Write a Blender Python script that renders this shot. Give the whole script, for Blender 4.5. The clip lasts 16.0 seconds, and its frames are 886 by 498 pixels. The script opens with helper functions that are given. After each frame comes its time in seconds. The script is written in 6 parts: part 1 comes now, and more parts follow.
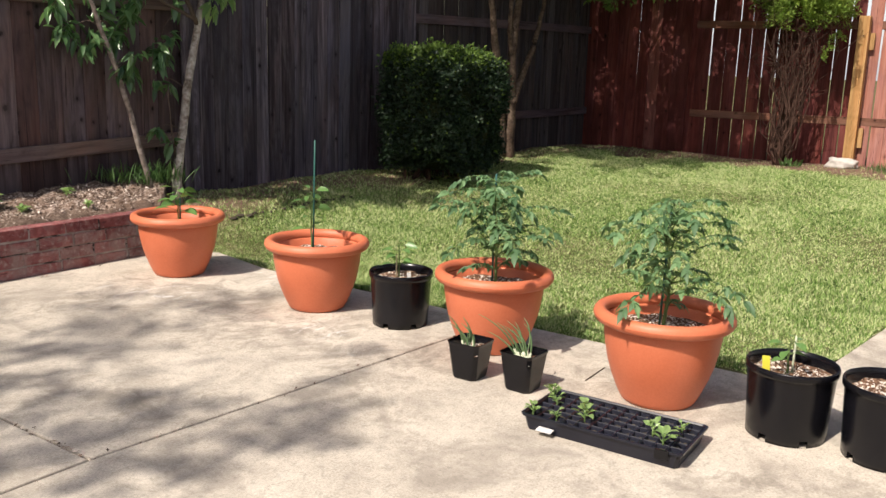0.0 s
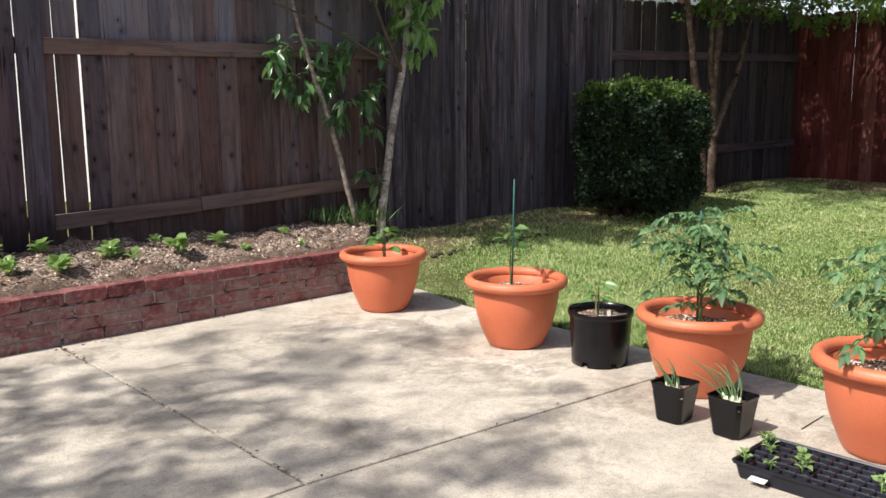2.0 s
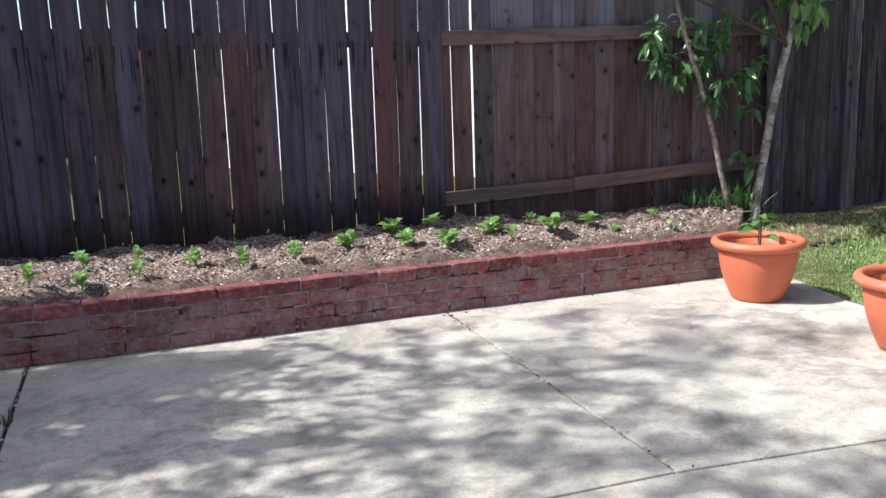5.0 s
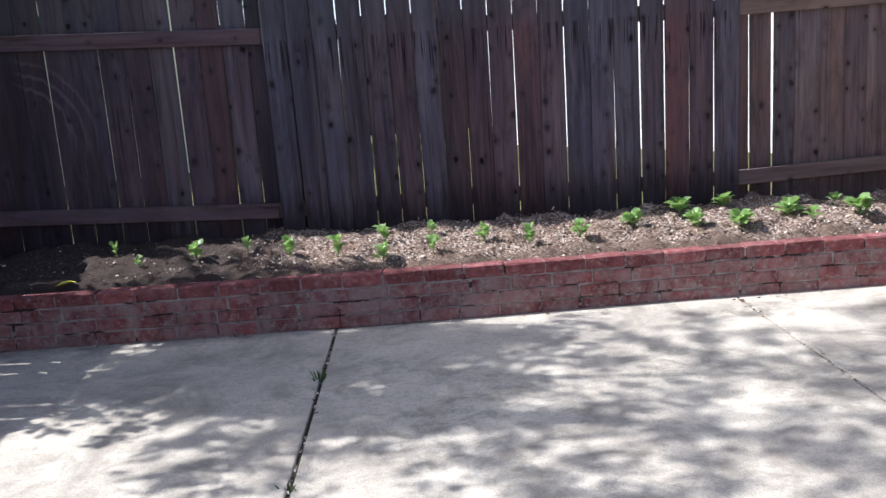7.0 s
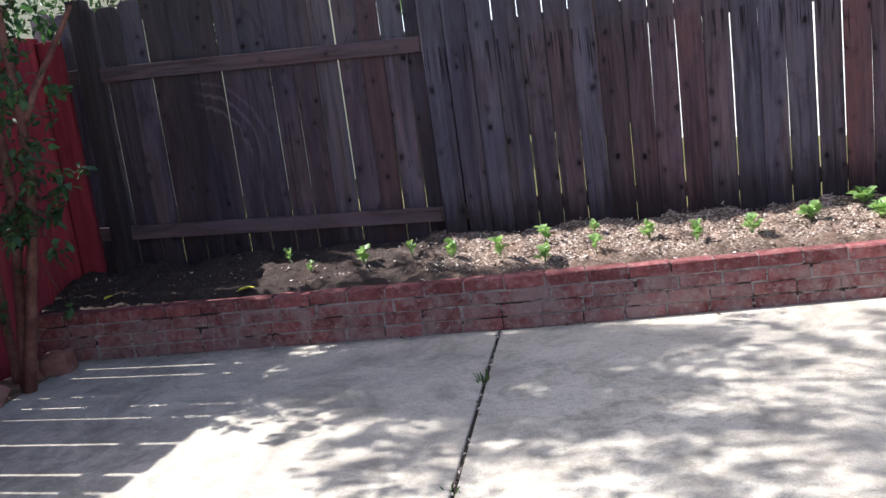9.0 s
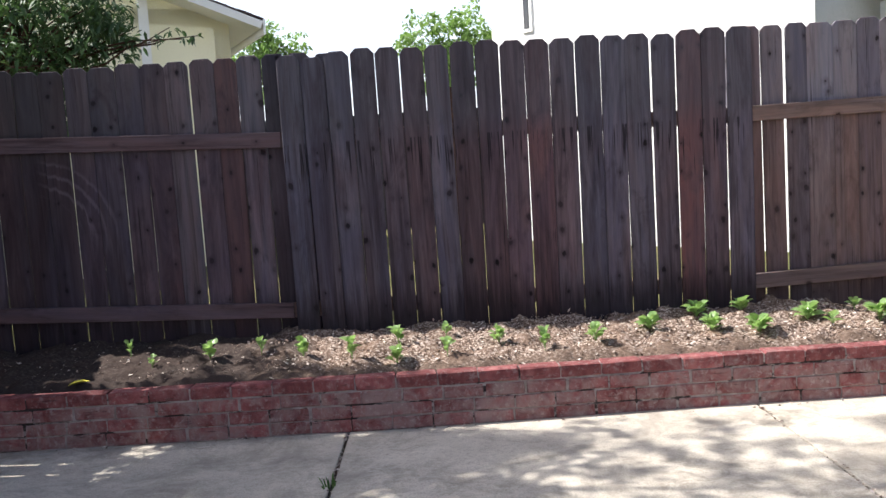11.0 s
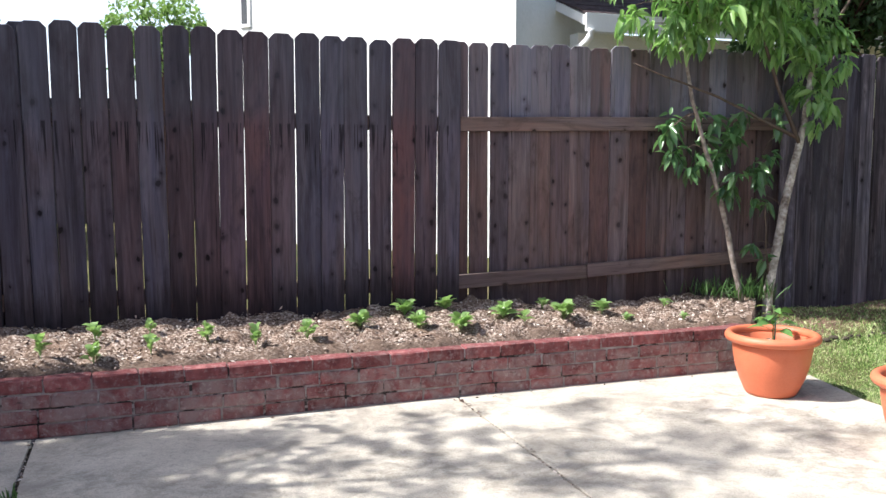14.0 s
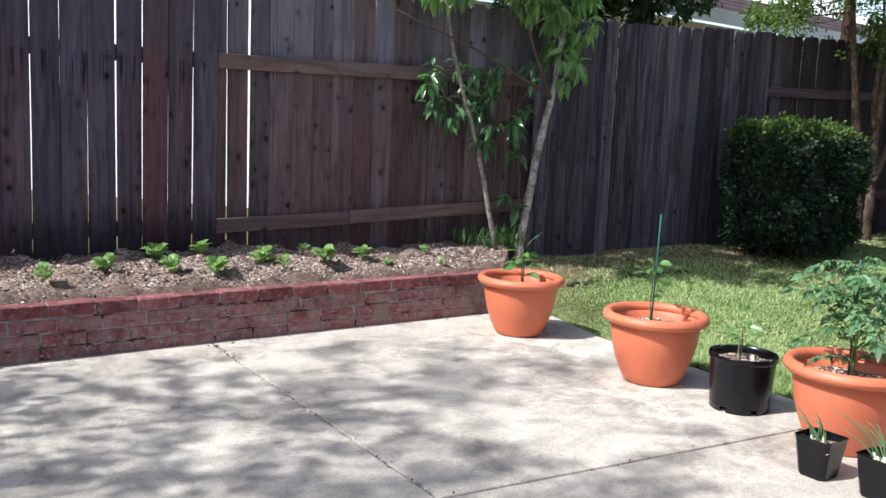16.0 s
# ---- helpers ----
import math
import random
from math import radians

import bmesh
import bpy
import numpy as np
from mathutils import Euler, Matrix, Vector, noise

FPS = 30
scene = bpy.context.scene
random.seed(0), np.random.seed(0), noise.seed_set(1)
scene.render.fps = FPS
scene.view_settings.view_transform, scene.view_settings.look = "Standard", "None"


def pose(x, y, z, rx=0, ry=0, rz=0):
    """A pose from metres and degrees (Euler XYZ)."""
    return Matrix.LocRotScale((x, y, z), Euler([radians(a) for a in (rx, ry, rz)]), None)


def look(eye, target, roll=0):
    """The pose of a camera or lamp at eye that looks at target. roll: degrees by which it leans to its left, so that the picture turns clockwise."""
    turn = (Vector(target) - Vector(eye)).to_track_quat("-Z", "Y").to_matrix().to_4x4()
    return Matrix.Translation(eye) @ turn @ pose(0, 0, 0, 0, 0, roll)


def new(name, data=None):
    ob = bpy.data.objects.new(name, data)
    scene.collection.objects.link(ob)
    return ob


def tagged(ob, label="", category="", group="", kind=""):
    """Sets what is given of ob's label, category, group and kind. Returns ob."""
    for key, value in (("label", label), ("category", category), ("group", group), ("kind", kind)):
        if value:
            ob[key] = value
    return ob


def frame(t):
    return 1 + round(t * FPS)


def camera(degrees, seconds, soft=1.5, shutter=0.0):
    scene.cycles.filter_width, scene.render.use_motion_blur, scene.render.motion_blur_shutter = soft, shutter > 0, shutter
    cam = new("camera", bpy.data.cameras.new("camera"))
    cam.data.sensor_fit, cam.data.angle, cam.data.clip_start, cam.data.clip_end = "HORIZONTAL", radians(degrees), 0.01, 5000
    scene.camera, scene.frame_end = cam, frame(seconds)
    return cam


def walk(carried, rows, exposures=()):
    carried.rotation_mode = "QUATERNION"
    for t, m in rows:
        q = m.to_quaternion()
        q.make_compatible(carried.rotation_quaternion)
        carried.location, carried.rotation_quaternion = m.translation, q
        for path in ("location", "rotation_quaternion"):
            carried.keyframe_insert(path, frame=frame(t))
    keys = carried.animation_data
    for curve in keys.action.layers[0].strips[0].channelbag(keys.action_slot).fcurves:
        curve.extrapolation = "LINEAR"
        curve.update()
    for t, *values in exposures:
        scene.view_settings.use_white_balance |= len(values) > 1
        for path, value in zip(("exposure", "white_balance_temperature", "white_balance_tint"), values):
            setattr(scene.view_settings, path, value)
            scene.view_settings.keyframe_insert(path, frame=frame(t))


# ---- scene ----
cam = camera(53.9, 16.0)

PATH = [
    (0, (-1.449, 0.138, 1.182), (0.166, 1.243, 0.771), 1.8),
    (0.5, (-1.457, 0.142, 1.185), (0.131, 1.291, 0.789), 0.9),
    (1, (-1.466, 0.144, 1.19), (0.052, 1.391, 0.814), 0.1),
    (1.5, (-1.478, 0.14, 1.195), (-0.049, 1.499, 0.859), -0.5),
    (2, (-1.487, 0.152, 1.187), (-0.146, 1.598, 0.855), -0.4),
    (2.5, (-1.487, 0.151, 1.182), (-0.235, 1.676, 0.856), -0.9),
    (3, (-1.499, 0.16, 1.181), (-0.351, 1.761, 0.84), -1.6),
    (3.5, (-1.51, 0.166, 1.186), (-0.5, 1.858, 0.842), -2.0),
    (3.7, (-1.517, 0.163, 1.187), (-0.553, 1.884, 0.86), -2.2),
    (5.8, (-1.628, 0.137, 1.279), (-1.209, 2.049, 0.866), -2.3),
    (6, (-1.63, 0.141, 1.271), (-1.277, 2.065, 0.854), -2.6),
    (6.5, (-1.633, 0.143, 1.264), (-1.44, 2.086, 0.83), -3.6),
    (7, (-1.654, 0.139, 1.271), (-1.613, 2.098, 0.871), -4.0),
    (7.5, (-1.647, 0.142, 1.305), (-1.805, 2.094, 0.897), -5.7),
    (8, (-1.645, 0.141, 1.301), (-1.973, 2.075, 0.913), -6.9),
    (8.5, (-1.636, 0.154, 1.269), (-2.016, 2.082, 0.9), -7.3),
    (9, (-1.627, 0.152, 1.28), (-1.964, 2.089, 0.914), -7.4),
    (9.5, (-1.624, 0.161, 1.282), (-1.914, 2.106, 0.919), -6.6),
    (10, (-1.614, 0.175, 1.274), (-1.776, 2.148, 0.99), -4.6),
    (10.2, (-1.612, 0.167, 1.291), (-1.728, 2.15, 1.063), -4.4),
    (12.3, (-1.647, 0.15, 1.343), (-1.434, 2.131, 1.161), -1.0),
    (12.5, (-1.634, 0.154, 1.337), (-1.37, 2.128, 1.152), -0.6),
    (13, (-1.65, 0.174, 1.321), (-1.212, 2.117, 1.146), -0.1),
    (13.5, (-1.627, 0.174, 1.293), (-1.083, 2.09, 1.119), 0.4),
    (14, (-1.644, 0.16, 1.295), (-0.988, 2.038, 1.09), 0.0),
    (14.5, (-1.659, 0.159, 1.266), (-0.889, 1.996, 1.086), 0.4),
    (15, (-1.659, 0.179, 1.242), (-0.77, 1.957, 1.028), 0.5),
    (15.5, (-1.629, 0.166, 1.239), (-0.609, 1.867, 0.983), 1.3),
    (16, (-1.568, 0.153, 1.204), (-0.453, 1.788, 0.918), 2.5),
]
LIGHT = [(0.0, 0.31, 6640, 14), (1.5, 0.37, 6400, 12), (3.5, 0.46, 5880, 10), (6.0, 0.70, 5560, 12), (7.0, 0.80, 5570, 12), (8.0, 1.15, 5660, 12), (8.5, 1.27, 5720, 12), (9.0, 1.14, 5780, 12), (10.2, 1.04, 6020, 12), (12.5, 1.01, 6120, 11), (13.5, 1.0, 5960, 11), (14.2, 0.95, 5840, 10), (15.0, 0.69, 5760, 10), (16.0, 0.60, 5600, 10)]
walk(cam, [(t, look(eye, aim, roll)) for t, eye, aim, roll in PATH], LIGHT)

# ---- world, sun ----
SUN_EL, SUN_DIR = radians(49), Vector((0.9945, -0.105, 0))
world = bpy.data.worlds.new("sky")
scene.world = world
world.use_nodes = True
wn = world.node_tree
sky = wn.nodes.new("ShaderNodeTexSky")
sky.sky_type, sky.sun_disc = "NISHITA", False
sky.sun_elevation, sky.sun_rotation = SUN_EL, radians(276)
sky.air_density, sky.dust_density, sky.ozone_density = 1.0, 3.5, 1.0
wn.nodes["Background"].inputs[1].default_value = 0.098
# thin white haze that thickens towards the horizon
rise = wn.nodes.new("ShaderNodeSeparateXYZ")
wn.links.new(wn.nodes.new("ShaderNodeTexCoord").outputs["Generated"], rise.inputs[0])
veil = wn.nodes.new("ShaderNodeMapRange")
veil.inputs[1].default_value, veil.inputs[2].default_value, veil.inputs[3].default_value, veil.inputs[4].default_value = 0.05, 0.45, 1.0, 0.0
wn.links.new(rise.outputs[2], veil.inputs[0])
haze = wn.nodes.new("ShaderNodeMix")
haze.data_type, haze.blend_type = "RGBA", "ADD"
haze.inputs[7].default_value = (5.2, 5.3, 5.5, 1)
wn.links.new(veil.outputs[0], haze.inputs[0])
wn.links.new(sky.outputs[0], haze.inputs[6])
wn.links.new(haze.outputs[2], wn.nodes["Background"].inputs[0])
sun = new("sun", bpy.data.lights.new("sun", "SUN"))
sun.data.energy, sun.data.angle, sun.data.color = 4.9, radians(0.6), (1.0, 0.94, 0.84)
way = Vector((SUN_DIR.x * math.cos(SUN_EL), SUN_DIR.y * math.cos(SUN_EL), -math.sin(SUN_EL)))
sun.matrix_world = look(Vector((0, 0, 20)) - way * 10, Vector((0, 0, 20)))


# ---- material helpers ----
def node(nt, kind, inputs=None, operation="", use_clamp=False, data_type="", blend_type=""):
    n = nt.nodes.new(kind)
    if operation:
        n.operation = operation
    if use_clamp:
        n.use_clamp = True
    if data_type:
        n.data_type = data_type
    if blend_type:
        n.blend_type = blend_type
    for k, v in (inputs or {}).items():
        if isinstance(v, bpy.types.NodeSocket):
            nt.links.new(v, n.inputs[k])
        else:
            n.inputs[k].default_value = v
    return n


def ramp(nt, fac, stops):
    n = node(nt, "ShaderNodeValToRGB", {0: fac})
    e = n.color_ramp.elements
    while len(e) < len(stops):
        e.new(0.5)
    for el, (pos, col) in zip(e, stops):
        el.position, el.color = pos, (*col, 1)
    return n.outputs[0]


def mixc(nt, fac, a, b, blend="MIX"):
    n = node(nt, "ShaderNodeMix", data_type="RGBA", blend_type=blend)
    for i, v in ((0, fac), (6, a), (7, b)):
        if isinstance(v, bpy.types.NodeSocket):
            nt.links.new(v, n.inputs[i])
        elif i:
            n.inputs[i].default_value = (*v, 1)
        else:
            n.inputs[i].default_value = v
    return n.outputs[2]


def calc(nt, op, a, b=0.5, clamp=False):
    return node(nt, "ShaderNodeMath", {0: a, 1: b}, operation=op, use_clamp=clamp).outputs[0]


def noise_at(nt, vec, scale, detail=4.0, rough=0.55, dist=0.0):
    return node(nt, "ShaderNodeTexNoise", {"Vector": vec, "Scale": scale, "Detail": detail, "Roughness": rough, "Distortion": dist}).outputs[0]


def stretch(nt, vec, s):
    return node(nt, "ShaderNodeVectorMath", {0: vec, 1: s}, operation="MULTIPLY").outputs[0]


def start(name, rough=0.8, spec=0.3):
    m = bpy.data.materials.new(name)
    m.use_nodes = True
    nt = m.node_tree
    b = nt.nodes["Principled BSDF"]
    b.inputs["Roughness"].default_value = rough
    b.inputs["Specular IOR Level"].default_value = spec
    return m, nt, b


def bump(nt, b, height, strength=0.4, dist=0.01):
    n = node(nt, "ShaderNodeBump", {"Height": height, "Strength": strength, "Distance": dist})
    nt.links.new(n.outputs[0], b.inputs["Normal"])


def place(nt):
    return node(nt, "ShaderNodeNewGeometry").outputs["Position"]


def own(nt, spread=37.0):
    """Coordinates of the object itself, shifted by chance from piece to piece."""
    tc = node(nt, "ShaderNodeTexCoord").outputs["Object"]
    r = node(nt, "ShaderNodeObjectInfo").outputs["Random"]
    off = node(nt, "ShaderNodeCombineXYZ", {0: calc(nt, "MULTIPLY", r, spread), 1: calc(nt, "MULTIPLY", r, spread * 1.7), 2: calc(nt, "MULTIPLY", r, spread * 0.6)}).outputs[0]
    return node(nt, "ShaderNodeVectorMath", {0: tc, 1: off}, operation="ADD").outputs[0], r, tc


def simple(name, cols, scale=8.0, rough=0.7, spec=0.3, bump_s=0.3, bump_scale=60.0, bump_d=0.003, detail=6.0):
    """A surface of two or three tones in soft patches with fine relief."""
    m, nt, b = start(name, rough, spec)
    v = place(nt)
    n1 = noise_at(nt, v, scale, detail)
    n2 = noise_at(nt, v, bump_scale, 5)
    f = calc(nt, "ADD", calc(nt, "MULTIPLY", n1, 0.7), calc(nt, "MULTIPLY", n2, 0.3))
    k = len(cols)
    nt.links.new(ramp(nt, f, [(0.32 + 0.36 * i / max(k - 1, 1), c) for i, c in enumerate(cols)]), b.inputs["Base Color"])
    bump(nt, b, n2, bump_s, bump_d)
    return m


def wood(name, dark, mid, light, rand=0.55, tint=None, stain=0.6, rough=0.85, along="z", silver=None, knots=0.27, share=0.75, rot=0.0, nails=0.0, scuff=None):
    """Weathered boards: grain along the board, knots, streaks; silver: the tone that exposed upper ends weather to.
    The object's colour sets a board apart: red channel its tone, missing green its rust, missing blue its greyness. nails: height of the nails that rust streaks run from."""
    m, nt, b = start(name, rough, 0.15)
    v, r, tc = own(nt)

    def run(k, l):
        return stretch(nt, v, (k, k, l) if along == "z" else (l, k, k))
    grain = noise_at(nt, run(44, 1.5), 1.0, 5, 0.65, 1.1)
    broad = noise_at(nt, run(8, 0.9), 1.0, 5, 0.65, 1.6)
    f = calc(nt, "ADD", calc(nt, "MULTIPLY", grain, 0.32), calc(nt, "MULTIPLY", broad, 0.68))
    col = ramp(nt, f, [(0.28, dark), (0.50, mid), (0.74, light)])
    r2 = calc(nt, "FRACT", calc(nt, "MULTIPLY", r, 7.31))
    r3 = calc(nt, "FRACT", calc(nt, "MULTIPLY", r, 13.7))
    if silver:
        fs = ramp(nt, f, [(0.28, tuple(c * 0.6 for c in silver)), (0.50, silver), (0.74, tuple(c * 1.4 for c in silver))])
        z = node(nt, "ShaderNodeSeparateXYZ", {0: tc}).outputs[2]
        up = node(nt, "ShaderNodeMapRange", {0: calc(nt, "ADD", z, calc(nt, "MULTIPLY", grain, 0.10)), 1: 1.36, 2: 1.46}).outputs[0] if share < 0.3 else 0.0
        some = calc(nt, "MULTIPLY", node(nt, "ShaderNodeMapRange", {0: r3, 1: 0.95 - share, 2: 1.0}).outputs[0], 0.9)
        col = mixc(nt, calc(nt, "MAXIMUM", some, up), col, fs)
    tone = calc(nt, "ADD", calc(nt, "MULTIPLY", r, rand), 1.0 - rand * 0.5)
    grey = node(nt, "ShaderNodeCombineColor", {0: tone, 1: tone, 2: tone}).outputs[0]
    col = mixc(nt, 1.0, col, grey, "MULTIPLY")
    mark = node(nt, "ShaderNodeSeparateColor", {0: node(nt, "ShaderNodeObjectInfo").outputs["Color"]})
    col = mixc(nt, 1.0, col, node(nt, "ShaderNodeCombineColor", {0: mark.outputs[0], 1: mark.outputs[0], 2: mark.outputs[0]}).outputs[0], "MULTIPLY")
    rusty = calc(nt, "MULTIPLY", calc(nt, "SUBTRACT", 1.0, mark.outputs[1]), node(nt, "ShaderNodeMapRange", {0: broad, 1: 0.25, 2: 0.65}).outputs[0])
    col = mixc(nt, rusty, col, tuple(c * k for c, k in zip(mid, (1.45, 0.80, 0.66))))
    col = mixc(nt, calc(nt, "SUBTRACT", 1.0, mark.outputs[2]), col, ramp(nt, f, [(0.28, tuple(c * 0.75 for c in mid)), (0.50, (mid[1] * 1.24, mid[1] * 1.18, mid[1] * 1.50)), (0.74, (mid[1] * 2.1, mid[1] * 2.02, mid[1] * 2.45))]))
    if tint:
        col = mixc(nt, calc(nt, "MULTIPLY", calc(nt, "GREATER_THAN", r2, 0.86), calc(nt, "MULTIPLY", broad, 0.85)), col, tint)
    hue = noise_at(nt, run(5, 0.8), 1.0, 4, 0.6, 1.0)
    col = mixc(nt, 1.0, col, ramp(nt, hue, [(0.34, (0.87, 0.91, 1.03)), (0.50, (1.0, 1.0, 1.0)), (0.66, (1.12, 1.0, 0.94))]), "MULTIPLY")
    blotch = noise_at(nt, run(9, 3.0), 1.0, 6, 0.7, 0.8)
    col = mixc(nt, node(nt, "ShaderNodeMapRange", {0: blotch, 1: 0.54, 2: 0.72, 3: 0.0, 4: 0.55}).outputs[0], col, tuple(c * 0.6 for c in dark))
    split = noise_at(nt, run(75, 1.6), 1.0, 3, 0.6)
    col = mixc(nt, node(nt, "ShaderNodeMapRange", {0: split, 1: 0.66, 2: 0.70, 3: 0.0, 4: 0.7}).outputs[0], col, tuple(c * 0.3 for c in dark))
    axes = node(nt, "ShaderNodeSeparateXYZ", {0: v})
    across, down = (0, 2) if along == "z" else (2, 0)
    flat = node(nt, "ShaderNodeCombineXYZ", {0: calc(nt, "MULTIPLY", axes.outputs[across], 9.5), 1: calc(nt, "MULTIPLY", axes.outputs[down], 7.0)}).outputs[0]
    vor = node(nt, "ShaderNodeTexVoronoi")
    vor.voronoi_dimensions = "2D"
    nt.links.new(flat, vor.inputs["Vector"])
    vor.inputs["Scale"].default_value = 1.0
    wob = calc(nt, "MULTIPLY", noise_at(nt, stretch(nt, v, (1, 1, 0.6)), 34, 5, 0.7), 0.30)
    pick = node(nt, "ShaderNodeSeparateColor", {0: vor.outputs["Color"]})
    size = calc(nt, "MULTIPLY", calc(nt, "POWER", pick.outputs[1], 1.5), 0.11)
    near = node(nt, "ShaderNodeMapRange", {0: calc(nt, "SUBTRACT", calc(nt, "ADD", vor.outputs["Distance"], wob), size), 1: 0.14, 2: 0.21, 3: 1.0, 4: 0.0}).outputs[0]
    halo = node(nt, "ShaderNodeMapRange", {0: calc(nt, "SUBTRACT", calc(nt, "ADD", vor.outputs["Distance"], wob), size), 1: 0.17, 2: 0.40, 3: 0.40, 4: 0.0}).outputs[0]
    knot = calc(nt, "MULTIPLY", near, calc(nt, "LESS_THAN", pick.outputs[0], knots))
    col = mixc(nt, calc(nt, "MULTIPLY", halo, calc(nt, "LESS_THAN", pick.outputs[0], knots)), col, tuple(c * 0.6 for c in dark))
    col = mixc(nt, calc(nt, "MULTIPLY", knot, calc(nt, "ADD", calc(nt, "MULTIPLY", pick.outputs[2], 0.5), 0.48)), col, tuple(c * 0.22 for c in dark))
    streak = noise_at(nt, run(20, 0.6), 1.0, 5, 0.7, 0.6)
    soak = calc(nt, "MULTIPLY", node(nt, "ShaderNodeMapRange", {0: streak, 1: 0.52, 2: 0.66, 3: 0.0, 4: 1.0}).outputs[0], stain)
    col = mixc(nt, soak, col, tuple(c * 0.38 for c in dark))
    if nails:
        tall = node(nt, "ShaderNodeSeparateXYZ", {0: tc}).outputs[2]
        drip = noise_at(nt, run(64, 1.4), 1.0, 3, 0.6)
        reach = calc(nt, "ADD", tall, calc(nt, "MULTIPLY", noise_at(nt, run(38, 0.3), 1.0, 2, 0.5), 0.62))
        run_off = calc(nt, "MULTIPLY", node(nt, "ShaderNodeMapRange", {0: reach, 1: nails + 0.10, 2: nails + 0.18}).outputs[0], node(nt, "ShaderNodeMapRange", {0: tall, 1: nails - 0.005, 2: nails + 0.005, 3: 1.0, 4: 0.0}).outputs[0])
        col = mixc(nt, calc(nt, "MULTIPLY", calc(nt, "MULTIPLY", run_off, node(nt, "ShaderNodeMapRange", {0: drip, 1: 0.55, 2: 0.60}).outputs[0]), 0.85), col, tuple(c * 0.25 for c in dark))
        shade = node(nt, "ShaderNodeMapRange", {0: calc(nt, "ADD", tall, calc(nt, "MULTIPLY", drip, 0.08)), 1: nails - 0.02, 2: nails + 0.16, 3: 0.0, 4: 0.55}).outputs[0]
        col = mixc(nt, shade, col, ramp(nt, f, [(0.28, tuple(c * 0.7 for c in dark)), (0.50, (mid[0] * 0.72, mid[0] * 0.70, mid[0] * 0.82)), (0.74, (mid[0] * 1.2, mid[0] * 1.18, mid[0] * 1.35))]))
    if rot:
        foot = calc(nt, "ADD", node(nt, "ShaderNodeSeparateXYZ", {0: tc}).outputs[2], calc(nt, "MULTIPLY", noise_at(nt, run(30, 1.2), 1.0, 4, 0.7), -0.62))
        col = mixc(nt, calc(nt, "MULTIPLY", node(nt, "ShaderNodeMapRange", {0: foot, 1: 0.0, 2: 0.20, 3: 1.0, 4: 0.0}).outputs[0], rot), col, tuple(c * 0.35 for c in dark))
    if scuff:
        d = node(nt, "ShaderNodeVectorMath", {0: place(nt), 1: scuff}, operation="DISTANCE").outputs["Value"]
        rings = node(nt, "ShaderNodeMapRange", {0: calc(nt, "SINE", calc(nt, "MULTIPLY", calc(nt, "ADD", d, calc(nt, "MULTIPLY", broad, 0.09)), 88.0)), 1: 0.35, 2: 1.0}).outputs[0]
        band = calc(nt, "MULTIPLY", node(nt, "ShaderNodeMapRange", {0: d, 1: 0.26, 2: 0.30}).outputs[0], node(nt, "ShaderNodeMapRange", {0: d, 1: 0.46, 2: 0.50, 3: 1.0, 4: 0.0}).outputs[0])
        pos = node(nt, "ShaderNodeSeparateXYZ", {0: place(nt)}).outputs
        side = calc(nt, "MULTIPLY", node(nt, "ShaderNodeMapRange", {0: pos[0], 1: scuff[0] + 0.02, 2: scuff[0] + 0.12}).outputs[0], node(nt, "ShaderNodeMapRange", {0: pos[2], 1: scuff[2] - 0.14, 2: scuff[2] + 0.05}).outputs[0])
        col = mixc(nt, calc(nt, "MULTIPLY", calc(nt, "MULTIPLY", rings, band), calc(nt, "MULTIPLY", side, 0.24)), col, tuple(c * 1.5 for c in light))
    nt.links.new(col, b.inputs["Base Color"])
    bump(nt, b, calc(nt, "SUBTRACT", grain, knot), 0.4, 0.004)
    return m


def leafy(name, a, bcol, trans=0.35, rough=0.45, spec=0.35):
    """Leaves: each its own green, light comes through them."""
    m, nt, b = start(name, rough, spec)
    isl = node(nt, "ShaderNodeNewGeometry").outputs["Random Per Island"]
    n = noise_at(nt, place(nt), 5.0, 3)
    f = calc(nt, "ADD", calc(nt, "MULTIPLY", isl, 0.6), calc(nt, "MULTIPLY", n, 0.4))
    col = ramp(nt, f, [(0.2, a), (0.75, bcol)])
    nt.links.new(col, b.inputs["Base Color"])
    t = node(nt, "ShaderNodeBsdfTranslucent", {0: mixc(nt, 0.5, col, (bcol[0] * 1.5, bcol[1] * 1.7, bcol[2]))})
    mx = node(nt, "ShaderNodeMixShader", {0: trans, 1: b.outputs[0], 2: t.outputs[0]})
    nt.links.new(mx.outputs[0], nt.nodes["Material Output"].inputs[0])
    return m


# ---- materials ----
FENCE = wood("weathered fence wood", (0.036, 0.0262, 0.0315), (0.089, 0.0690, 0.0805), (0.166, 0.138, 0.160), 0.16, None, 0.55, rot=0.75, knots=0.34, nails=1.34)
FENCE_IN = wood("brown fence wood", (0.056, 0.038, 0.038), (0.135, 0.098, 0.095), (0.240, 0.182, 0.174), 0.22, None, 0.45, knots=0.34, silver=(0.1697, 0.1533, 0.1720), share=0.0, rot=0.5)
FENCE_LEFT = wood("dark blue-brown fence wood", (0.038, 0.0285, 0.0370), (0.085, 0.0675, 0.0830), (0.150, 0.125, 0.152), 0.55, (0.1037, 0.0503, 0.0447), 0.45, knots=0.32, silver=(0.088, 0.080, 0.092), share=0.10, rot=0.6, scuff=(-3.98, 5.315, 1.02))
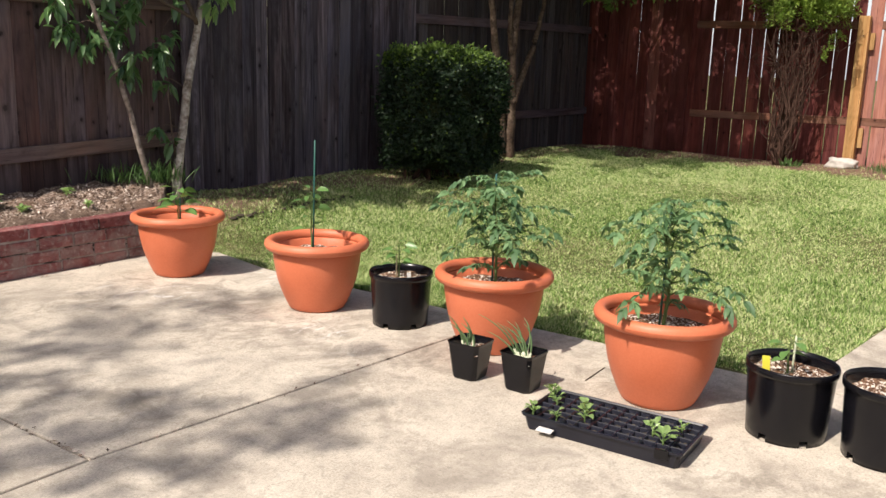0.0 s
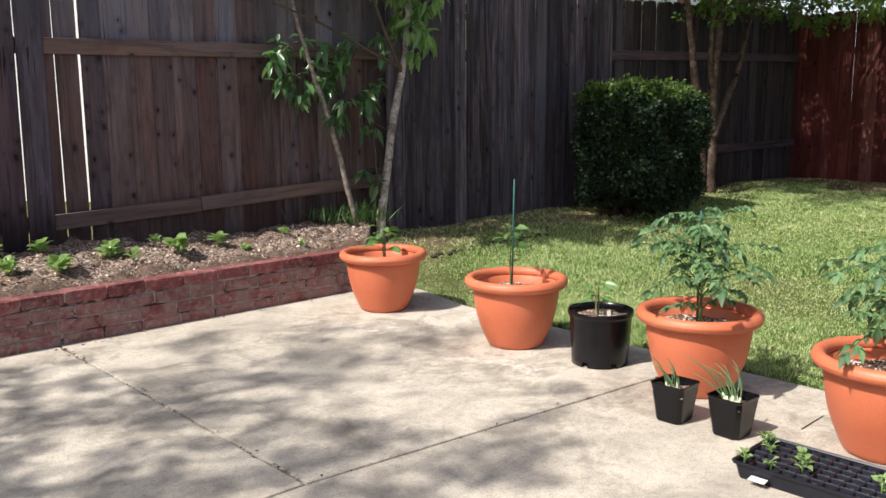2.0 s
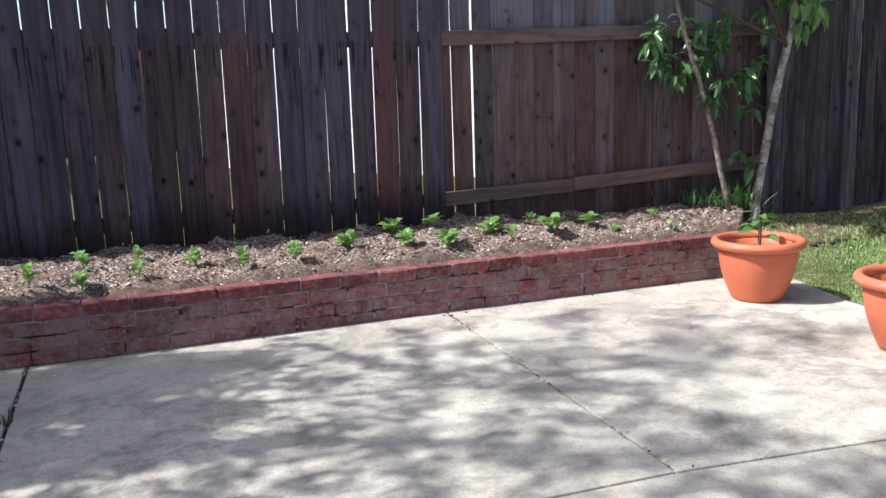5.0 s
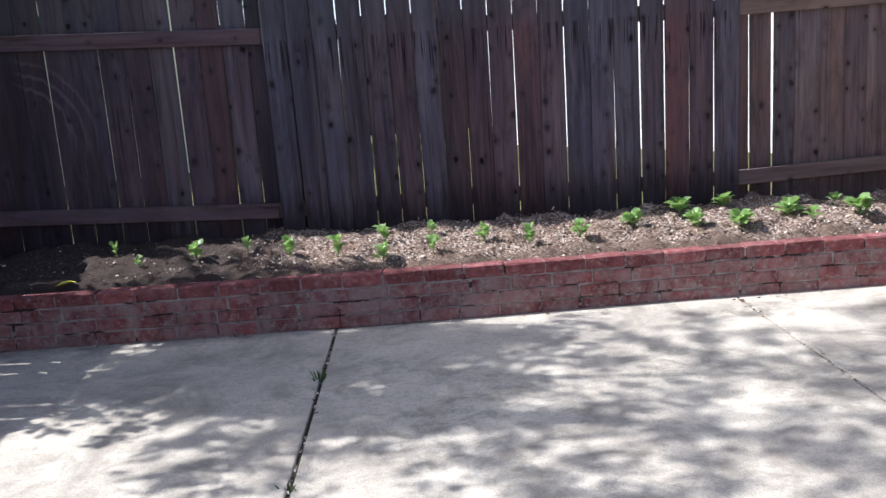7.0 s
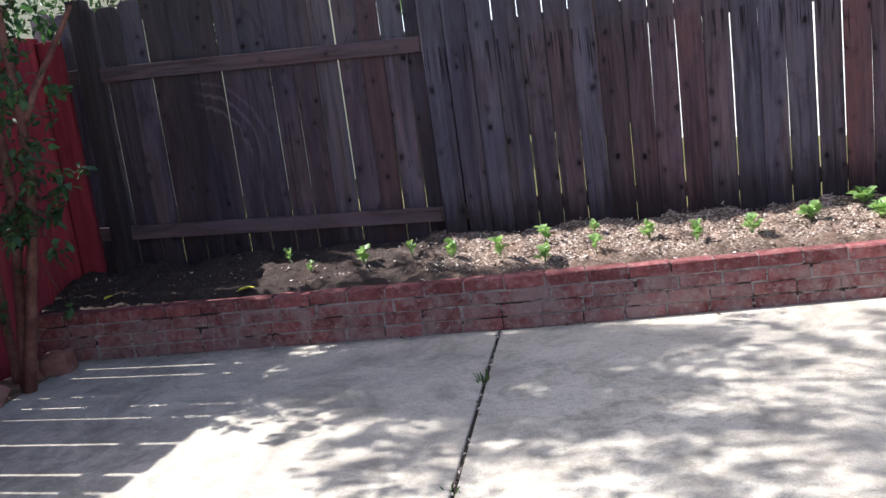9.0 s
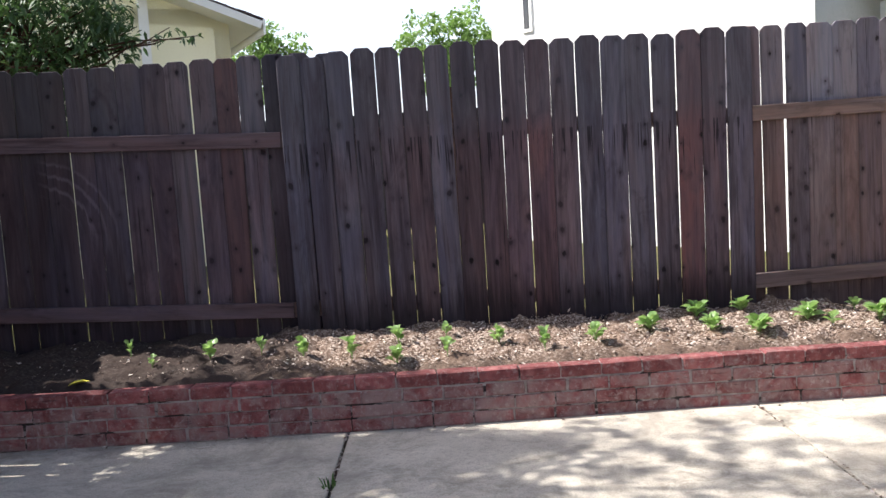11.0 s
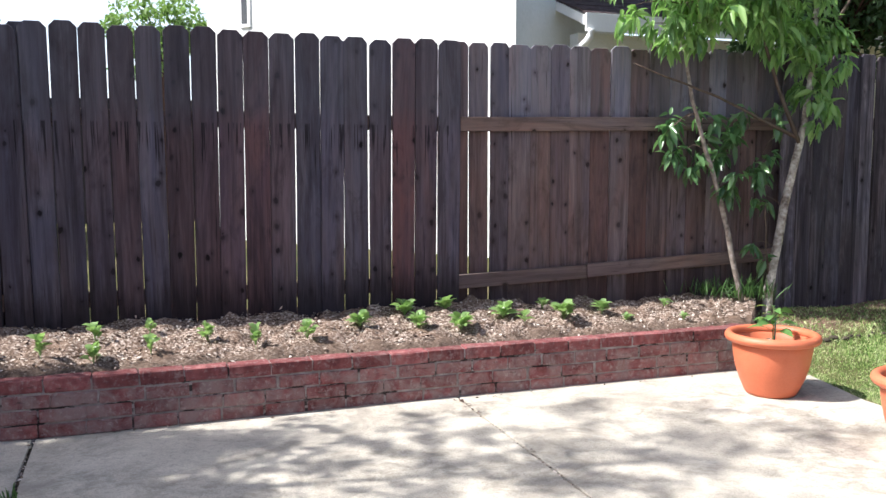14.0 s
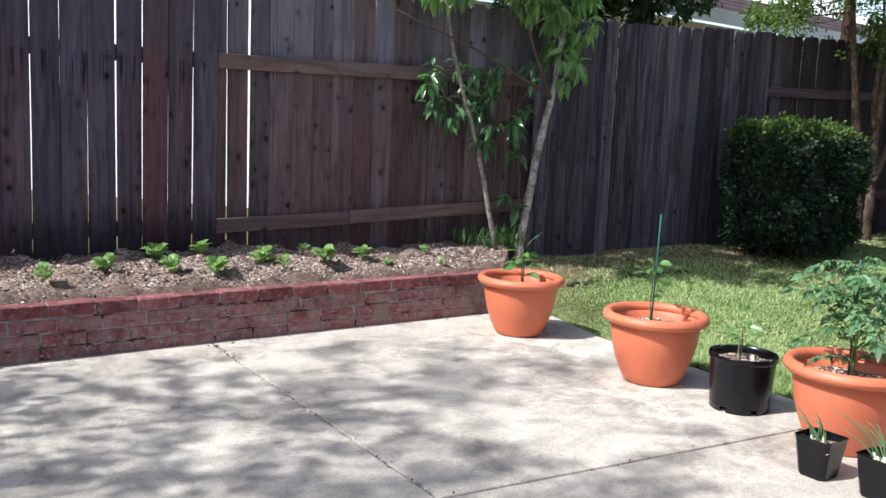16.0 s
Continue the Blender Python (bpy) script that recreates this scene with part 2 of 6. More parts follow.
# tone lowered to paint in the shade that the canopy throws on the corner
FENCE_DIM = wood("shade-darkened grey fence wood", (0.0232, 0.0179, 0.0184), (0.0528, 0.0434, 0.0447), (0.1046, 0.0906, 0.0936), 0.8, None, 0.7, silver=(0.0620, 0.0566, 0.0616), knots=0.10)
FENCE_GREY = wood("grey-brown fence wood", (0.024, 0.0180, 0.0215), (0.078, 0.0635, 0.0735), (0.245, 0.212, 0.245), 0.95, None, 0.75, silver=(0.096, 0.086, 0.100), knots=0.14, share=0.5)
RAIL = wood("brown rail wood", (0.0720, 0.0480, 0.0425), (0.1440, 0.1020, 0.0900), (0.2100, 0.1560, 0.1400), 0.3, along="x", knots=0.12)
# darker copy of the rail wood, with shade put into its tone
RAIL_DIM = wood("shade-darkened rail wood", (0.0491, 0.0338, 0.0382), (0.0982, 0.0718, 0.0810), (0.1432, 0.1098, 0.1260), 0.3, along="x", knots=0.12)
POST_DARK = wood("dark post wood", (0.022, 0.018, 0.020), (0.042, 0.035, 0.038), (0.07, 0.06, 0.06), 0.2, knots=0.05)
RED = wood("red-stained fence wood", (0.050, 0.0130, 0.0115), (0.112, 0.0300, 0.0255), (0.195, 0.0700, 0.0560), 0.6, (0.215, 0.100, 0.078), 0.45, knots=0.15)
RED_FADED = wood("sun-faded red fence wood", (0.22, 0.085, 0.060), (0.36, 0.16, 0.12), (0.48, 0.25, 0.20), 0.4, None, 0.3, knots=0.1)
RED_PAINT = wood("red-painted fence wood", (0.1785, 0.0240, 0.0360), (0.2730, 0.0390, 0.0540), (0.3465, 0.0720, 0.0810), 0.25, None, 0.2, 0.7, knots=0.0)
RED_RAIL = wood("brown-red rail wood", (0.0960, 0.0406, 0.0261), (0.1800, 0.0870, 0.0580), (0.2520, 0.1392, 0.0986), 0.2, along="x", knots=0.2)
NEW_POST = wood("fresh yellow post wood", (0.2625, 0.1425, 0.0525), (0.3900, 0.2325, 0.0975), (0.4650, 0.3150, 0.1575), 0.1, None, 0.3, knots=0.3)
BARK = simple("grey-brown bark", [(0.11, 0.088, 0.075), (0.27, 0.222, 0.19), (0.44, 0.385, 0.34)], 22, 0.9, 0.1, 0.9, 45, 0.01)
# peeling bark; its palest stops also paint patches of sun on the trunk
BARK_PALE = simple("peeling bark with sunlit patches", [(0.055, 0.040, 0.032), (0.22, 0.180, 0.15), (0.46, 0.41, 0.365), (0.74, 0.69, 0.63)], 13, 0.85, 0.15, 0.9, 50, 0.012)
BARK_TAN = simple("smooth tan bark", [(0.030, 0.019, 0.014), (0.092, 0.062, 0.043), (0.185, 0.135, 0.098)], 10, 0.75, 0.2, 0.5, 40, 0.005)
DAMP = simple("dark damp earth", [(0.022, 0.019, 0.015), (0.06, 0.05, 0.038), (0.13, 0.11, 0.08)], 30, 0.95, 0.05, 0.9, 90, 0.006)
BARK_RED = simple("smooth reddish bark", [(0.062, 0.026, 0.022), (0.125, 0.056, 0.045), (0.215, 0.120, 0.095)], 9, 0.75, 0.2, 0.4, 40, 0.004)
TWIG_DARK = simple("dark bare twigs", [(0.030, 0.017, 0.013), (0.105, 0.060, 0.045)], 20, 0.9, 0.1, 0.3)
TWIG = simple("twig bark", [(0.065, 0.048, 0.038), (0.15, 0.112, 0.088)], 20, 0.85, 0.1, 0.3)


def mortar():
    """Grey mortar, wiped flush, with dark cracks along the beds."""
    m, nt, b = start("grey mortar", 0.95, 0.1)
    v = place(nt)
    fine = noise_at(nt, v, 70, 5, 0.7)
    col = ramp(nt, noise_at(nt, v, 11, 5, 0.6), [(0.35, (0.19, 0.160, 0.148)), (0.55, (0.30, 0.265, 0.250)), (0.70, (0.40, 0.365, 0.345))])
    crack = noise_at(nt, stretch(nt, v, (5, 5, 16)), 1.0, 5, 0.65)
    col = mixc(nt, calc(nt, "MULTIPLY", node(nt, "ShaderNodeMapRange", {0: crack, 1: 0.52, 2: 0.57}).outputs[0], 0.92), col, (0.022, 0.016, 0.014))
    nt.links.new(col, b.inputs["Base Color"])
    bump(nt, b, fine, 0.8, 0.006)
    return m


MORTAR = mortar()
STUCCO = simple("white stucco", [(0.74, 0.73, 0.70), (0.80, 0.79, 0.77), (0.84, 0.83, 0.81)], 2.0, 0.9, 0.1, 0.8, 28, 0.012)
STUCCO_Y = simple("pale yellow stucco", [(0.79, 0.745, 0.54), (0.84, 0.795, 0.59)], 1.5, 0.9, 0.1, 0.5, 40, 0.006)
WHITE_PAINT = simple("white paint", [(0.74, 0.73, 0.71), (0.82, 0.81, 0.80)], 2.0, 0.6, 0.3, 0.1)
SHINGLE = simple("brown roof shingles", [(0.038, 0.028, 0.029), (0.075, 0.056, 0.057), (0.125, 0.098, 0.096)], 12, 0.95, 0.05, 0.6, 30, 0.01)
EARTH = simple("bare brown earth", [(0.10, 0.065, 0.045), (0.19, 0.13, 0.095), (0.28, 0.21, 0.16)], 10, 0.95, 0.05, 0.9, 55, 0.012)
TERRACOTTA = simple("terracotta plastic", [(0.50, 0.130, 0.060), (0.57, 0.158, 0.076), (0.61, 0.190, 0.100)], 3.0, 0.48, 0.4, 0.08, 120, 0.001)
BLACK = simple("black plastic", [(0.003, 0.003, 0.0042), (0.006, 0.006, 0.0085)], 5, 0.24, 0.32, 0.05, 100, 0.001)
TRAY = simple("dark grey plastic", [(0.008, 0.009, 0.016), (0.016, 0.017, 0.027)], 6, 0.34, 0.36, 0.05, 100, 0.001)
ROCK = simple("pale rock", [(0.3510, 0.3268, 0.2920), (0.4836, 0.4560, 0.4161), (0.5772, 0.5472, 0.5110)], 9, 0.9, 0.2, 0.8, 30, 0.01)
RED_STONE = simple("reddish edging stone", [(0.16, 0.075, 0.06), (0.26, 0.13, 0.105), (0.33, 0.20, 0.17)], 12, 0.9, 0.15, 0.8, 40, 0.008)
GLASS_DARK = simple("dark window glass", [(0.02, 0.022, 0.025), (0.03, 0.032, 0.036)], 1, 0.08, 0.6, 0.0)
STAKE = simple("green coated stake", [(0.02, 0.09, 0.075), (0.03, 0.12, 0.10)], 12, 0.4, 0.4, 0.1)
BAMBOO = simple("pale stick", [(0.45, 0.38, 0.24), (0.58, 0.50, 0.34)], 15, 0.7, 0.3, 0.1)
TAG = simple("white plastic tag", [(0.76, 0.76, 0.74), (0.82, 0.82, 0.80)], 6, 0.5, 0.4, 0.02)
TAG_PALE = simple("white stem", [(0.52, 0.56, 0.38), (0.66, 0.68, 0.54)], 30, 0.5, 0.3, 0.1)
TAG_YELLOW = simple("yellow plastic tag", [(0.75, 0.68, 0.06), (0.80, 0.74, 0.10)], 6, 0.5, 0.4, 0.02)
FOIL = simple("silver tape", [(0.55, 0.54, 0.52), (0.68, 0.67, 0.65)], 25, 0.35, 0.5, 0.4, 30)
STEM = simple("green stem", [(0.07, 0.11, 0.03), (0.12, 0.17, 0.06)], 20, 0.6, 0.3, 0.1)
TOMATO = leafy("tomato leaf", (0.052, 0.118, 0.052), (0.180, 0.305, 0.140), 0.28, 0.5)
PEPPER = leafy("pepper leaf", (0.055, 0.135, 0.04), (0.155, 0.295, 0.085), 0.3, 0.35, 0.45)
SEEDLING = leafy("seedling leaf", (0.095, 0.190, 0.045), (0.340, 0.480, 0.190), 0.38, 0.33, 0.5)
CHIVE = leafy("chive leaf", (0.09, 0.18, 0.08), (0.22, 0.33, 0.16), 0.25, 0.4)
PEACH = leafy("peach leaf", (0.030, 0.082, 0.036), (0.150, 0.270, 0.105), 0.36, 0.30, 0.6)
# brighter copy of the peach leaf: sun on the crown painted into its colour
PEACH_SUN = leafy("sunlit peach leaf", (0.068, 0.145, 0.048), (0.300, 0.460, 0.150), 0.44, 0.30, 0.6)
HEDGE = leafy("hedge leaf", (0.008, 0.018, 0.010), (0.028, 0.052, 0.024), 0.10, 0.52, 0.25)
# lighter copy of the hedge leaf: sun on the hedge top painted in
HEDGE_SUN = leafy("sunlit hedge leaf", (0.036, 0.072, 0.014), (0.140, 0.215, 0.042), 0.28, 0.5, 0.3)
# lighter copy of the myrtle leaf; the corner tree's sunlight is in the colour
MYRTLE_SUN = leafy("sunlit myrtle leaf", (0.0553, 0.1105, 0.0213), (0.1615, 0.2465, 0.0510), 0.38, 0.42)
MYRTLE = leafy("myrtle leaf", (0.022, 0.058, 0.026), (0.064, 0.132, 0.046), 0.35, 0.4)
FAR_DARK = leafy("dark far leaf", (0.022, 0.048, 0.020), (0.07, 0.125, 0.045), 0.25, 0.5)
FAR_LEAF = leafy("far leaf", (0.085, 0.16, 0.045), (0.22, 0.32, 0.10), 0.45, 0.5)
CEDAR = leafy("cedar leaf", (0.0812, 0.1512, 0.0195), (0.2131, 0.3024, 0.0488), 0.25, 0.6)


def lawn_blades():
    """Mown blades: green and straw mixed, in patches a hand and a stride wide."""
    m, nt, b = start("lawn blade", 0.6, 0.15)
    v = place(nt)
    isl = node(nt, "ShaderNodeNewGeometry").outputs["Random Per Island"]
    f = calc(nt, "ADD", calc(nt, "MULTIPLY", noise_at(nt, v, 1.3, 5, 0.65), 0.55), calc(nt, "MULTIPLY", noise_at(nt, v, 9.0, 4, 0.7), 0.55))
    f = calc(nt, "ADD", f, calc(nt, "MULTIPLY", isl, 0.62))
    col = ramp(nt, f, [(0.50, (0.050, 0.098, 0.022)), (0.76, (0.192, 0.325, 0.080)), (0.93, (0.390, 0.540, 0.175)), (1.0, (0.64, 0.68, 0.36))])
    nt.links.new(col, b.inputs["Base Color"])
    t = node(nt, "ShaderNodeBsdfTranslucent", {0: col})
    nt.links.new(node(nt, "ShaderNodeMixShader", {0: 0.28, 1: b.outputs[0], 2: t.outputs[0]}).outputs[0], nt.nodes["Material Output"].inputs[0])
    return m


GRASS = lawn_blades()
WEED = leafy("weed blade", (0.036, 0.085, 0.022), (0.095, 0.175, 0.05), 0.3, 0.5)


def concrete():
    m, nt, b = start("weathered concrete", 0.88, 0.2)
    v = place(nt)
    big = noise_at(nt, v, 0.9, 5, 0.6)
    mid = noise_at(nt, v, 4.5, 6, 0.65, 0.4)
    fine = noise_at(nt, v, 130, 4, 0.7)
    f = calc(nt, "ADD", calc(nt, "MULTIPLY", big, 0.5), calc(nt, "MULTIPLY", mid, 0.5))
    col = ramp(nt, f, [(0.36, (0.395, 0.350, 0.287)), (0.50, (0.575, 0.512, 0.419)), (0.64, (0.70, 0.632, 0.527))])
    col = mixc(nt, 0.34, col, ramp(nt, fine, [(0.35, (0.16, 0.14, 0.12)), (0.65, (0.72, 0.66, 0.57))]))
    blot = noise_at(nt, v, 2.2, 4, 0.7, 1.0)
    col = mixc(nt, calc(nt, "MULTIPLY", node(nt, "ShaderNodeMapRange", {0: blot, 1: 0.47, 2: 0.66}).outputs[0], 0.62), col, (0.235, 0.205, 0.172))
    spot = noise_at(nt, v, 18, 5, 0.75)
    col = mixc(nt, calc(nt, "MULTIPLY", node(nt, "ShaderNodeMapRange", {0: spot, 1: 0.56, 2: 0.72}).outputs[0], 0.35), col, (0.24, 0.215, 0.18))
    pale = noise_at(nt, v, 3.1, 3, 0.5, 1.6)
    col = mixc(nt, calc(nt, "MULTIPLY", node(nt, "ShaderNodeMapRange", {0: pale, 1: 0.68, 2: 0.74}).outputs[0], 0.35), col, (0.68, 0.66, 0.62))
    grit = noise_at(nt, v, 34, 8, 0.82)
    col = mixc(nt, calc(nt, "MULTIPLY", node(nt, "ShaderNodeMapRange", {0: grit, 1: 0.50, 2: 0.66}).outputs[0], 0.55), col, (0.20, 0.18, 0.15))
    patchy = calc(nt, "MULTIPLY", node(nt, "ShaderNodeMapRange", {0: noise_at(nt, v, 7.5, 6, 0.75, 0.6), 1: 0.47, 2: 0.60}).outputs[0], node(nt, "ShaderNodeMapRange", {0: noise_at(nt, v, 1.1, 3), 1: 0.42, 2: 0.58}).outputs[0])
    col = mixc(nt, calc(nt, "MULTIPLY", patchy, 0.55), col, (0.20, 0.175, 0.14))
    for at, reach in (((1.42, 2.72, 0.0), 0.24), ((1.28, 3.78, 0.0), 0.26), ((1.9, 3.6, 0.0), 0.22)):   # lime scuffs round the pots
        d = node(nt, "ShaderNodeVectorMath", {0: v, 1: at}, operation="DISTANCE").outputs["Value"]
        m2 = calc(nt, "MULTIPLY", node(nt, "ShaderNodeMapRange", {0: d, 1: reach * 0.4, 2: reach, 3: 1.0, 4: 0.0}).outputs[0], node(nt, "ShaderNodeMapRange", {0: noise_at(nt, stretch(nt, v, (5, 14, 1)), 1.0, 4, 0.7, 1.5), 1: 0.56, 2: 0.64}).outputs[0])
        col = mixc(nt, calc(nt, "MULTIPLY", m2, 0.6), col, (0.74, 0.73, 0.71))
    nt.links.new(col, b.inputs["Base Color"])
    bump(nt, b, calc(nt, "ADD", fine, grit), 0.22, 0.002)
    return m


def brickwork(name, smeared):
    """Old brick; smeared: the share of its face that mortar was wiped over."""
    m, nt, b = start(name, 0.92, 0.15)
    v, r, tc = own(nt, 23.0)
    n1 = noise_at(nt, v, 16, 5, 0.65)
    n2 = noise_at(nt, v, 90, 4, 0.7)
    col = ramp(nt, n1, [(0.30, (0.125, 0.040, 0.042)), (0.52, (0.225, 0.076, 0.074)), (0.70, (0.31, 0.135, 0.125))])
    tone = calc(nt, "ADD", calc(nt, "MULTIPLY", r, 0.5), 0.72)
    col = mixc(nt, 1.0, col, node(nt, "ShaderNodeCombineColor", {0: tone, 1: tone, 2: tone}).outputs[0], "MULTIPLY")
    smear = noise_at(nt, place(nt), 7.0, 6, 0.7, 0.8)
    col = mixc(nt, calc(nt, "MULTIPLY", node(nt, "ShaderNodeMapRange", {0: smear, 1: 0.62 - 0.34 * smeared, 2: 0.82 - 0.32 * smeared}).outputs[0], 0.78), col, (0.275, 0.208, 0.196))
    film = noise_at(nt, place(nt), 38.0, 5, 0.7)
    col = mixc(nt, calc(nt, "MULTIPLY", node(nt, "ShaderNodeMapRange", {0: film, 1: 0.53, 2: 0.66}).outputs[0], 0.30 + 0.22 * smeared), col, (0.42, 0.37, 0.345))
    crack = noise_at(nt, stretch(nt, place(nt), (9, 9, 60)), 1.0, 4, 0.7)
    col = mixc(nt, calc(nt, "MULTIPLY", node(nt, "ShaderNodeMapRange", {0: crack, 1: 0.62, 2: 0.66}).outputs[0], 0.55), col, (0.05, 0.028, 0.026))
    nt.links.new(col, b.inputs["Base Color"])
    bump(nt, b, n2, 0.7, 0.004)
    return m


def mulch():
    m, nt, b = start("soil with wood chips", 0.95, 0.08)
    v = place(nt)
    vor = node(nt, "ShaderNodeTexVoronoi", {"Vector": stretch(nt, v, (1, 1.5, 1)), "Scale": 95.0})
    pick = node(nt, "ShaderNodeSeparateColor", {0: vor.outputs["Color"]}).outputs[0]
    n = noise_at(nt, v, 5, 5)
    col = ramp(nt, pick, [(0.0, (0.045, 0.030, 0.022)), (0.5, (0.21, 0.15, 0.118)), (0.8, (0.44, 0.345, 0.285)), (1.0, (0.70, 0.61, 0.53))])
    col = mixc(nt, node(nt, "ShaderNodeMapRange", {0: n, 1: 0.40, 2: 0.70, 3: 0.1, 4: 0.85}).outputs[0], col, (0.17, 0.112, 0.08))
    x, y, _ = node(nt, "ShaderNodeSeparateXYZ", {0: v}).outputs
    bare = node(nt, "ShaderNodeMapRange", {0: calc(nt, "ADD", y, calc(nt, "MULTIPLY", noise_at(nt, v, 6, 5, 0.7), 0.16)), 1: 4.77, 2: 4.86, 3: 0.80, 4: 0.0}).outputs[0]
    col = mixc(nt, bare, col, ramp(nt, noise_at(nt, v, 55, 4, 0.7), [(0.35, (0.060, 0.040, 0.030)), (0.65, (0.165, 0.118, 0.090))]))
    # left end: damp mulch, with the tree's shade painted into the same dark tone
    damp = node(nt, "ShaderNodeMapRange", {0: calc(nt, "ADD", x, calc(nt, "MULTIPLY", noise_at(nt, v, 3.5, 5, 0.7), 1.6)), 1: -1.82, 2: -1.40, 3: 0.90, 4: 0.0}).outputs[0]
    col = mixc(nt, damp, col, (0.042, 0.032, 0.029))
    nt.links.new(col, b.inputs["Base Color"])
    bump(nt, b, calc(nt, "ADD", pick, n), 0.9, 0.012)
    return m


def potmix():
    m, nt, b = start("potting mix with perlite", 0.95, 0.08)
    v = place(nt)
    vor = node(nt, "ShaderNodeTexVoronoi", {"Vector": v, "Scale": 150.0})
    pick = node(nt, "ShaderNodeSeparateColor", {0: vor.outputs["Color"]}).outputs[0]
    col = ramp(nt, pick, [(0.0, (0.06, 0.033, 0.02)), (0.50, (0.165, 0.09, 0.055)), (0.72, (0.30, 0.19, 0.125)), (0.82, (0.70, 0.64, 0.56)), (1.0, (0.75, 0.70, 0.63))])
    nt.links.new(col, b.inputs["Base Color"])
    bump(nt, b, pick, 0.9, 0.006)
    return m


def chips():
    m, nt, b = start("wood chips", 0.9, 0.1)
    isl = node(nt, "ShaderNodeNewGeometry").outputs["Random Per Island"]
    nt.links.new(ramp(nt, isl, [(0.0, (0.035, 0.022, 0.016)), (0.40, (0.17, 0.118, 0.092)), (0.70, (0.42, 0.33, 0.275)), (1.0, (0.80, 0.71, 0.63))]), b.inputs["Base Color"])
    return m


def turf():
    m, nt, b = start("turf", 0.95, 0.05)
    v = place(nt)
    n1 = noise_at(nt, v, 0.8, 5)
    n2 = noise_at(nt, v, 40, 5, 0.7)
    col = ramp(nt, n1, [(0.35, (0.085, 0.105, 0.032)), (0.5, (0.125, 0.13, 0.052)), (0.66, (0.19, 0.165, 0.088))])
    col = mixc(nt, calc(nt, "MULTIPLY", n2, 0.7), col, (0.10, 0.075, 0.045))
    xyz = node(nt, "ShaderNodeSeparateXYZ", {0: v}).outputs
    worn = calc(nt, "MAXIMUM", node(nt, "ShaderNodeMapRange", {0: calc(nt, "ADD", xyz[0], calc(nt, "MULTIPLY", n1, 0.6)), 1: 8.35, 2: 8.65}).outputs[0], node(nt, "ShaderNodeMapRange", {0: calc(nt, "ADD", xyz[1], calc(nt, "MULTIPLY", n1, 0.6)), 1: 4.80, 2: 5.1}).outputs[0])
    inside = calc(nt, "MULTIPLY", calc(nt, "LESS_THAN", xyz[1], 5.4), calc(nt, "LESS_THAN", xyz[0], 9.5))
    col = mixc(nt, calc(nt, "MULTIPLY", worn, inside), col, ramp(nt, n2, [(0.35, (0.11, 0.066, 0.046)), (0.65, (0.27, 0.18, 0.135))]))
    nt.links.new(col, b.inputs["Base Color"])
    bump(nt, b, n2, 0.8, 0.02)
    return m


CONCRETE, BRICK, BRICK_CAP, MULCH, POTMIX, CHIPS, TURF = concrete(), brickwork("smeared old brick", 0.66), brickwork("red capping brick", 0.25), mulch(), potmix(), chips(), turf()


# ---- building helpers ----
def thing(name, label, category, at=(0, 0, 0), turn=0.0, group="", kind=""):
    ob = new(name)
    ob.empty_display_size = 0.1
    ob.matrix_basis = pose(*at, 0, 0, turn)
    return tagged(ob, label, category, group, kind)


def hang(ob, parent, label=""):
    ob.parent = parent
    if label:
        ob["label"] = label
    return ob


def part(name, bm, material, parent=None, label="", smooth=False):
    me = bpy.data.meshes.new(name)
    bm.to_mesh(me)
    bm.free()
    me.materials.append(material)
    if smooth:
        for p in me.polygons:
            p.use_smooth = True
    return hang(new(name, me), parent, label)


def tri_mesh(name, verts, tris, material, smooth=False):
    me = bpy.data.meshes.new(name)
    verts, tris = np.asarray(verts, np.float32), np.asarray(tris, np.int32)
    me.vertices.add(len(verts))
    me.vertices.foreach_set("co", verts.ravel())
    me.loops.add(tris.size)
    me.loops.foreach_set("vertex_index", tris.ravel())
    me.polygons.add(len(tris))
    me.polygons.foreach_set("loop_start", np.arange(0, tris.size, 3, dtype=np.int32))
    if smooth:
        me.polygons.foreach_set("use_smooth", np.ones(len(tris), bool))
    me.update(calc_edges=True)
    me.materials.append(material)
    return me


def block(bm, x0, x1, y0, y1, z0, z1, bevel=0.0):
    r = bmesh.ops.create_cube(bm, size=1)
    bmesh.ops.transform(bm, verts=r["verts"], matrix=Matrix.Translation(((x0 + x1) / 2, (y0 + y1) / 2, (z0 + z1) / 2)) @ Matrix.Diagonal((x1 - x0, y1 - y0, z1 - z0, 1)))
    if bevel:
        es = list({e for v in r["verts"] for e in v.link_edges})
        bmesh.ops.bevel(bm, geom=es, offset=bevel, segments=2, affect="EDGES", profile=0.6)
    return bm


def box(x0, x1, y0, y1, z0, z1, bevel=0.0):
    return block(bmesh.new(), x0, x1, y0, y1, z0, z1, bevel)


def prism(pts, z0, z1, bevel=0.0):
    """An upright body over the outline pts."""
    bm = bmesh.new()
    low = [bm.verts.new((x, y, z0)) for x, y in pts]
    f = bm.faces.new(low)
    r = bmesh.ops.extrude_face_region(bm, geom=[f])
    bmesh.ops.translate(bm, vec=(0, 0, z1 - z0), verts=[g for g in r["geom"] if isinstance(g, bmesh.types.BMVert)])
    bmesh.ops.recalc_face_normals(bm, faces=bm.faces)
    if bevel:
        es = [e for e in bm.edges if all(abs(v.co.z - z1) < 1e-5 for v in e.verts)]
        bmesh.ops.bevel(bm, geom=es, offset=bevel, segments=2, affect="EDGES", profile=0.5)
    return bm


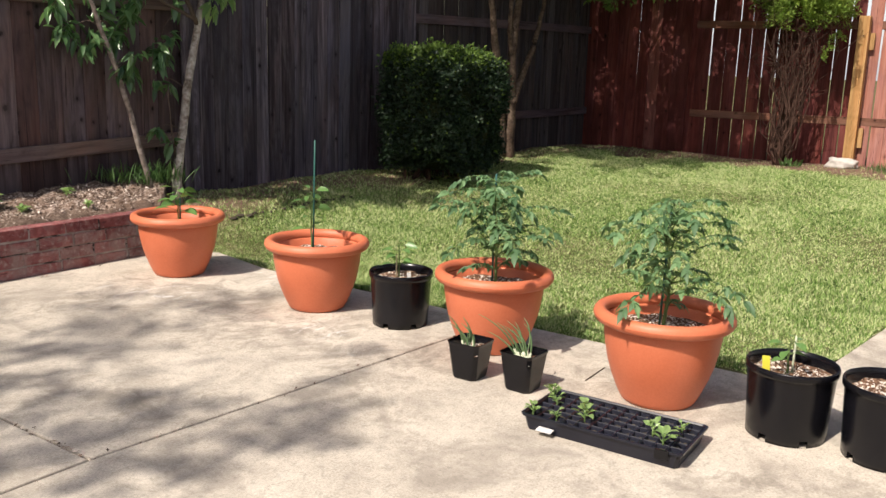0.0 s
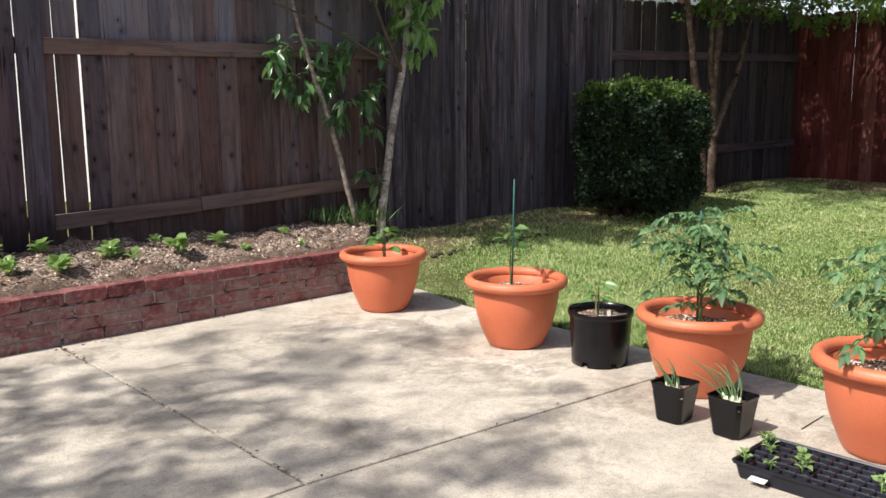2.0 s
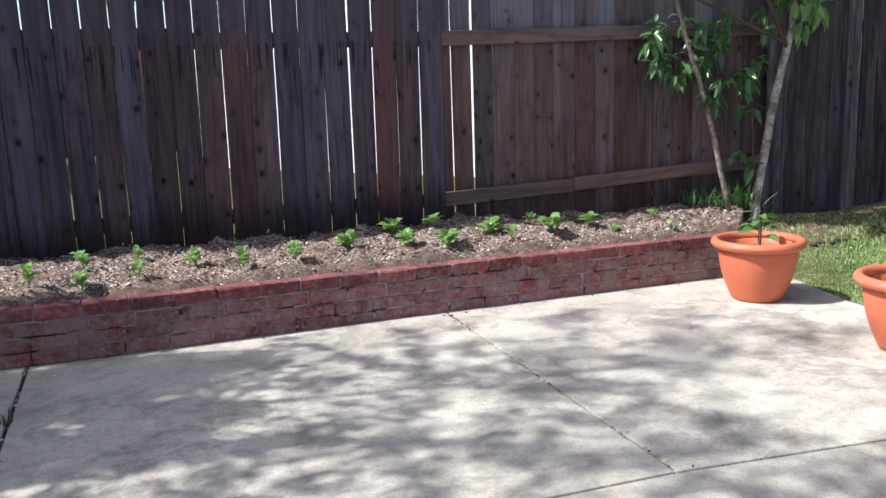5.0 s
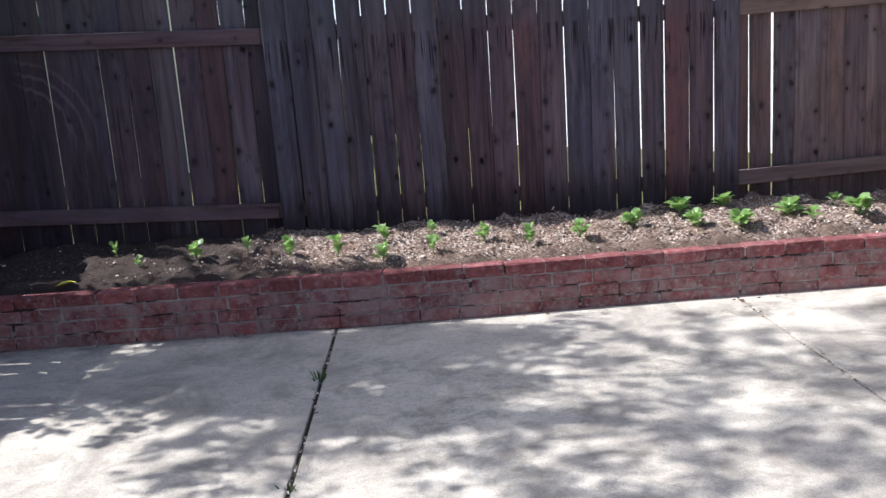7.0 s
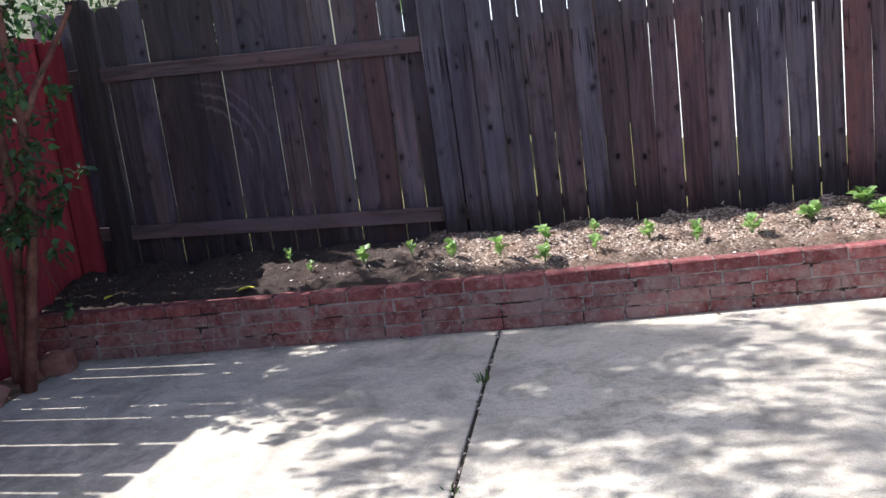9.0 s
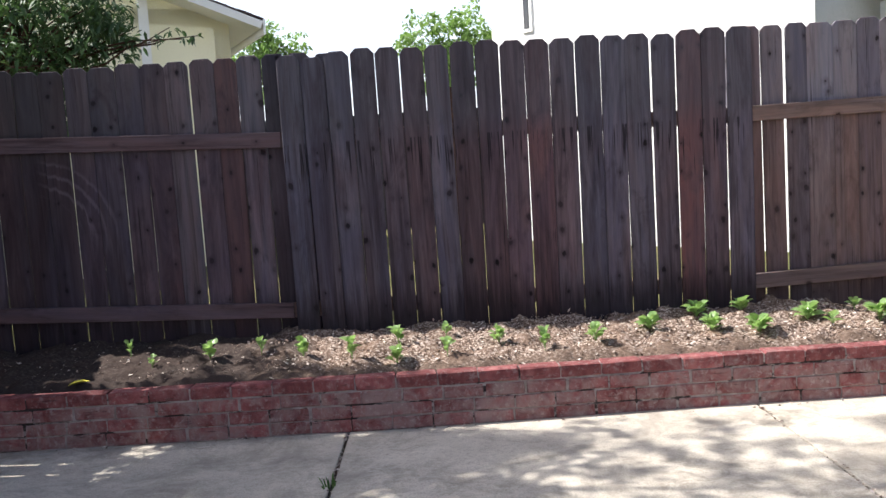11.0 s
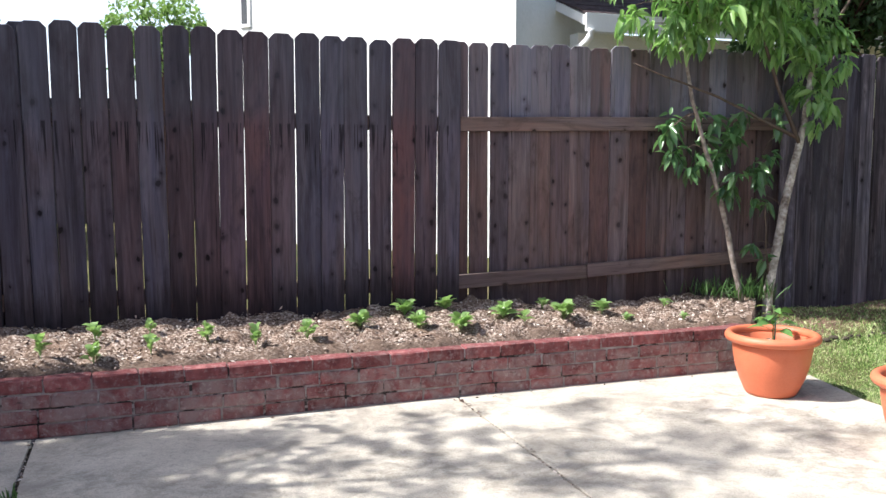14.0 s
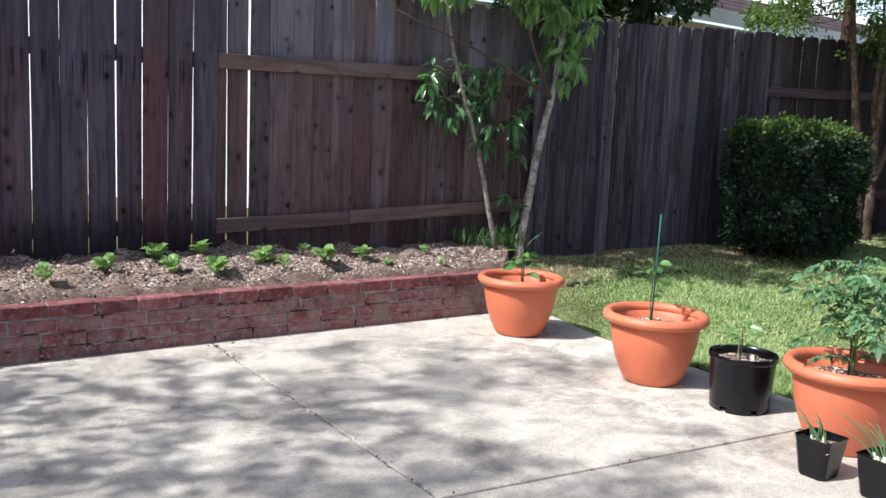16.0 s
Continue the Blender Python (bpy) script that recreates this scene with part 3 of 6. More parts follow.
def lathe(profile, seg=48):
    bm = bmesh.new()
    rings = []
    for r, z in profile:
        if r < 1e-6:
            rings.append([bm.verts.new((0, 0, z))])
        else:
            rings.append([bm.verts.new((r * math.cos(2 * math.pi * k / seg), r * math.sin(2 * math.pi * k / seg), z)) for k in range(seg)])
    for a, c in zip(rings, rings[1:]):
        for k in range(seg):
            j = (k + 1) % seg
            if len(a) == 1:
                bm.faces.new((a[0], c[j], c[k])[::-1])
            elif len(c) == 1:
                bm.faces.new((a[k], a[j], c[0]))
            else:
                bm.faces.new((a[k], a[j], c[j], c[k]))
    bmesh.ops.recalc_face_normals(bm, faces=bm.faces)
    return bm


def unit(a):
    return a / np.maximum(np.linalg.norm(a, axis=-1, keepdims=True), 1e-9)


def tube(points, radii, seg=7):
    """Vertices and triangles of a tapering round limb along points."""
    p = np.asarray(points, float)
    r = np.asarray(radii, float)
    d = unit(np.gradient(p, axis=0))
    ref = np.where(np.abs(d[:, 2:3]) > 0.9, np.array([[1.0, 0, 0]]), np.array([[0, 0, 1.0]]))
    u = unit(np.cross(d, ref))
    w = np.cross(d, u)
    a = np.linspace(0, 2 * np.pi, seg, endpoint=False)
    ring = p[:, None] + r[:, None, None] * (np.cos(a)[None, :, None] * u[:, None] + np.sin(a)[None, :, None] * w[:, None])
    v = np.concatenate([ring.reshape(-1, 3), p[:1], p[-1:]])
    t = []
    n = len(p)
    for i in range(n - 1):
        for k in range(seg):
            j = (k + 1) % seg
            q = [i * seg + k, i * seg + j, (i + 1) * seg + j, (i + 1) * seg + k]
            t += [[q[0], q[1], q[2]], [q[0], q[2], q[3]]]
    for k in range(seg):
        j = (k + 1) % seg
        t += [[n * seg, j, k], [n * seg + 1, (n - 1) * seg + k, (n - 1) * seg + j]]
    return v, np.array(t)


def join(pieces):
    vs, ts, off = [], [], 0
    for v, t in pieces:
        vs.append(v)
        ts.append(np.asarray(t) + off)
        off += len(v)
    return np.concatenate(vs), np.concatenate(ts)


def tubes(name, limbs, material, parent=None, label="", seg=7):
    v, t = join([tube(p, r, seg) for p, r in limbs])
    return hang(new(name, tri_mesh(name, v, t, material, True)), parent, label)


def curve_line(pts, n=12, wob=0.0, rs=None):
    """A smooth line through pts."""
    p = np.asarray(pts, float)
    s = np.linspace(0, len(p) - 1, n)
    out = np.stack([np.interp(s, range(len(p)), p[:, k]) for k in range(3)], 1)
    for _ in range(2):
        out[1:-1] = (out[:-2] + 2 * out[1:-1] + out[2:]) / 4
    if wob:
        out[1:-1] += (rs.rand(n - 2, 3) - 0.5) * wob
    return out


def leaf_body(P, D, U, L, W, fold=0.25, droop=0.25):
    """Many leaves at once: base P, direction D, upper side U, length L, width W; folded along the rib and bent down."""
    P, D, U = np.asarray(P, float), unit(np.asarray(D, float)), np.asarray(U, float)
    S = unit(np.cross(D, U))
    U = np.cross(S, D)
    L, W = np.asarray(L, float)[:, None], np.asarray(W, float)[:, None]
    down = np.array([[0, 0, -1.0]])

    def at(s, w, h):
        return P + D * L * s + S * W * w + U * W * h + down * L * droop * s * s
    pts = [at(0, 0, 0), at(0.32, 0.5, fold), at(0.68, 0.40, fold), at(1, 0, 0), at(0.68, -0.40, fold), at(0.32, -0.5, fold), at(0.32, 0, 0), at(0.68, 0, 0)]
    v = np.stack(pts, 1).reshape(-1, 3)
    tri = np.array([[0, 6, 1], [0, 5, 6], [1, 6, 7], [1, 7, 2], [6, 5, 4], [6, 4, 7], [2, 7, 3], [7, 4, 3]])
    t = (np.arange(len(P))[:, None, None] * 8 + tri[None]).reshape(-1, 3)
    return v, t


def leaf_flat(P, D, U, L, W):
    P, D, U = np.asarray(P, float), unit(np.asarray(D, float)), np.asarray(U, float)
    S = unit(np.cross(D, U))
    U = np.cross(S, D)
    L, W = np.asarray(L, float)[:, None], np.asarray(W, float)[:, None]
    v = np.stack([P, P + D * L * 0.5 + S * W * 0.5 + U * W * 0.15, P + D * L, P + D * L * 0.5 - S * W * 0.5 + U * W * 0.15], 1).reshape(-1, 3)
    t = (np.arange(len(P))[:, None, None] * 4 + np.array([[0, 1, 2], [0, 2, 3]])[None]).reshape(-1, 3)
    return v, t


def ball(rs, n):
    d = unit(rs.randn(n, 3))
    return d * (rs.rand(n, 1) ** 0.45)


def crown(name, clumps, per, L, W, material, parent, seed, hang_down=0.3, label="", flat=False, out=0.6):
    """A crown of separate leaves in uneven clumps: each clump a centre and three half-sizes."""
    rs = np.random.RandomState(seed)
    Ps, Ds = [], []
    for c, h in clumps:
        n = max(int(per * h[0] * h[1] * h[2] * 8 + 6), 6)
        b = ball(rs, n)
        # leaves gather on small sprays
        k = max(n // 14, 2)
        hub = ball(rs, k)
        pick = rs.randint(0, k, n)
        b = hub[pick] * 0.82 + b * 0.30
        Ps.append(np.asarray(c) + b * np.asarray(h))
        Ds.append(unit(b * out + rs.randn(n, 3) * 0.6 + np.array([0, 0, -hang_down])))
    P, D = np.concatenate(Ps), np.concatenate(Ds)
    n = len(P)
    U = unit(rs.randn(n, 3) * 0.6 + np.array([0, 0, 1.0]))
    s = rs.uniform(0.65, 1.25, n)
    v, t = leaf_flat(P, D, U, L * s, W * s) if flat else leaf_body(P, D, U, L * s, W * s)
    ob = hang(new(name, tri_mesh(name, v, t, material)), parent, label)
    ob["kind"] = "stuff"
    return ob


def clumps_round(centre, size, n, seed, small=(0.25, 0.5), hollow=0.0):
    rs = np.random.RandomState(seed)
    res = []
    for _ in range(n):
        b = ball(rs, 1)[0]
        b = b * (hollow + (1 - hollow) * 1.0)
        k = rs.uniform(*small)
        res.append((np.asarray(centre) + b * np.asarray(size), (k, k, k * 0.75)))
    return res


def limbs_to(base, clumps, r0, seed, fork=None):
    rs = np.random.RandomState(seed)
    fork = np.asarray(fork if fork is not None else base, float)
    res = []
    for c, h in clumps:
        mid = fork * 0.5 + np.asarray(c) * 0.5 + rs.randn(3) * 0.12 + np.array([0, 0, 0.12])
        ln = curve_line([fork, mid, c], 8, 0.03, rs)
        res.append((ln, np.linspace(r0, 0.004, 8)))
    return res


# ---- ground ----
def smooth(a, b, x):
    k = np.clip((x - a) / (b - a), 0, 1)
    return k * k * (3 - 2 * k)


def ground_z(x, y):
    x, y = np.asarray(x, float), np.asarray(y, float)
    s1 = 0.215 * smooth(2.1, 7.5, x) * smooth(-1.0, 1.6, y)
    s2 = 0.235 * smooth(3.9, 5.15, y) * smooth(1.9, 2.7, x)
    z = s1 + s2 - s1 * s2 / 0.24
    bumps = 0.012 * np.sin(3.1 * x + 1.3) * np.sin(2.7 * y) + 0.008 * np.sin(7.3 * x) * np.sin(6.1 * y + 0.7)
    yard = smooth(2.05, 2.3, x)
    z = z + bumps * yard - 0.015
    far = np.maximum(smooth(5.35, 6.0, y), smooth(9.5, 10.2, x))
    z = z * (1 - far) + 0.18 * far
    z = np.where((x > 2.0) & (x < 9.4) & (y > -1.6) & (y < 0.80 - 0.126 * (x - 2.03)), np.minimum(z, -0.04), z)
    return np.where(x < 2.0, np.where(y > 5.4, 0.18, -0.07), z)


gx = np.concatenate([[-700, -200, -60, -25, -12], np.arange(-8, 1.99, 0.5), [1.99, 2.01], np.arange(2.1, 10.6, 0.12), [13, 20, 40, 100, 300, 700]])
gy = np.concatenate([[-700, -200, -60, -25, -10, -6, -3, -2], np.arange(-1, 6.2, 0.12), [7, 9, 14, 25, 60, 200, 700]])
GX, GY = np.meshgrid(gx, gy)
gv = np.stack([GX, GY, ground_z(GX, GY)], -1).reshape(-1, 3)
ii = (np.arange(len(gy) - 1)[:, None] * len(gx) + np.arange(len(gx) - 1)[None]).ravel()
gt = np.concatenate([np.stack([ii, ii + 1, ii + len(gx) + 1], 1), np.stack([ii, ii + len(gx) + 1, ii + len(gx)], 1)])
tagged(new("ground", tri_mesh("ground", gv, gt, TURF, True)), "short green and straw-coloured turf over brown earth", "ground", kind="structure")


# ---- patio ----
def joint_y(x):
    return 2.355 - 0.092 * (x + 0.046) if x > -0.05 else 2.355 - 0.01 * (x + 0.046)


patio = thing("patio", "weathered beige concrete patio slabs with narrow open joints", "patio", kind="structure")
G, H = 0.0075, 0.005
SLABS = [
    [(-4.60, joint_y(-4.6) + G), (-2.143 - G, joint_y(-2.1) + G), (-2.143 - G, 4.55), (-4.60, 4.60)],
    [(-2.143 + G, joint_y(-2.1) + H), (-0.042 - H, joint_y(-0.05) + H), (-0.030 - H, 4.60), (-2.143 + G, 4.55)],
    [(-0.042 + H, joint_y(-0.04) + H), (2.02, joint_y(2.02) + H), (2.03, 3.75), (2.15, 4.30), (1.90, 4.60), (-0.030 + H, 4.60)],
    [(-4.60, -0.2), (2.02, -0.35), (2.02, joint_y(2.02) - H), (-0.05, joint_y(-0.05) - H), (-4.60, joint_y(-4.6) - H)],
    [(-4.60, -2.4), (2.02, -2.4), (2.02, -0.35 - 2 * G), (-4.60, -0.2 - 2 * G)],
    [(2.02 + 2 * G, -0.45), (5.5, -0.85), (5.5, 0.36), (2.02 + 2 * G, 0.80)],
    [(5.5 + 2 * G, -0.85), (9.2, -1.3), (9.2, -0.12), (5.5 + 2 * G, 0.36)],
]
for s in SLABS:
    part("slab", prism(s, -0.11, 0.0, 0.006), CONCRETE, patio)
tagged(part("joint_filler", box(-4.62, 2.0, -2.4, 4.4, -0.12, -0.012), DAMP, patio, "dark earth in the joints"))


# ---- brick planter wall ----
WALL_Y0, BH, BL, BD, JT = 4.497, 0.0628, 0.2028, 0.098, 0.0080


def wall_y(x):
    return WALL_Y0 + np.interp(x, (-5.0, -2.0, -0.5, 2.0), (0.060, 0.0, 0.046, 0.050))


def wall_turn(x):
    return math.degrees(math.atan(float(wall_y(x + 0.1) - wall_y(x - 0.1)) / 0.2))


def wall_drop(x):
    return float(np.interp(x, (-2.0, -0.5), (0.0, 0.012)))


planter_wall = thing("planter_wall", "low red brick planter wall, four courses with pale mortar smears", "brick wall", kind="structure")
rb = random.Random(5)


def brick_mesh(seed, material):
    r = random.Random(seed)
    bm = box(-BL / 2, BL / 2, 0, BD, 0, BH, 0.007)
    for v in bm.verts:
        v.co += Vector((r.uniform(-1, 1) * 1.6, r.uniform(-1, 1) * 0.7, r.uniform(-1, 1) * 1.3)) * 0.0024
    me = bpy.data.meshes.new("brick")
    bm.to_mesh(me)
    bm.free()
    me.materials.append(material)
    return me


BRICKS = [brick_mesh(k, BRICK) for k in range(7)]
CAPS = [brick_mesh(k + 20, BRICK_CAP) for k in range(6)]


def brick(m, cap=False):
    ob = new("brick", rb.choice(CAPS if cap else BRICKS))
    ob.parent = planter_wall
    ob.matrix_basis = m
    return ob


course = BH + JT
for row in range(4):
    x = -4.829 + (-0.020, -0.025, 0.034, 0.0)[row]
    while x < 1.72:
        c = x + BL / 2
        brick(pose(c, float(wall_y(c)) + rb.uniform(-0.002, 0.001), 0.004 - wall_drop(c) + row * course + rb.uniform(-0.001, 0.001), rb.uniform(-0.6, 0.6), rb.uniform(-0.3, 0.3), rb.uniform(-0.5, 0.5) + wall_turn(c)), row == 3)
        x += BL + JT + (rb.uniform(-0.006, 0.006) if row < 3 else 0)
# the return towards the fence, set at an angle
END_A, END_B = Vector((1.80, 4.548, 0)), Vector((2.40, 5.18, 0))
run = (END_B - END_A).length
ang = math.degrees(math.atan2(END_B.y - END_A.y, END_B.x - END_A.x))
for row in range(4):
    s = 0.10 + (0.1 if row % 2 else 0.0)
    while s < run:
        p = END_A + (END_B - END_A) * (s / run)
        brick(pose(p.x, p.y, 0.004 - wall_drop(1.8) + row * course, 0, 0, ang + rb.uniform(-1, 1)), row > 2)
        s += BL + JT
for x0, x1 in ((-4.85, -2.0), (-2.0, -0.5), (-0.5, 1.80)):
    low = (wall_drop(x0) + wall_drop(x1)) / 2
    a, c = Vector((x0, float(wall_y(x0)))), Vector((x1, float(wall_y(x1))))
    bm = box(0, (c - a).length, 0.0045, BD - 0.004, -0.1, 4 * course - 0.012 - low)
    bmesh.ops.transform(bm, verts=bm.verts, matrix=pose(a.x, a.y, 0, 0, 0, math.degrees(math.atan2(c.y - a.y, c.x - a.x))))
    part("mortar", bm, MORTAR, planter_wall, "pale grey recessed mortar")
bm = box(0.0, run + 0.05, 0.006, BD - 0.004, -0.1, 4 * course - 0.014 - wall_drop(1.8))
bmesh.ops.transform(bm, verts=bm.verts, matrix=pose(END_A.x, END_A.y, 0, 0, 0, ang))
part("mortar", bm, MORTAR, planter_wall)


# ---- planting bed ----
def soil_z(x, y):
    x, y = np.asarray(x, float), np.asarray(y, float)
    z = 0.262 + (0.13 - 0.05 * smooth(0.2, 1.3, x)) * np.clip((y - 4.58) / 0.7, 0, 1) + 0.014 * np.sin(9 * x + 2 * y) * np.sin(11 * y) + 0.010 * np.sin(23 * x) * np.sin(19 * y + x)
    return z - 0.02 * np.exp(-((y - 4.66) / 0.05) ** 2) * (0.5 + 0.5 * np.sin(5 * x))


rs = np.random.RandomState(11)
bx, by = np.arange(-4.86, 2.42, 0.03), np.arange(4.56, 5.36, 0.03)
BX, BY = np.meshgrid(bx, by)
limit = 1.86 + (BY - 4.51) * 0.9
BXc = np.minimum(BX, limit)
lumps = rs.randn(*BX.shape)
lumps = (lumps + np.roll(lumps, 1, 0) + np.roll(lumps, 1, 1) + np.roll(lumps, -1, 1)) * 0.5
bz = soil_z(BXc, BY) + lumps * 0.011 - 0.02 * np.clip((4.66 - BY) / 0.1, 0, 1) - 0.06 * np.clip((wall_y(BXc) + BD + 0.012 - BY) / 0.03, 0, 1)
bz = np.where(BX > limit + 0.035, 0.0, np.where(BX > limit - 0.06, np.minimum(bz, 0.27 + 0.06 * np.clip((BY - 4.7) / 0.4, 0, 1)), bz))
bv = np.stack([BXc, BY, bz], -1).reshape(-1, 3)
ii = (np.arange(len(by) - 1)[:, None] * len(bx) + np.arange(len(bx) - 1)[None]).ravel()
bt = np.concatenate([np.stack([ii, ii + 1, ii + len(bx) + 1], 1), np.stack([ii, ii + len(bx) + 1, ii + len(bx)], 1)])
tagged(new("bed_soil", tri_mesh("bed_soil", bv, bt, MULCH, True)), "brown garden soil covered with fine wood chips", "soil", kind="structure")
n = 26000
px, py = rs.uniform(-4.8, 2.2, n), rs.uniform(4.60, 5.26, n)
ok = (py > wall_y(px) + BD) & (rs.rand(n) > 0.72 - 0.72 * smooth(0.13, 0.24, py - wall_y(px) + 0.05 * np.sin(7 * px) * np.sin(17 * px))) & (px < 1.82 + (py - 4.51) * 0.9) & (rs.rand(n) > 0.88 * smooth(-2.25, -2.75, px + 0.25 * np.sin(9 * px + 5 * py)))
px, py = px[ok], py[ok]
P = np.stack([px, py, soil_z(px, py) + rs.uniform(-0.004, 0.012, len(px))], 1)
D = unit(np.stack([rs.randn(len(px)), rs.randn(len(px)), rs.randn(len(px)) * 0.3], 1))
U = unit(np.stack([rs.randn(len(px)) * 0.5, rs.randn(len(px)) * 0.5, np.ones(len(px))], 1))
s = 0.4 + 1.5 * rs.rand(len(px)) ** 2.2
v, t = leaf_flat(P, D, U, 0.016 * s, 0.0075 * s)
tagged(new("wood_chips", tri_mesh("wood_chips", v, t, CHIPS)), "loose tan and brown wood chips strewn over the bed", "mulch", kind="stuff")


# ---- fences ----
def picket_mesh(w, h, t, ear, material, seed):
    r = random.Random(seed)
    bm = bmesh.new()
    e = ear
    out = [(-w / 2, 0), (w / 2, 0), (w / 2, h * 0.5), (w / 2, h - e), (w / 2 - e, h), (-w / 2 + e, h), (-w / 2, h - e), (-w / 2, h * 0.5)]
    f = bm.faces.new([bm.verts.new((x + (r.uniform(-0.002, 0.002) if 0 < z < h else 0), 0, z)) for x, z in out])
    g = bmesh.ops.extrude_face_region(bm, geom=[f])
    bmesh.ops.translate(bm, vec=(0, t, 0), verts=[q for q in g["geom"] if isinstance(q, bmesh.types.BMVert)])
    bow = r.uniform(-0.004, 0.004)
    for q in bm.verts:
        q.co.y += bow * math.sin(math.pi * q.co.z / h)
    bmesh.ops.recalc_face_normals(bm, faces=bm.faces)
    bmesh.ops.bevel(bm, geom=[e_ for e_ in bm.edges if e_.calc_length() > 0.05], offset=0.0035, segments=1, affect="EDGES")
    me = bpy.data.meshes.new("picket")
    bm.to_mesh(me)
    bm.free()
    me.materials.append(material)
    return me


def pickets(parent, a, b, z0, z1, material, front, seed, w=0.139, gaps=(0.002, 0.009), lean=0.35, ear=0.028, along="x", edges=None, yaw=1.6, looks=(), open_at=None):
    """A row of boards from a to b along the fence; front: the plane of their faces towards the garden."""
    r = random.Random(seed)
    meshes = [picket_mesh(w, (z1(a) if callable(z1) else z1) - z0, 0.018, ear, material, seed * 10 + k) for k in range(5)]
    sgn = 1 if b > a else -1
    spans, x = [], a
    if edges:
        for e0, e1 in zip(edges, edges[1:]):
            g = r.uniform(*gaps) if open_at is None else (0.0115 if len(spans) in open_at else -0.001)
            spans.append((e0, abs(e1 - e0) - g))
        x = edges[-1]
    while (b - x) * sgn > w * 0.55:
        wide = w * r.uniform(0.96, 1.03)
        spans.append((x, wide))
        x += sgn * (wide + r.uniform(*gaps) + (0.006 if gaps[1] > 0.0045 and r.random() < 0.18 else 0))
    for k, (x, wide) in enumerate(spans):
        c = x + sgn * wide / 2
        ob = new("picket", r.choice(meshes))
        ob.parent = parent
        if k < len(looks):
            ob.color = (*looks[k], 1)
        top = (z1(c) if callable(z1) else z1) + r.uniform(-0.012, 0.012)
        base = (z1(a) if callable(z1) else z1)
        sc = Matrix.Diagonal((wide / w, 1, (top - z0) / (base - z0), 1))
        off = r.uniform(-0.004, 0.004)
        if along == "x":
            m = pose(c, front + off, z0, r.uniform(-0.25, 0.25), r.uniform(-lean, lean), r.uniform(-yaw, yaw))
        else:
            m = pose(front + off, c, z0, 0, 0, 90 if sgn > 0 else -90) @ pose(0, 0, 0, r.uniform(-0.25, 0.25), r.uniform(-lean, lean), r.uniform(-yaw, yaw))
        ob.matrix_basis = m @ sc


def rail(parent, x0, z0, x1, z1, y0, y1, material, h=0.089, along="x", label=""):
    """A square-edged rail from one end to the other, seen from the garden."""
    ln = math.hypot(x1 - x0, z1 - z0)
    bm = box(0, ln, 0, y1 - y0, -h / 2, h / 2, 0.004)
    tilt = -math.degrees(math.atan2(z1 - z0, abs(x1 - x0)))
    ob = part("rail", bm, material, parent, label)
    if along == "x":
        ob.matrix_basis = pose(x0, y0, z0, 0, tilt, 0)
    else:
        ob.matrix_basis = pose(y1, x0, z0, 0, 0, -90) @ pose(0, 0, 0, 0, tilt, 0) if x1 < x0 else pose(y1, x0, z0, 0, 0, 90) @ pose(0, 0, 0, 0, tilt, 0)
    return ob


def post(parent, x, y, z0, z1, material, w=0.089, label=""):
    ob = part("post", box(-w / 2, w / 2, -w / 2, w / 2, 0, z1 - z0, 0.006), material, parent, label)
    ob.matrix_basis = pose(x, y, z0)
    return ob


GROUP = "fence sections"
FF = 5.262     # faces of boards on the garden side
FB = 5.315     # faces of boards behind the rails
sec = thing("fence_section", "weathered grey-brown board fence section with two rails showing", "fence", group=GROUP)
# the first two looks paint sunlight on the end boards as a raised tone
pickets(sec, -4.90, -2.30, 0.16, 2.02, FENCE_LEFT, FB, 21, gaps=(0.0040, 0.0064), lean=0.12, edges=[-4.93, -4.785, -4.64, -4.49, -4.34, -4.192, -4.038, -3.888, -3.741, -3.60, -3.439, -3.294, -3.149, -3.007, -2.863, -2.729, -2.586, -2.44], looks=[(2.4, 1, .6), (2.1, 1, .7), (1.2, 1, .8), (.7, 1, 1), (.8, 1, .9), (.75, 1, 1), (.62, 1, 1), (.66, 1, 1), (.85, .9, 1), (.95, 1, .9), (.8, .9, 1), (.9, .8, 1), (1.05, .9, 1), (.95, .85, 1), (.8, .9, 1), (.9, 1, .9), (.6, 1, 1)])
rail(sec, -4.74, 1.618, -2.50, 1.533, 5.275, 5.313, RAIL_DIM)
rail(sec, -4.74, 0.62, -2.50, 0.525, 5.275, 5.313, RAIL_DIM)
post(sec, -4.56, 5.245, 0.1, 2.06, POST_DARK, 0.10, "dark square post")

sec = thing("fence_section", "dark weathered dog-eared boards with daylight between them", "fence", group=GROUP)
# each board: its middle at the foot, width, lean to the right, top, turn about its own axis
BOARDS = [(-2.414, 0.134, -0.3, 2.012, 0), (-2.266, 0.139, -0.73, 1.992, -6), (-2.125, 0.139, -0.56, 2.018, 1), (-1.988, 0.139, -0.22, 2.027, 0), (-1.842, 0.139, -0.35, 2.023, 1),
          (-1.698, 0.138, -0.4, 2.014, -1), (-1.555, 0.137, -0.48, 2.018, 0), (-1.42, 0.140, -0.01, 2.029, 1), (-1.28, 0.136, 0.17, 2.03, -1), (-1.143, 0.141, 0.42, 2.018, 0)]
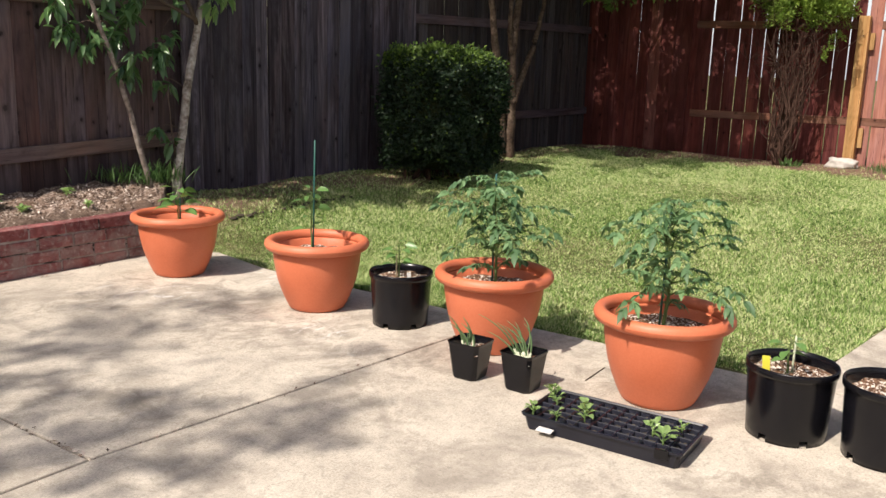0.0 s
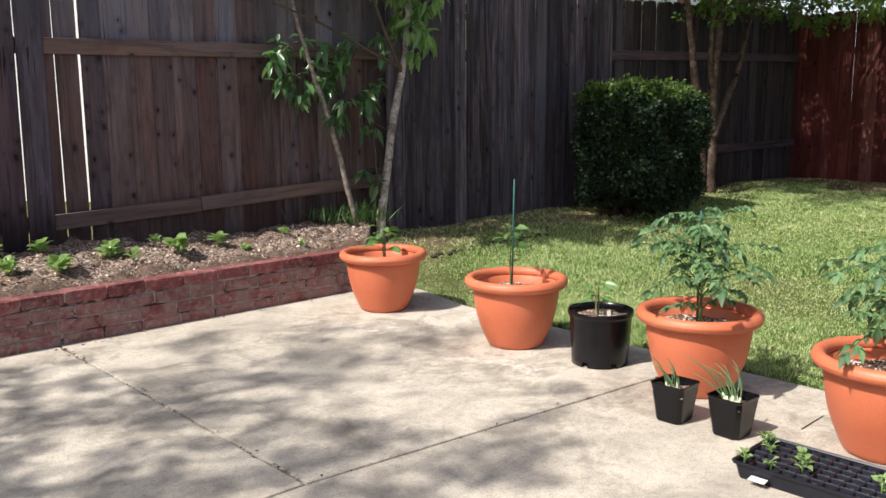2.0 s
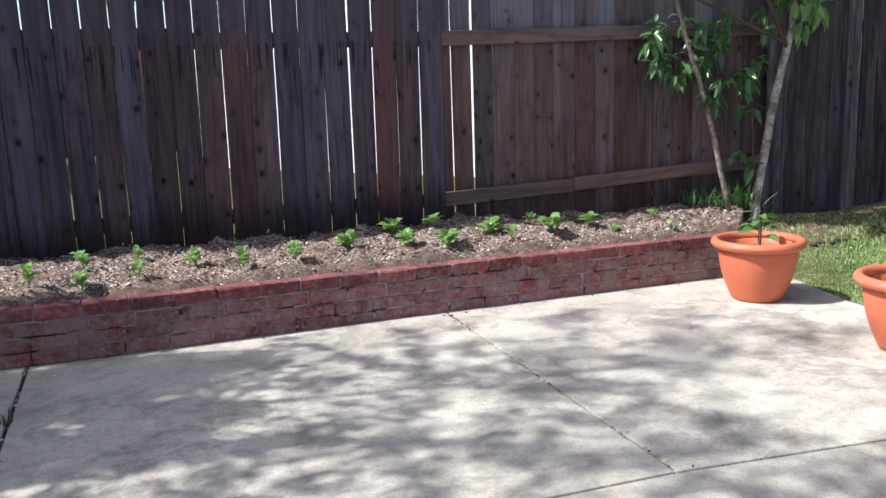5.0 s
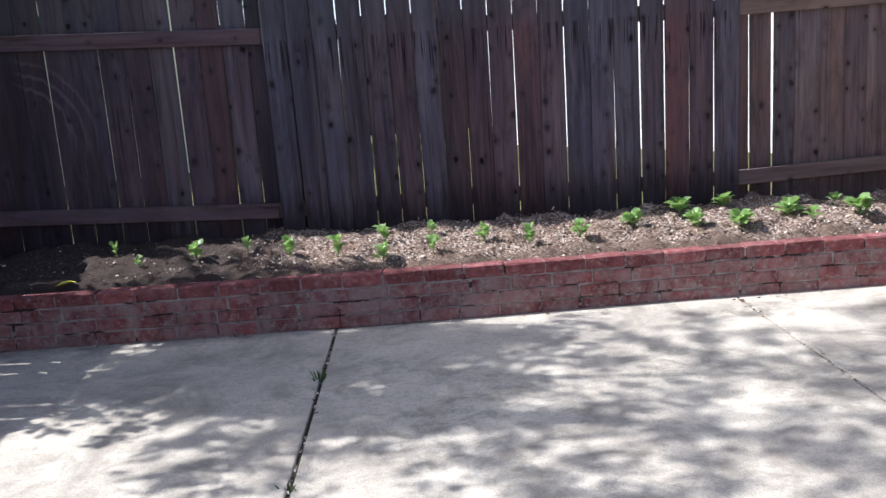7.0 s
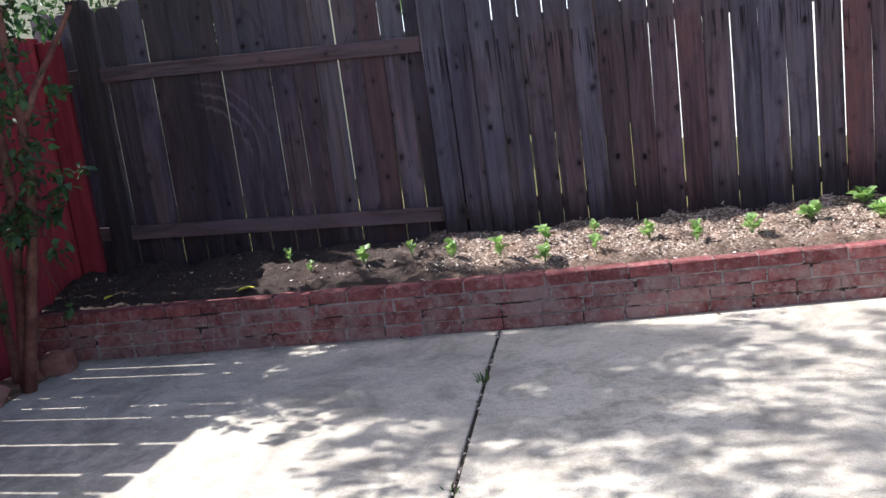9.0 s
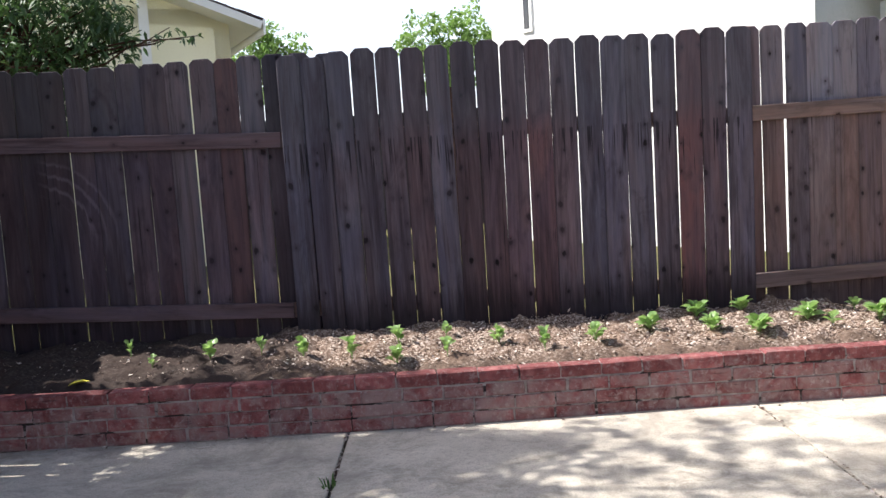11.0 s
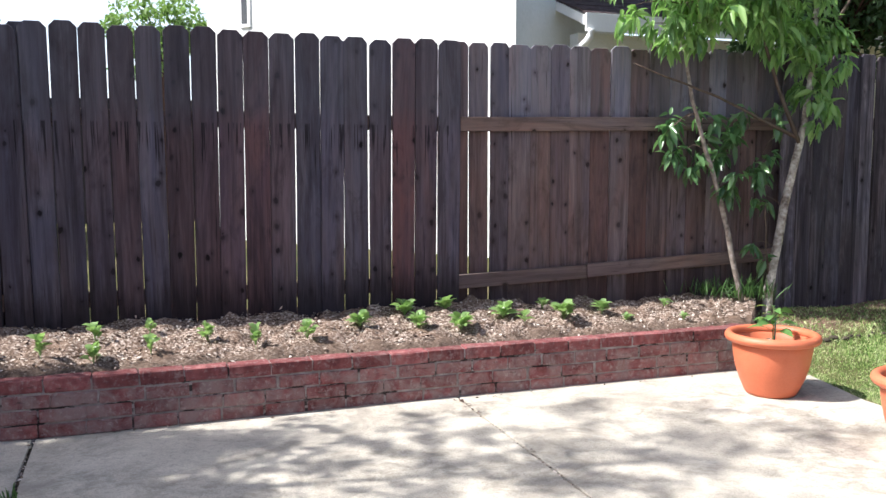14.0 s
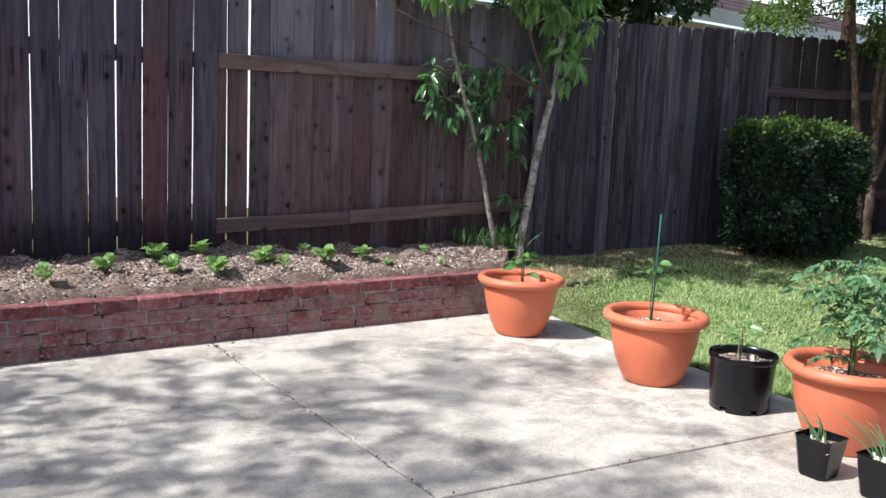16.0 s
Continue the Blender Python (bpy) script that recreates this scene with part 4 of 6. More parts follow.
BOARDS += [(-0.994, 0.140, 0.2, 2.016, 0), (-0.85, 0.143, 0.31, 2.013, 1), (-0.705, 0.141, 0.4, 2.021, -2), (-0.561, 0.140, 0.42, 2.011, 0), (-0.410, 0.147, 0.1, 2.012, 2),
           (-0.263, 0.134, 0.22, 2.001, 0), (-0.122, 0.139, 0.42, 2.017, -1), (0.023, 0.141, 0.37, 2.021, 1), (0.170, 0.143, 0.48, 2.018, 0)]
# the look of each: tone, rust (less green), grey weathering (less blue)
LOOKS = [(1.05, 1, .15), (1.0, 1, .45), (1.25, 1, .3), (.72, 1, .75), (.85, .9, .8), (.8, .8, .95), (1.15, 1, .45), (.58, .85, 1), (.72, .7, 1), (.95, .6, 1)]
LOOKS += [(.8, .35, 1), (1.1, .85, .7), (.72, 1, .5), (1.2, .9, .5), (.95, 1, .5), (.95, .85, .6), (.95, .1, 1), (.85, .7, .9), (1.2, .9, .55)]
for k, ((x, w, lean, top, turn), tone) in enumerate(zip(BOARDS, LOOKS)):
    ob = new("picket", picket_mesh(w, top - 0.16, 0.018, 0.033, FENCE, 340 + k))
    ob.parent, ob.color = sec, (*tone, 1)
    ob.matrix_basis = pose(x, FF + 0.003 * (k % 3 - 1), 0.16, 0, lean, turn)
for x, w, top in ((-2.42, 0.12, 2.006), (-2.27, 0.14, 2.019)):      # old boards nailed behind
    ob = new("picket", picket_mesh(w, top - 0.16, 0.018, 0.033, FENCE, 390))
    ob.parent, ob.color = sec, (0.7, 1, .6, 1)
    ob.matrix_basis = pose(x + w / 2, FB + 0.012, 0.16, 0, -0.6, 0)
rail(sec, -2.50, 1.53, 0.262, 1.51, 5.284, 5.322, RAIL)
rail(sec, -2.50, 0.525, 0.262, 0.525, 5.284, 5.322, RAIL)
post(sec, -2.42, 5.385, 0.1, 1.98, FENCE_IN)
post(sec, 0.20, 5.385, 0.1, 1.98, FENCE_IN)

sec = thing("fence_section", "brown board fence section with two lighter rails on its face", "fence", group=GROUP)
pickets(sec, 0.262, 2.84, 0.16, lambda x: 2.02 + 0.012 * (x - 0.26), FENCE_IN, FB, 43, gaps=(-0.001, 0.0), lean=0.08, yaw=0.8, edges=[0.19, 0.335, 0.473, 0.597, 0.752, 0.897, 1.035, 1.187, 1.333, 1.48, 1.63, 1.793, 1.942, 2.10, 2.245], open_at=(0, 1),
        looks=[(.72, .75, 1), (.9, .85, 1), (.55, .9, .7), (1.05, 1, .9), (1.1, .95, 1), (.95, .8, .9), (1.1, .95, .9), (.72, .6, 1), (1.05, 1, .8), (.62, .7, 1), (.6, .9, .9), (1.1, 1, .8), (.65, .9, .9), (1.3, 1, .85), (.7, .9, .9), (.95, .9, .9), (.6, .9, 1), (.8, .9, .9)])
rail(sec, 0.236, 1.512, 2.68, 1.545, 5.275, 5.313, RAIL)
rail(sec, 0.236, 0.522, 1.157, 0.551, 5.275, 5.313, RAIL)
rail(sec, 1.162, 0.556, 2.68, 0.615, 5.277, 5.315, RAIL)

sec = thing("fence_section", "grey weathered board fence section in deep shade", "fence", group=GROUP)
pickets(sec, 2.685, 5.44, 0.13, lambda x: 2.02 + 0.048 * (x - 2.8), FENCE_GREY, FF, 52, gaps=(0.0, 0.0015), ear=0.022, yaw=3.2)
rail(sec, 2.69, 1.545, 5.44, 1.57, 5.284, 5.322, RAIL)
rail(sec, 2.69, 0.615, 5.44, 0.62, 5.284, 5.322, RAIL)
post(sec, 2.75, 5.385, 0.1, 1.98, FENCE_IN)
post(sec, 5.38, 5.385, 0.1, 1.98, FENCE_IN)

sec = thing("fence_section", "grey board fence section with rails, behind the hedge", "fence", group=GROUP)
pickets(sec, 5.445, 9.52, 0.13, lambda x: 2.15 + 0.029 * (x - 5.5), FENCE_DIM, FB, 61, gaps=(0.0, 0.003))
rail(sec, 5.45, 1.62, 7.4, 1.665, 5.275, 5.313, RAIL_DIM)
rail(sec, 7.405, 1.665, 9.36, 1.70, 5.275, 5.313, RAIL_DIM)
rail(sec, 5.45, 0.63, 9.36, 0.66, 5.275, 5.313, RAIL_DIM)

# red fence across the far end of the lawn
RX = 9.36
sec = thing("fence_section", "red-stained board fence section beside the corner", "fence", group=GROUP)
pickets(sec, 5.325, 3.89, 0.14, 2.23, RED, RX, 71, gaps=(-0.003, 0.0004), along="y", lean=0.08, yaw=0.5, edges=[5.325, 5.18, 5.035, 4.89, 4.745, 4.60, 4.455, 4.31, 4.142, 3.915], open_at=(8,))
rail(sec, 5.28, 1.76, 3.89, 1.775, RX + 0.022, RX + 0.06, RED_RAIL, along="y")
rail(sec, 5.28, 0.69, 3.89, 0.70, RX + 0.022, RX + 0.06, RED_RAIL, along="y")
sec = thing("fence_section", "red-stained boards with two rails and bright gaps", "fence", group=GROUP)
pickets(sec, 4.035, 1.985, 0.14, 2.20, RED, RX + 0.045, 82, gaps=(0.001, 0.005), along="y", lean=0.1, yaw=0.6, edges=[4.035, 3.852, 3.676, 3.504, 3.349, 3.204, 3.05, 2.89, 2.73, 2.57, 2.42, 2.27, 2.12], open_at=(1, 2, 3, 4, 5, 6, 10, 11))
pickets(sec, 1.945, 1.10, 0.14, 2.20, RED_FADED, RX + 0.045, 83, gaps=(0.003, 0.008), along="y")
rail(sec, 3.88, 1.776, 1.10, 1.762, RX, RX + 0.038, RED_RAIL, along="y")
rail(sec, 3.88, 0.702, 1.10, 0.712, RX, RX + 0.038, RED_RAIL, along="y")
post(sec, RX - 0.055, 1.97, 0.1, 1.86, NEW_POST, 0.115, "fresh yellow wooden post")
part("brace_block", box(RX - 0.02, RX + 0.03, 1.86, 1.93, 1.50, 1.68, 0.004), NEW_POST, sec, "short yellow brace block")
part("brace_block", box(RX - 0.02, RX + 0.03, 1.86, 1.93, 0.42, 0.64, 0.004), NEW_POST, sec, "short yellow brace block")
sec = thing("fence_section", "sun-faded red boards with two rails", "fence", group=GROUP)
pickets(sec, 1.095, -2.6, 0.1, 2.18, RED_FADED, RX + 0.045, 91, gaps=(0.003, 0.008), along="y")
rail(sec, 1.09, 1.76, -2.6, 1.74, RX, RX + 0.038, RED_RAIL, along="y")
rail(sec, 1.09, 0.71, -2.6, 0.70, RX, RX + 0.038, RED_RAIL, along="y")

# red fence beside the other end of the bed
LX = -4.88
sec = thing("fence_section", "smooth red-painted board fence at the end of the bed", "fence", group=GROUP)
pickets(sec, -2.6, 5.26, -0.16, lambda y: min(1.88, max(1.66, 1.70 + 0.22 * (y - 3.0))), RED_PAINT, LX, 101, gaps=(0.002, 0.007), along="y", ear=0.02)
rail(sec, -2.6, 1.55, 5.15, 1.55, LX - 0.06, LX - 0.022, RED_PAINT, along="y")
rail(sec, -2.6, 0.5, 5.15, 0.5, LX - 0.06, LX - 0.022, RED_PAINT, along="y")
part("trim_board", box(LX + 0.015, -4.715, 5.225, 5.262, 0.1, 1.85, 0.004), RED_PAINT, sec, "narrow red trim board")


# ---- lawn ----
def lawn():
    rs = np.random.RandomState(3)
    n = 640000
    x = 2.04 + 7.2 * rs.rand(n) ** 1.35
    y = rs.uniform(-0.1, 5.24, n)
    edge = 2.03 + np.where(y > 3.75, 0.22 * (y - 3.75), 0) + 0.035 * np.sin(7 * y) + 0.02 * np.sin(19 * y)
    keep = (x > edge) & (y > 0.80 - 0.126 * (x - 2.03) + 0.02 * np.sin(11 * x))
    patch = np.sin(1.7 * x + 0.6) * np.sin(2.1 * y + 0.4) + 0.6 * np.sin(4.3 * x - y) * np.sin(3.9 * y + 1)
    bare = smooth(4.45, 4.9, y + 0.12 * np.sin(3 * x)) * 0.78
    bare = np.maximum(bare, smooth(8.05, 8.55, x + 0.16 * np.sin(5 * y) + 0.1 * np.sin(13 * y + x)) * 0.95)
    bare = np.maximum(bare, smooth(0.9, 1.5, patch) * 0.30)
    keep &= rs.rand(n) > bare
    x, y = x[keep], y[keep]
    n = len(x)
    P = np.stack([x, y, ground_z(x, y) - 0.004], 1)
    h = rs.uniform(0.012, 0.036, n) * (0.8 + 0.35 * np.sin(2.3 * x) * np.sin(1.9 * y))
    a = rs.uniform(0, 2 * np.pi, n)
    S = np.stack([np.cos(a), np.sin(a), 0 * a], 1)
    lean = rs.randn(n, 2) * 0.6
    tip = P + np.stack([lean[:, 0] * h, lean[:, 1] * h, h], 1)
    w = (rs.uniform(0.0018, 0.0042, n) * (1 + 0.10 * (x - 2)))[:, None]
    v = np.stack([P - S * w, P + S * w, tip], 1).reshape(-1, 3)
    t = np.arange(3 * n).reshape(-1, 3)
    tagged(new("lawn_grass", tri_mesh("lawn_grass", v, t, GRASS)), "mown lawn of short green blades mixed with straw", "grass", kind="stuff")


lawn()


def clods():
    """Crumbs of turned earth along the lawn's back edge, imitating a shadow line."""
    rs = np.random.RandomState(8)
    for x, y, s in zip(np.linspace(2.55, 3.75, 19), 4.60 + 0.018 * np.sin(np.arange(19) * 2.3), rs.uniform(0.012, 0.022, 19)):
        bm = bmesh.new()
        bmesh.ops.create_icosphere(bm, subdivisions=2, radius=1)
        for q in bm.verts:
            k = 1 + 0.35 * noise.noise(q.co * 1.7 + Vector((x * 9, y, 0)))
            q.co = Vector((q.co.x * s * 1.5 * k, q.co.y * s * k, q.co.z * s * 0.6 * k))
        ob = part("earth_clod", bm, DAMP, None)
        ob.matrix_basis = pose(x, y, float(ground_z(x, y)) + 0.01, 0, 0, x * 200)
        tagged(ob, "dry brown clod of earth in a row that imitates a shadow line", "clod", "clods along the lawn edge")


clods()


def blades(name, at, n, h, spread, material, label, category, seed, width=0.004):
    rs = np.random.RandomState(seed)
    P = np.stack([rs.randn(n) * spread, rs.randn(n) * spread, np.zeros(n)], 1)
    D = unit(np.stack([rs.randn(n) * 0.35, rs.randn(n) * 0.35, np.ones(n)], 1))
    L = h * rs.uniform(0.5, 1.1, n)
    v, t = leaf_body(P, D, rs.randn(n, 3), L, np.full(n, width * 2), 0.2, 0.25)
    ob = new(name, tri_mesh(name, v, t, material))
    ob.matrix_basis = pose(*at)
    return tagged(ob, label, category, kind="stuff")


blades("weed_tuft", (-2.143, 3.735, -0.02), 8, 0.12, 0.010, WEED, "thin green weed growing from the concrete joint", "weed", 2)
blades("weed_tuft", (-2.141, 2.72, -0.02), 8, 0.07, 0.015, WEED, "small green weed in the concrete joint", "weed", 3)
def joint_dirt():
    """Crumbs of dirt and dead grass caught in the patio joints."""
    rs = np.random.RandomState(15)
    n = 1300
    s = rs.rand(n)
    k = rs.rand(n)
    x = np.where(k < 0.35, -0.042 + rs.randn(n) * 0.007, np.where(k < 0.55, -2.143 + rs.randn(n) * 0.006, -4.5 + 6.4 * s))
    y = np.where(k < 0.55, 2.37 + 2.1 * s, np.where(x > -0.05, 2.355 - 0.092 * (x + 0.046), 2.355 - 0.01 * (x + 0.046)) + rs.randn(n) * 0.006)
    foot = k > 0.90      # along the foot of the planter wall
    x = np.where(foot, -4.3 + 6.0 * s, x)
    y = np.where(foot, 4.488 + np.where(x < -2, 0.02 * (-2.0 - x), 0.0) - np.abs(rs.randn(n)) * 0.012, y)
    keep = rs.rand(n) < 0.35 + 0.65 * (np.sin(x * 7 + 1) * np.sin(y * 6) > 0.1)
    x, y = x[keep], y[keep]
    n = len(x)
    P = np.stack([x, y, np.where(y > 4.4, 0.004, rs.uniform(-0.018, 0.002, n))], 1)
    z = rs.uniform(0.5, 1.5, n)
    v, t = leaf_flat(P, unit(rs.randn(n, 3) * np.array([1, 1, 0.4])), unit(rs.randn(n, 3) * 0.5 + np.array([0, 0, 1.0])), 0.018 * z, 0.010 * z)
    tagged(new("joint_dirt", tri_mesh("joint_dirt", v, t, CHIPS)), "brown crumbs and dead grass caught in the patio joints", "debris", kind="stuff")


joint_dirt()
blades("grass_tuft", (2.33, 5.15, 0.33), 150, 0.24, 0.10, WEED, "long uncut grass at the foot of the peach tree", "grass", 4)
blades("grass_tuft", (2.05, 5.20, 0.36), 70, 0.17, 0.09, WEED, "uncut grass by the fence", "grass", 5)
blades("grass_tuft", (9.0, 1.55, 0.2), 90, 0.16, 0.12, WEED, "weeds at the foot of the red fence", "grass", 6)
blades("grass_tuft", (8.75, 2.45, 0.2), 30, 0.14, 0.05, WEED, "pale green weed below the bare shrub", "weed", 7, 0.012)


# ---- pots ----
def add_soil(parent, r, z, seed, square=0.0):
    rs = random.Random(seed)
    bm = bmesh.new()
    if square:
        bmesh.ops.create_grid(bm, x_segments=10, y_segments=10, size=square)
    else:
        rings = 9
        bm.verts.new((0, 0, 0))
        prev = None
        for k in range(1, rings + 1):
            ring = [bm.verts.new((r * k / rings * math.cos(a * math.pi / 16), r * k / rings * math.sin(a * math.pi / 16), 0)) for a in range(32)]
            bm.verts.ensure_lookup_table()
            for j in range(32):
                if prev:
                    bm.faces.new((prev[j], ring[j], ring[(j + 1) % 32], prev[(j + 1) % 32]))
                else:
                    bm.faces.new((bm.verts[0], ring[j], ring[(j + 1) % 32]))
            prev = ring
    for q in bm.verts:
        q.co.z = z + rs.uniform(-0.006, 0.006) + 0.012 * noise.noise(q.co * 14 + Vector((seed, 0, 0)))
    return part("potting_soil", bm, POTMIX, parent, "brown potting mix speckled with perlite", True)


def terracotta_pot(at, turn, seed, label):
    t = thing("flower_pot", label, "flower pot", at, turn, "terracotta pots")
    part("body", lathe([(0, 0.0), (0.123, 0.0), (0.134, 0.005), (0.144, 0.022), (0.159, 0.055), (0.177, 0.10), (0.193, 0.15), (0.204, 0.205), (0.2115, 0.255), (0.2145, 0.298),
                        (0.210, 0.306), (0.204, 0.30), (0.197, 0.25), (0.188, 0.20), (0.0, 0.19)], 56), TERRACOTTA, t, "", True)
    ring = [(0.205 + 0.0245 + 0.0245 * math.cos(a) * (1 if math.cos(a) > 0 else 1), 0.3195 + 0.0255 * math.sin(a)) for a in [2 * math.pi * k / 14 for k in range(15)]]
    part("rim", lathe(ring, 56), TERRACOTTA, t, "thick rolled rim", True)
    add_soil(t, 0.199, 0.268, seed)
    return t


POT_AT = [(1.645, 4.041), (1.638, 2.994), (1.656, 1.994), (1.535, 1.196)]
terracotta_pot((*POT_AT[0], 0), 10, 1, "orange terracotta-coloured pot with a young pepper, beside the brick wall")
terracotta_pot((*POT_AT[1], 0), 50, 2, "orange terracotta-coloured pot with a small staked plant")
terracotta_pot((*POT_AT[2], 0), 90, 3, "orange terracotta-coloured pot with a bushy tomato, behind two square pots")
terracotta_pot((*POT_AT[3], 0), 140, 4, "orange terracotta-coloured pot with a tomato, behind the seedling tray")


def nursery_pot(at, turn, seed, label):
    t = thing("nursery_pot", label, "plant pot", at, turn, "black nursery pots")
    bm = lathe([(0, 0.016), (0.120, 0.016), (0.125, 0.0), (0.1285, 0.0), (0.1295, 0.024), (0.134, 0.10), (0.139, 0.18), (0.1415, 0.222), (0.1425, 0.225), (0.1475, 0.226), (0.149, 0.235), (0.149, 0.247),
                (0.1465, 0.252), (0.142, 0.250), (0.1385, 0.235), (0.134, 0.18), (0.130, 0.12)], 60)
    gone = []
    for f in bm.faces:
        c = f.calc_center_median()
        if 0.004 < c.z < 0.023 and math.hypot(c.x, c.y) > 0.118:
            k = int((math.atan2(c.y, c.x) + math.pi) / (2 * math.pi) * 60)
            if k % 10 in (0, 1):
                gone.append(f)
    bmesh.ops.delete(bm, geom=gone, context="FACES")
    part("body", bm, BLACK, t, "", True)
    add_soil(t, 0.136, 0.212, seed)
    return t


nursery_pot((1.684, 2.512, 0), 0, 11, "black plastic nursery pot with a small seedling")
nursery_pot((1.507, 0.732, 0), 33, 12, "black plastic nursery pot with a pepper seedling and yellow tag")
nursery_pot((1.507, 0.426, 0), 12, 13, "black plastic nursery pot filled with bare potting mix")


def square_pot(at, turn, label, seed):
    t = thing("square_pot", label, "plant pot", at, turn, "square black pots")
    bm = bmesh.new()
    loops = []
    for w, z, c in ((0.040, 0.0, 0.3), (0.046, 0.0, 0.3), (0.049, 0.006, 0.28), (0.0625, 0.136, 0.20), (0.0640, 0.140, 0.19), (0.0655, 0.147, 0.18), (0.0620, 0.148, 0.19), (0.0600, 0.136, 0.20), (0.056, 0.085, 0.2)):
        pts = []
        for sx, sy in ((1, 1), (-1, 1), (-1, -1), (1, -1)):
            k = w * c
            a, b = (sx * w, sy * (w - k)), (sx * (w - k), sy * w)
            pts += [a, b] if sx * sy > 0 else [b, a]
        loops.append([bm.verts.new((x * 1.09, y * 1.09, z * 1.01)) for x, y in pts])
    bm.faces.new(loops[0][::-1])
    for a, b in zip(loops, loops[1:]):
        for k in range(8):
            bm.faces.new((a[k], a[(k + 1) % 8], b[(k + 1) % 8], b[k]))
    bmesh.ops.recalc_face_normals(bm, faces=bm.faces)
    part("body", bm, BLACK, t)
    add_soil(t, 0, 0.113, seed, 0.0632)
    return t


SQ = [(1.284, 1.864), (1.302, 1.638)]
square_pot((*SQ[0], 0), 2, "small square black pot of chives beside its twin", 21)
square_pot((*SQ[1], 0), -2, "small square black pot of taller chives", 22)


def chives(at, n, h, seed, label, bend):
    rs = np.random.RandomState(seed)
    t = thing("chives", label, "herb", at, 0, "chives")
    for k in range(n):
        a, r = rs.uniform(0, 6.28), 0.030 * math.sqrt(rs.rand())
        b = np.array([r * math.cos(a), r * math.sin(a), -0.01])
        L = h * rs.uniform(0.45, 1.0)
        d = np.array([rs.randn() * 0.16, rs.randn() * 0.16, 1.0])
        side = np.array(bend) * rs.uniform(0.3, 1.0) * L
        s = np.linspace(0, 1, 9)[:, None]
        line = b + d * L * s + side * s ** 2.2 + np.array([0, 0, -0.12 * L]) * s ** 3
        tubes("leaf", [(line, np.concatenate([np.full(5, 0.0034), [0.0031, 0.0026, 0.0018, 0.0006]]))], CHIVE, t, "", 5)
        tubes("stem_base", [(line[:3] * np.array([1, 1, 1]), np.array([0.0052, 0.0050, 0.0040]))], TAG_PALE, t, "white swollen stem base", 6)


chives((*SQ[0], 0.113), 9, 0.19, 31, "chives with thin upright grey-green leaves", (-0.35, 0.40, 0))
chives((*SQ[1], 0.113), 13, 0.23, 32, "thick clump of chives leaning over its pot", (-0.30, 0.50, 0))


# ---- seedling tray ----
def seedling_tray():
    t = thing("seedling_tray", "dark grey plastic seedling tray with six rows of small cells", "seedling tray", (1.112, 1.186, 0), 1.5)
    lx, ly, h = 0.135, 0.270, 0.060
    bm = bmesh.new()
    loops = []
    for gx_, gy_, z in ((-0.014, -0.014, 0.0), (-0.012, -0.012, 0.002), (-0.002, -0.002, 0.050), (0.005, 0.005, 0.051), (0.006, 0.006, 0.059), (0.0, 0.0, 0.060), (-0.004, -0.004, 0.054)):
        w, l, k = lx + gx_, ly + gy_, 0.012
        loops.append([bm.verts.new((x, y, z)) for x, y in ((w, -l + k), (w, l - k), (w - k, l), (-w + k, l), (-w, l - k), (-w, -l + k), (-w + k, -l), (w - k, -l))])
    bm.faces.new(loops[0][::-1])
    for a, b in zip(loops, loops[1:]):
        for k in range(8):
            bm.faces.new((a[k], a[(k + 1) % 8], b[(k + 1) % 8], b[k]))
    bmesh.ops.recalc_face_normals(bm, faces=bm.faces)
    part("tray_body", bm, TRAY, t)
    # cells: a sheet with tapered square wells
    nx, ny, top, deep = 6, 12, 0.0535, 0.016
    cx, cy = 2 * (lx - 0.006) / nx, 2 * (ly - 0.006) / ny
    bm = bmesh.new()
    for i in range(nx):
        for j in range(ny):
            x0, y0 = -lx + 0.006 + i * cx, -ly + 0.006 + j * cy
            o = [bm.verts.new((x0 + a * cx, y0 + b * cy, top - 0.004)) for a, b in ((0, 0), (1, 0), (1, 1), (0, 1))]
            m = [bm.verts.new((x0 + a * cx, y0 + b * cy, top)) for a, b in ((0.10, 0.10), (0.90, 0.10), (0.90, 0.90), (0.10, 0.90))]
            n_ = [bm.verts.new((x0 + a * cx, y0 + b * cy, top - deep)) for a, b in ((0.20, 0.20), (0.80, 0.20), (0.80, 0.80), (0.20, 0.80))]
            for k in range(4):
                q = (k + 1) % 4
                bm.faces.new((o[k], o[q], m[q], m[k]))
                bm.faces.new((m[k], m[q], n_[q], n_[k]))
    bmesh.ops.remove_doubles(bm, verts=bm.verts, dist=0.0005)
    part("cell_sheet", bm, TRAY, t, "sheet of small square cells")
    bm = bmesh.new()
    bmesh.ops.create_grid(bm, x_segments=30, y_segments=60, size=1)
    rr = random.Random(4)
    for q in bm.verts:
        q.co = Vector((q.co.x * (lx - 0.008), q.co.y * (ly - 0.008), top - deep + 0.003 + rr.uniform(-0.003, 0.004)))
    part("potting_soil", bm, DAMP, t, "dark moist seedling soil")
    part("tape", box(-lx - 0.024, -lx + 0.004, 0.150, 0.205, 0.030, 0.033, 0.001), FOIL, t, "folded piece of silver tape").matrix_basis = pose(0, 0, 0.012, 0, -8, 0)
    part("label_strip", box(-lx - 0.0085, -lx - 0.002, -0.235, -0.190, 0.030, 0.0605, 0.001), BLACK, t, "glossy black strip")
    return t


seedling_tray()


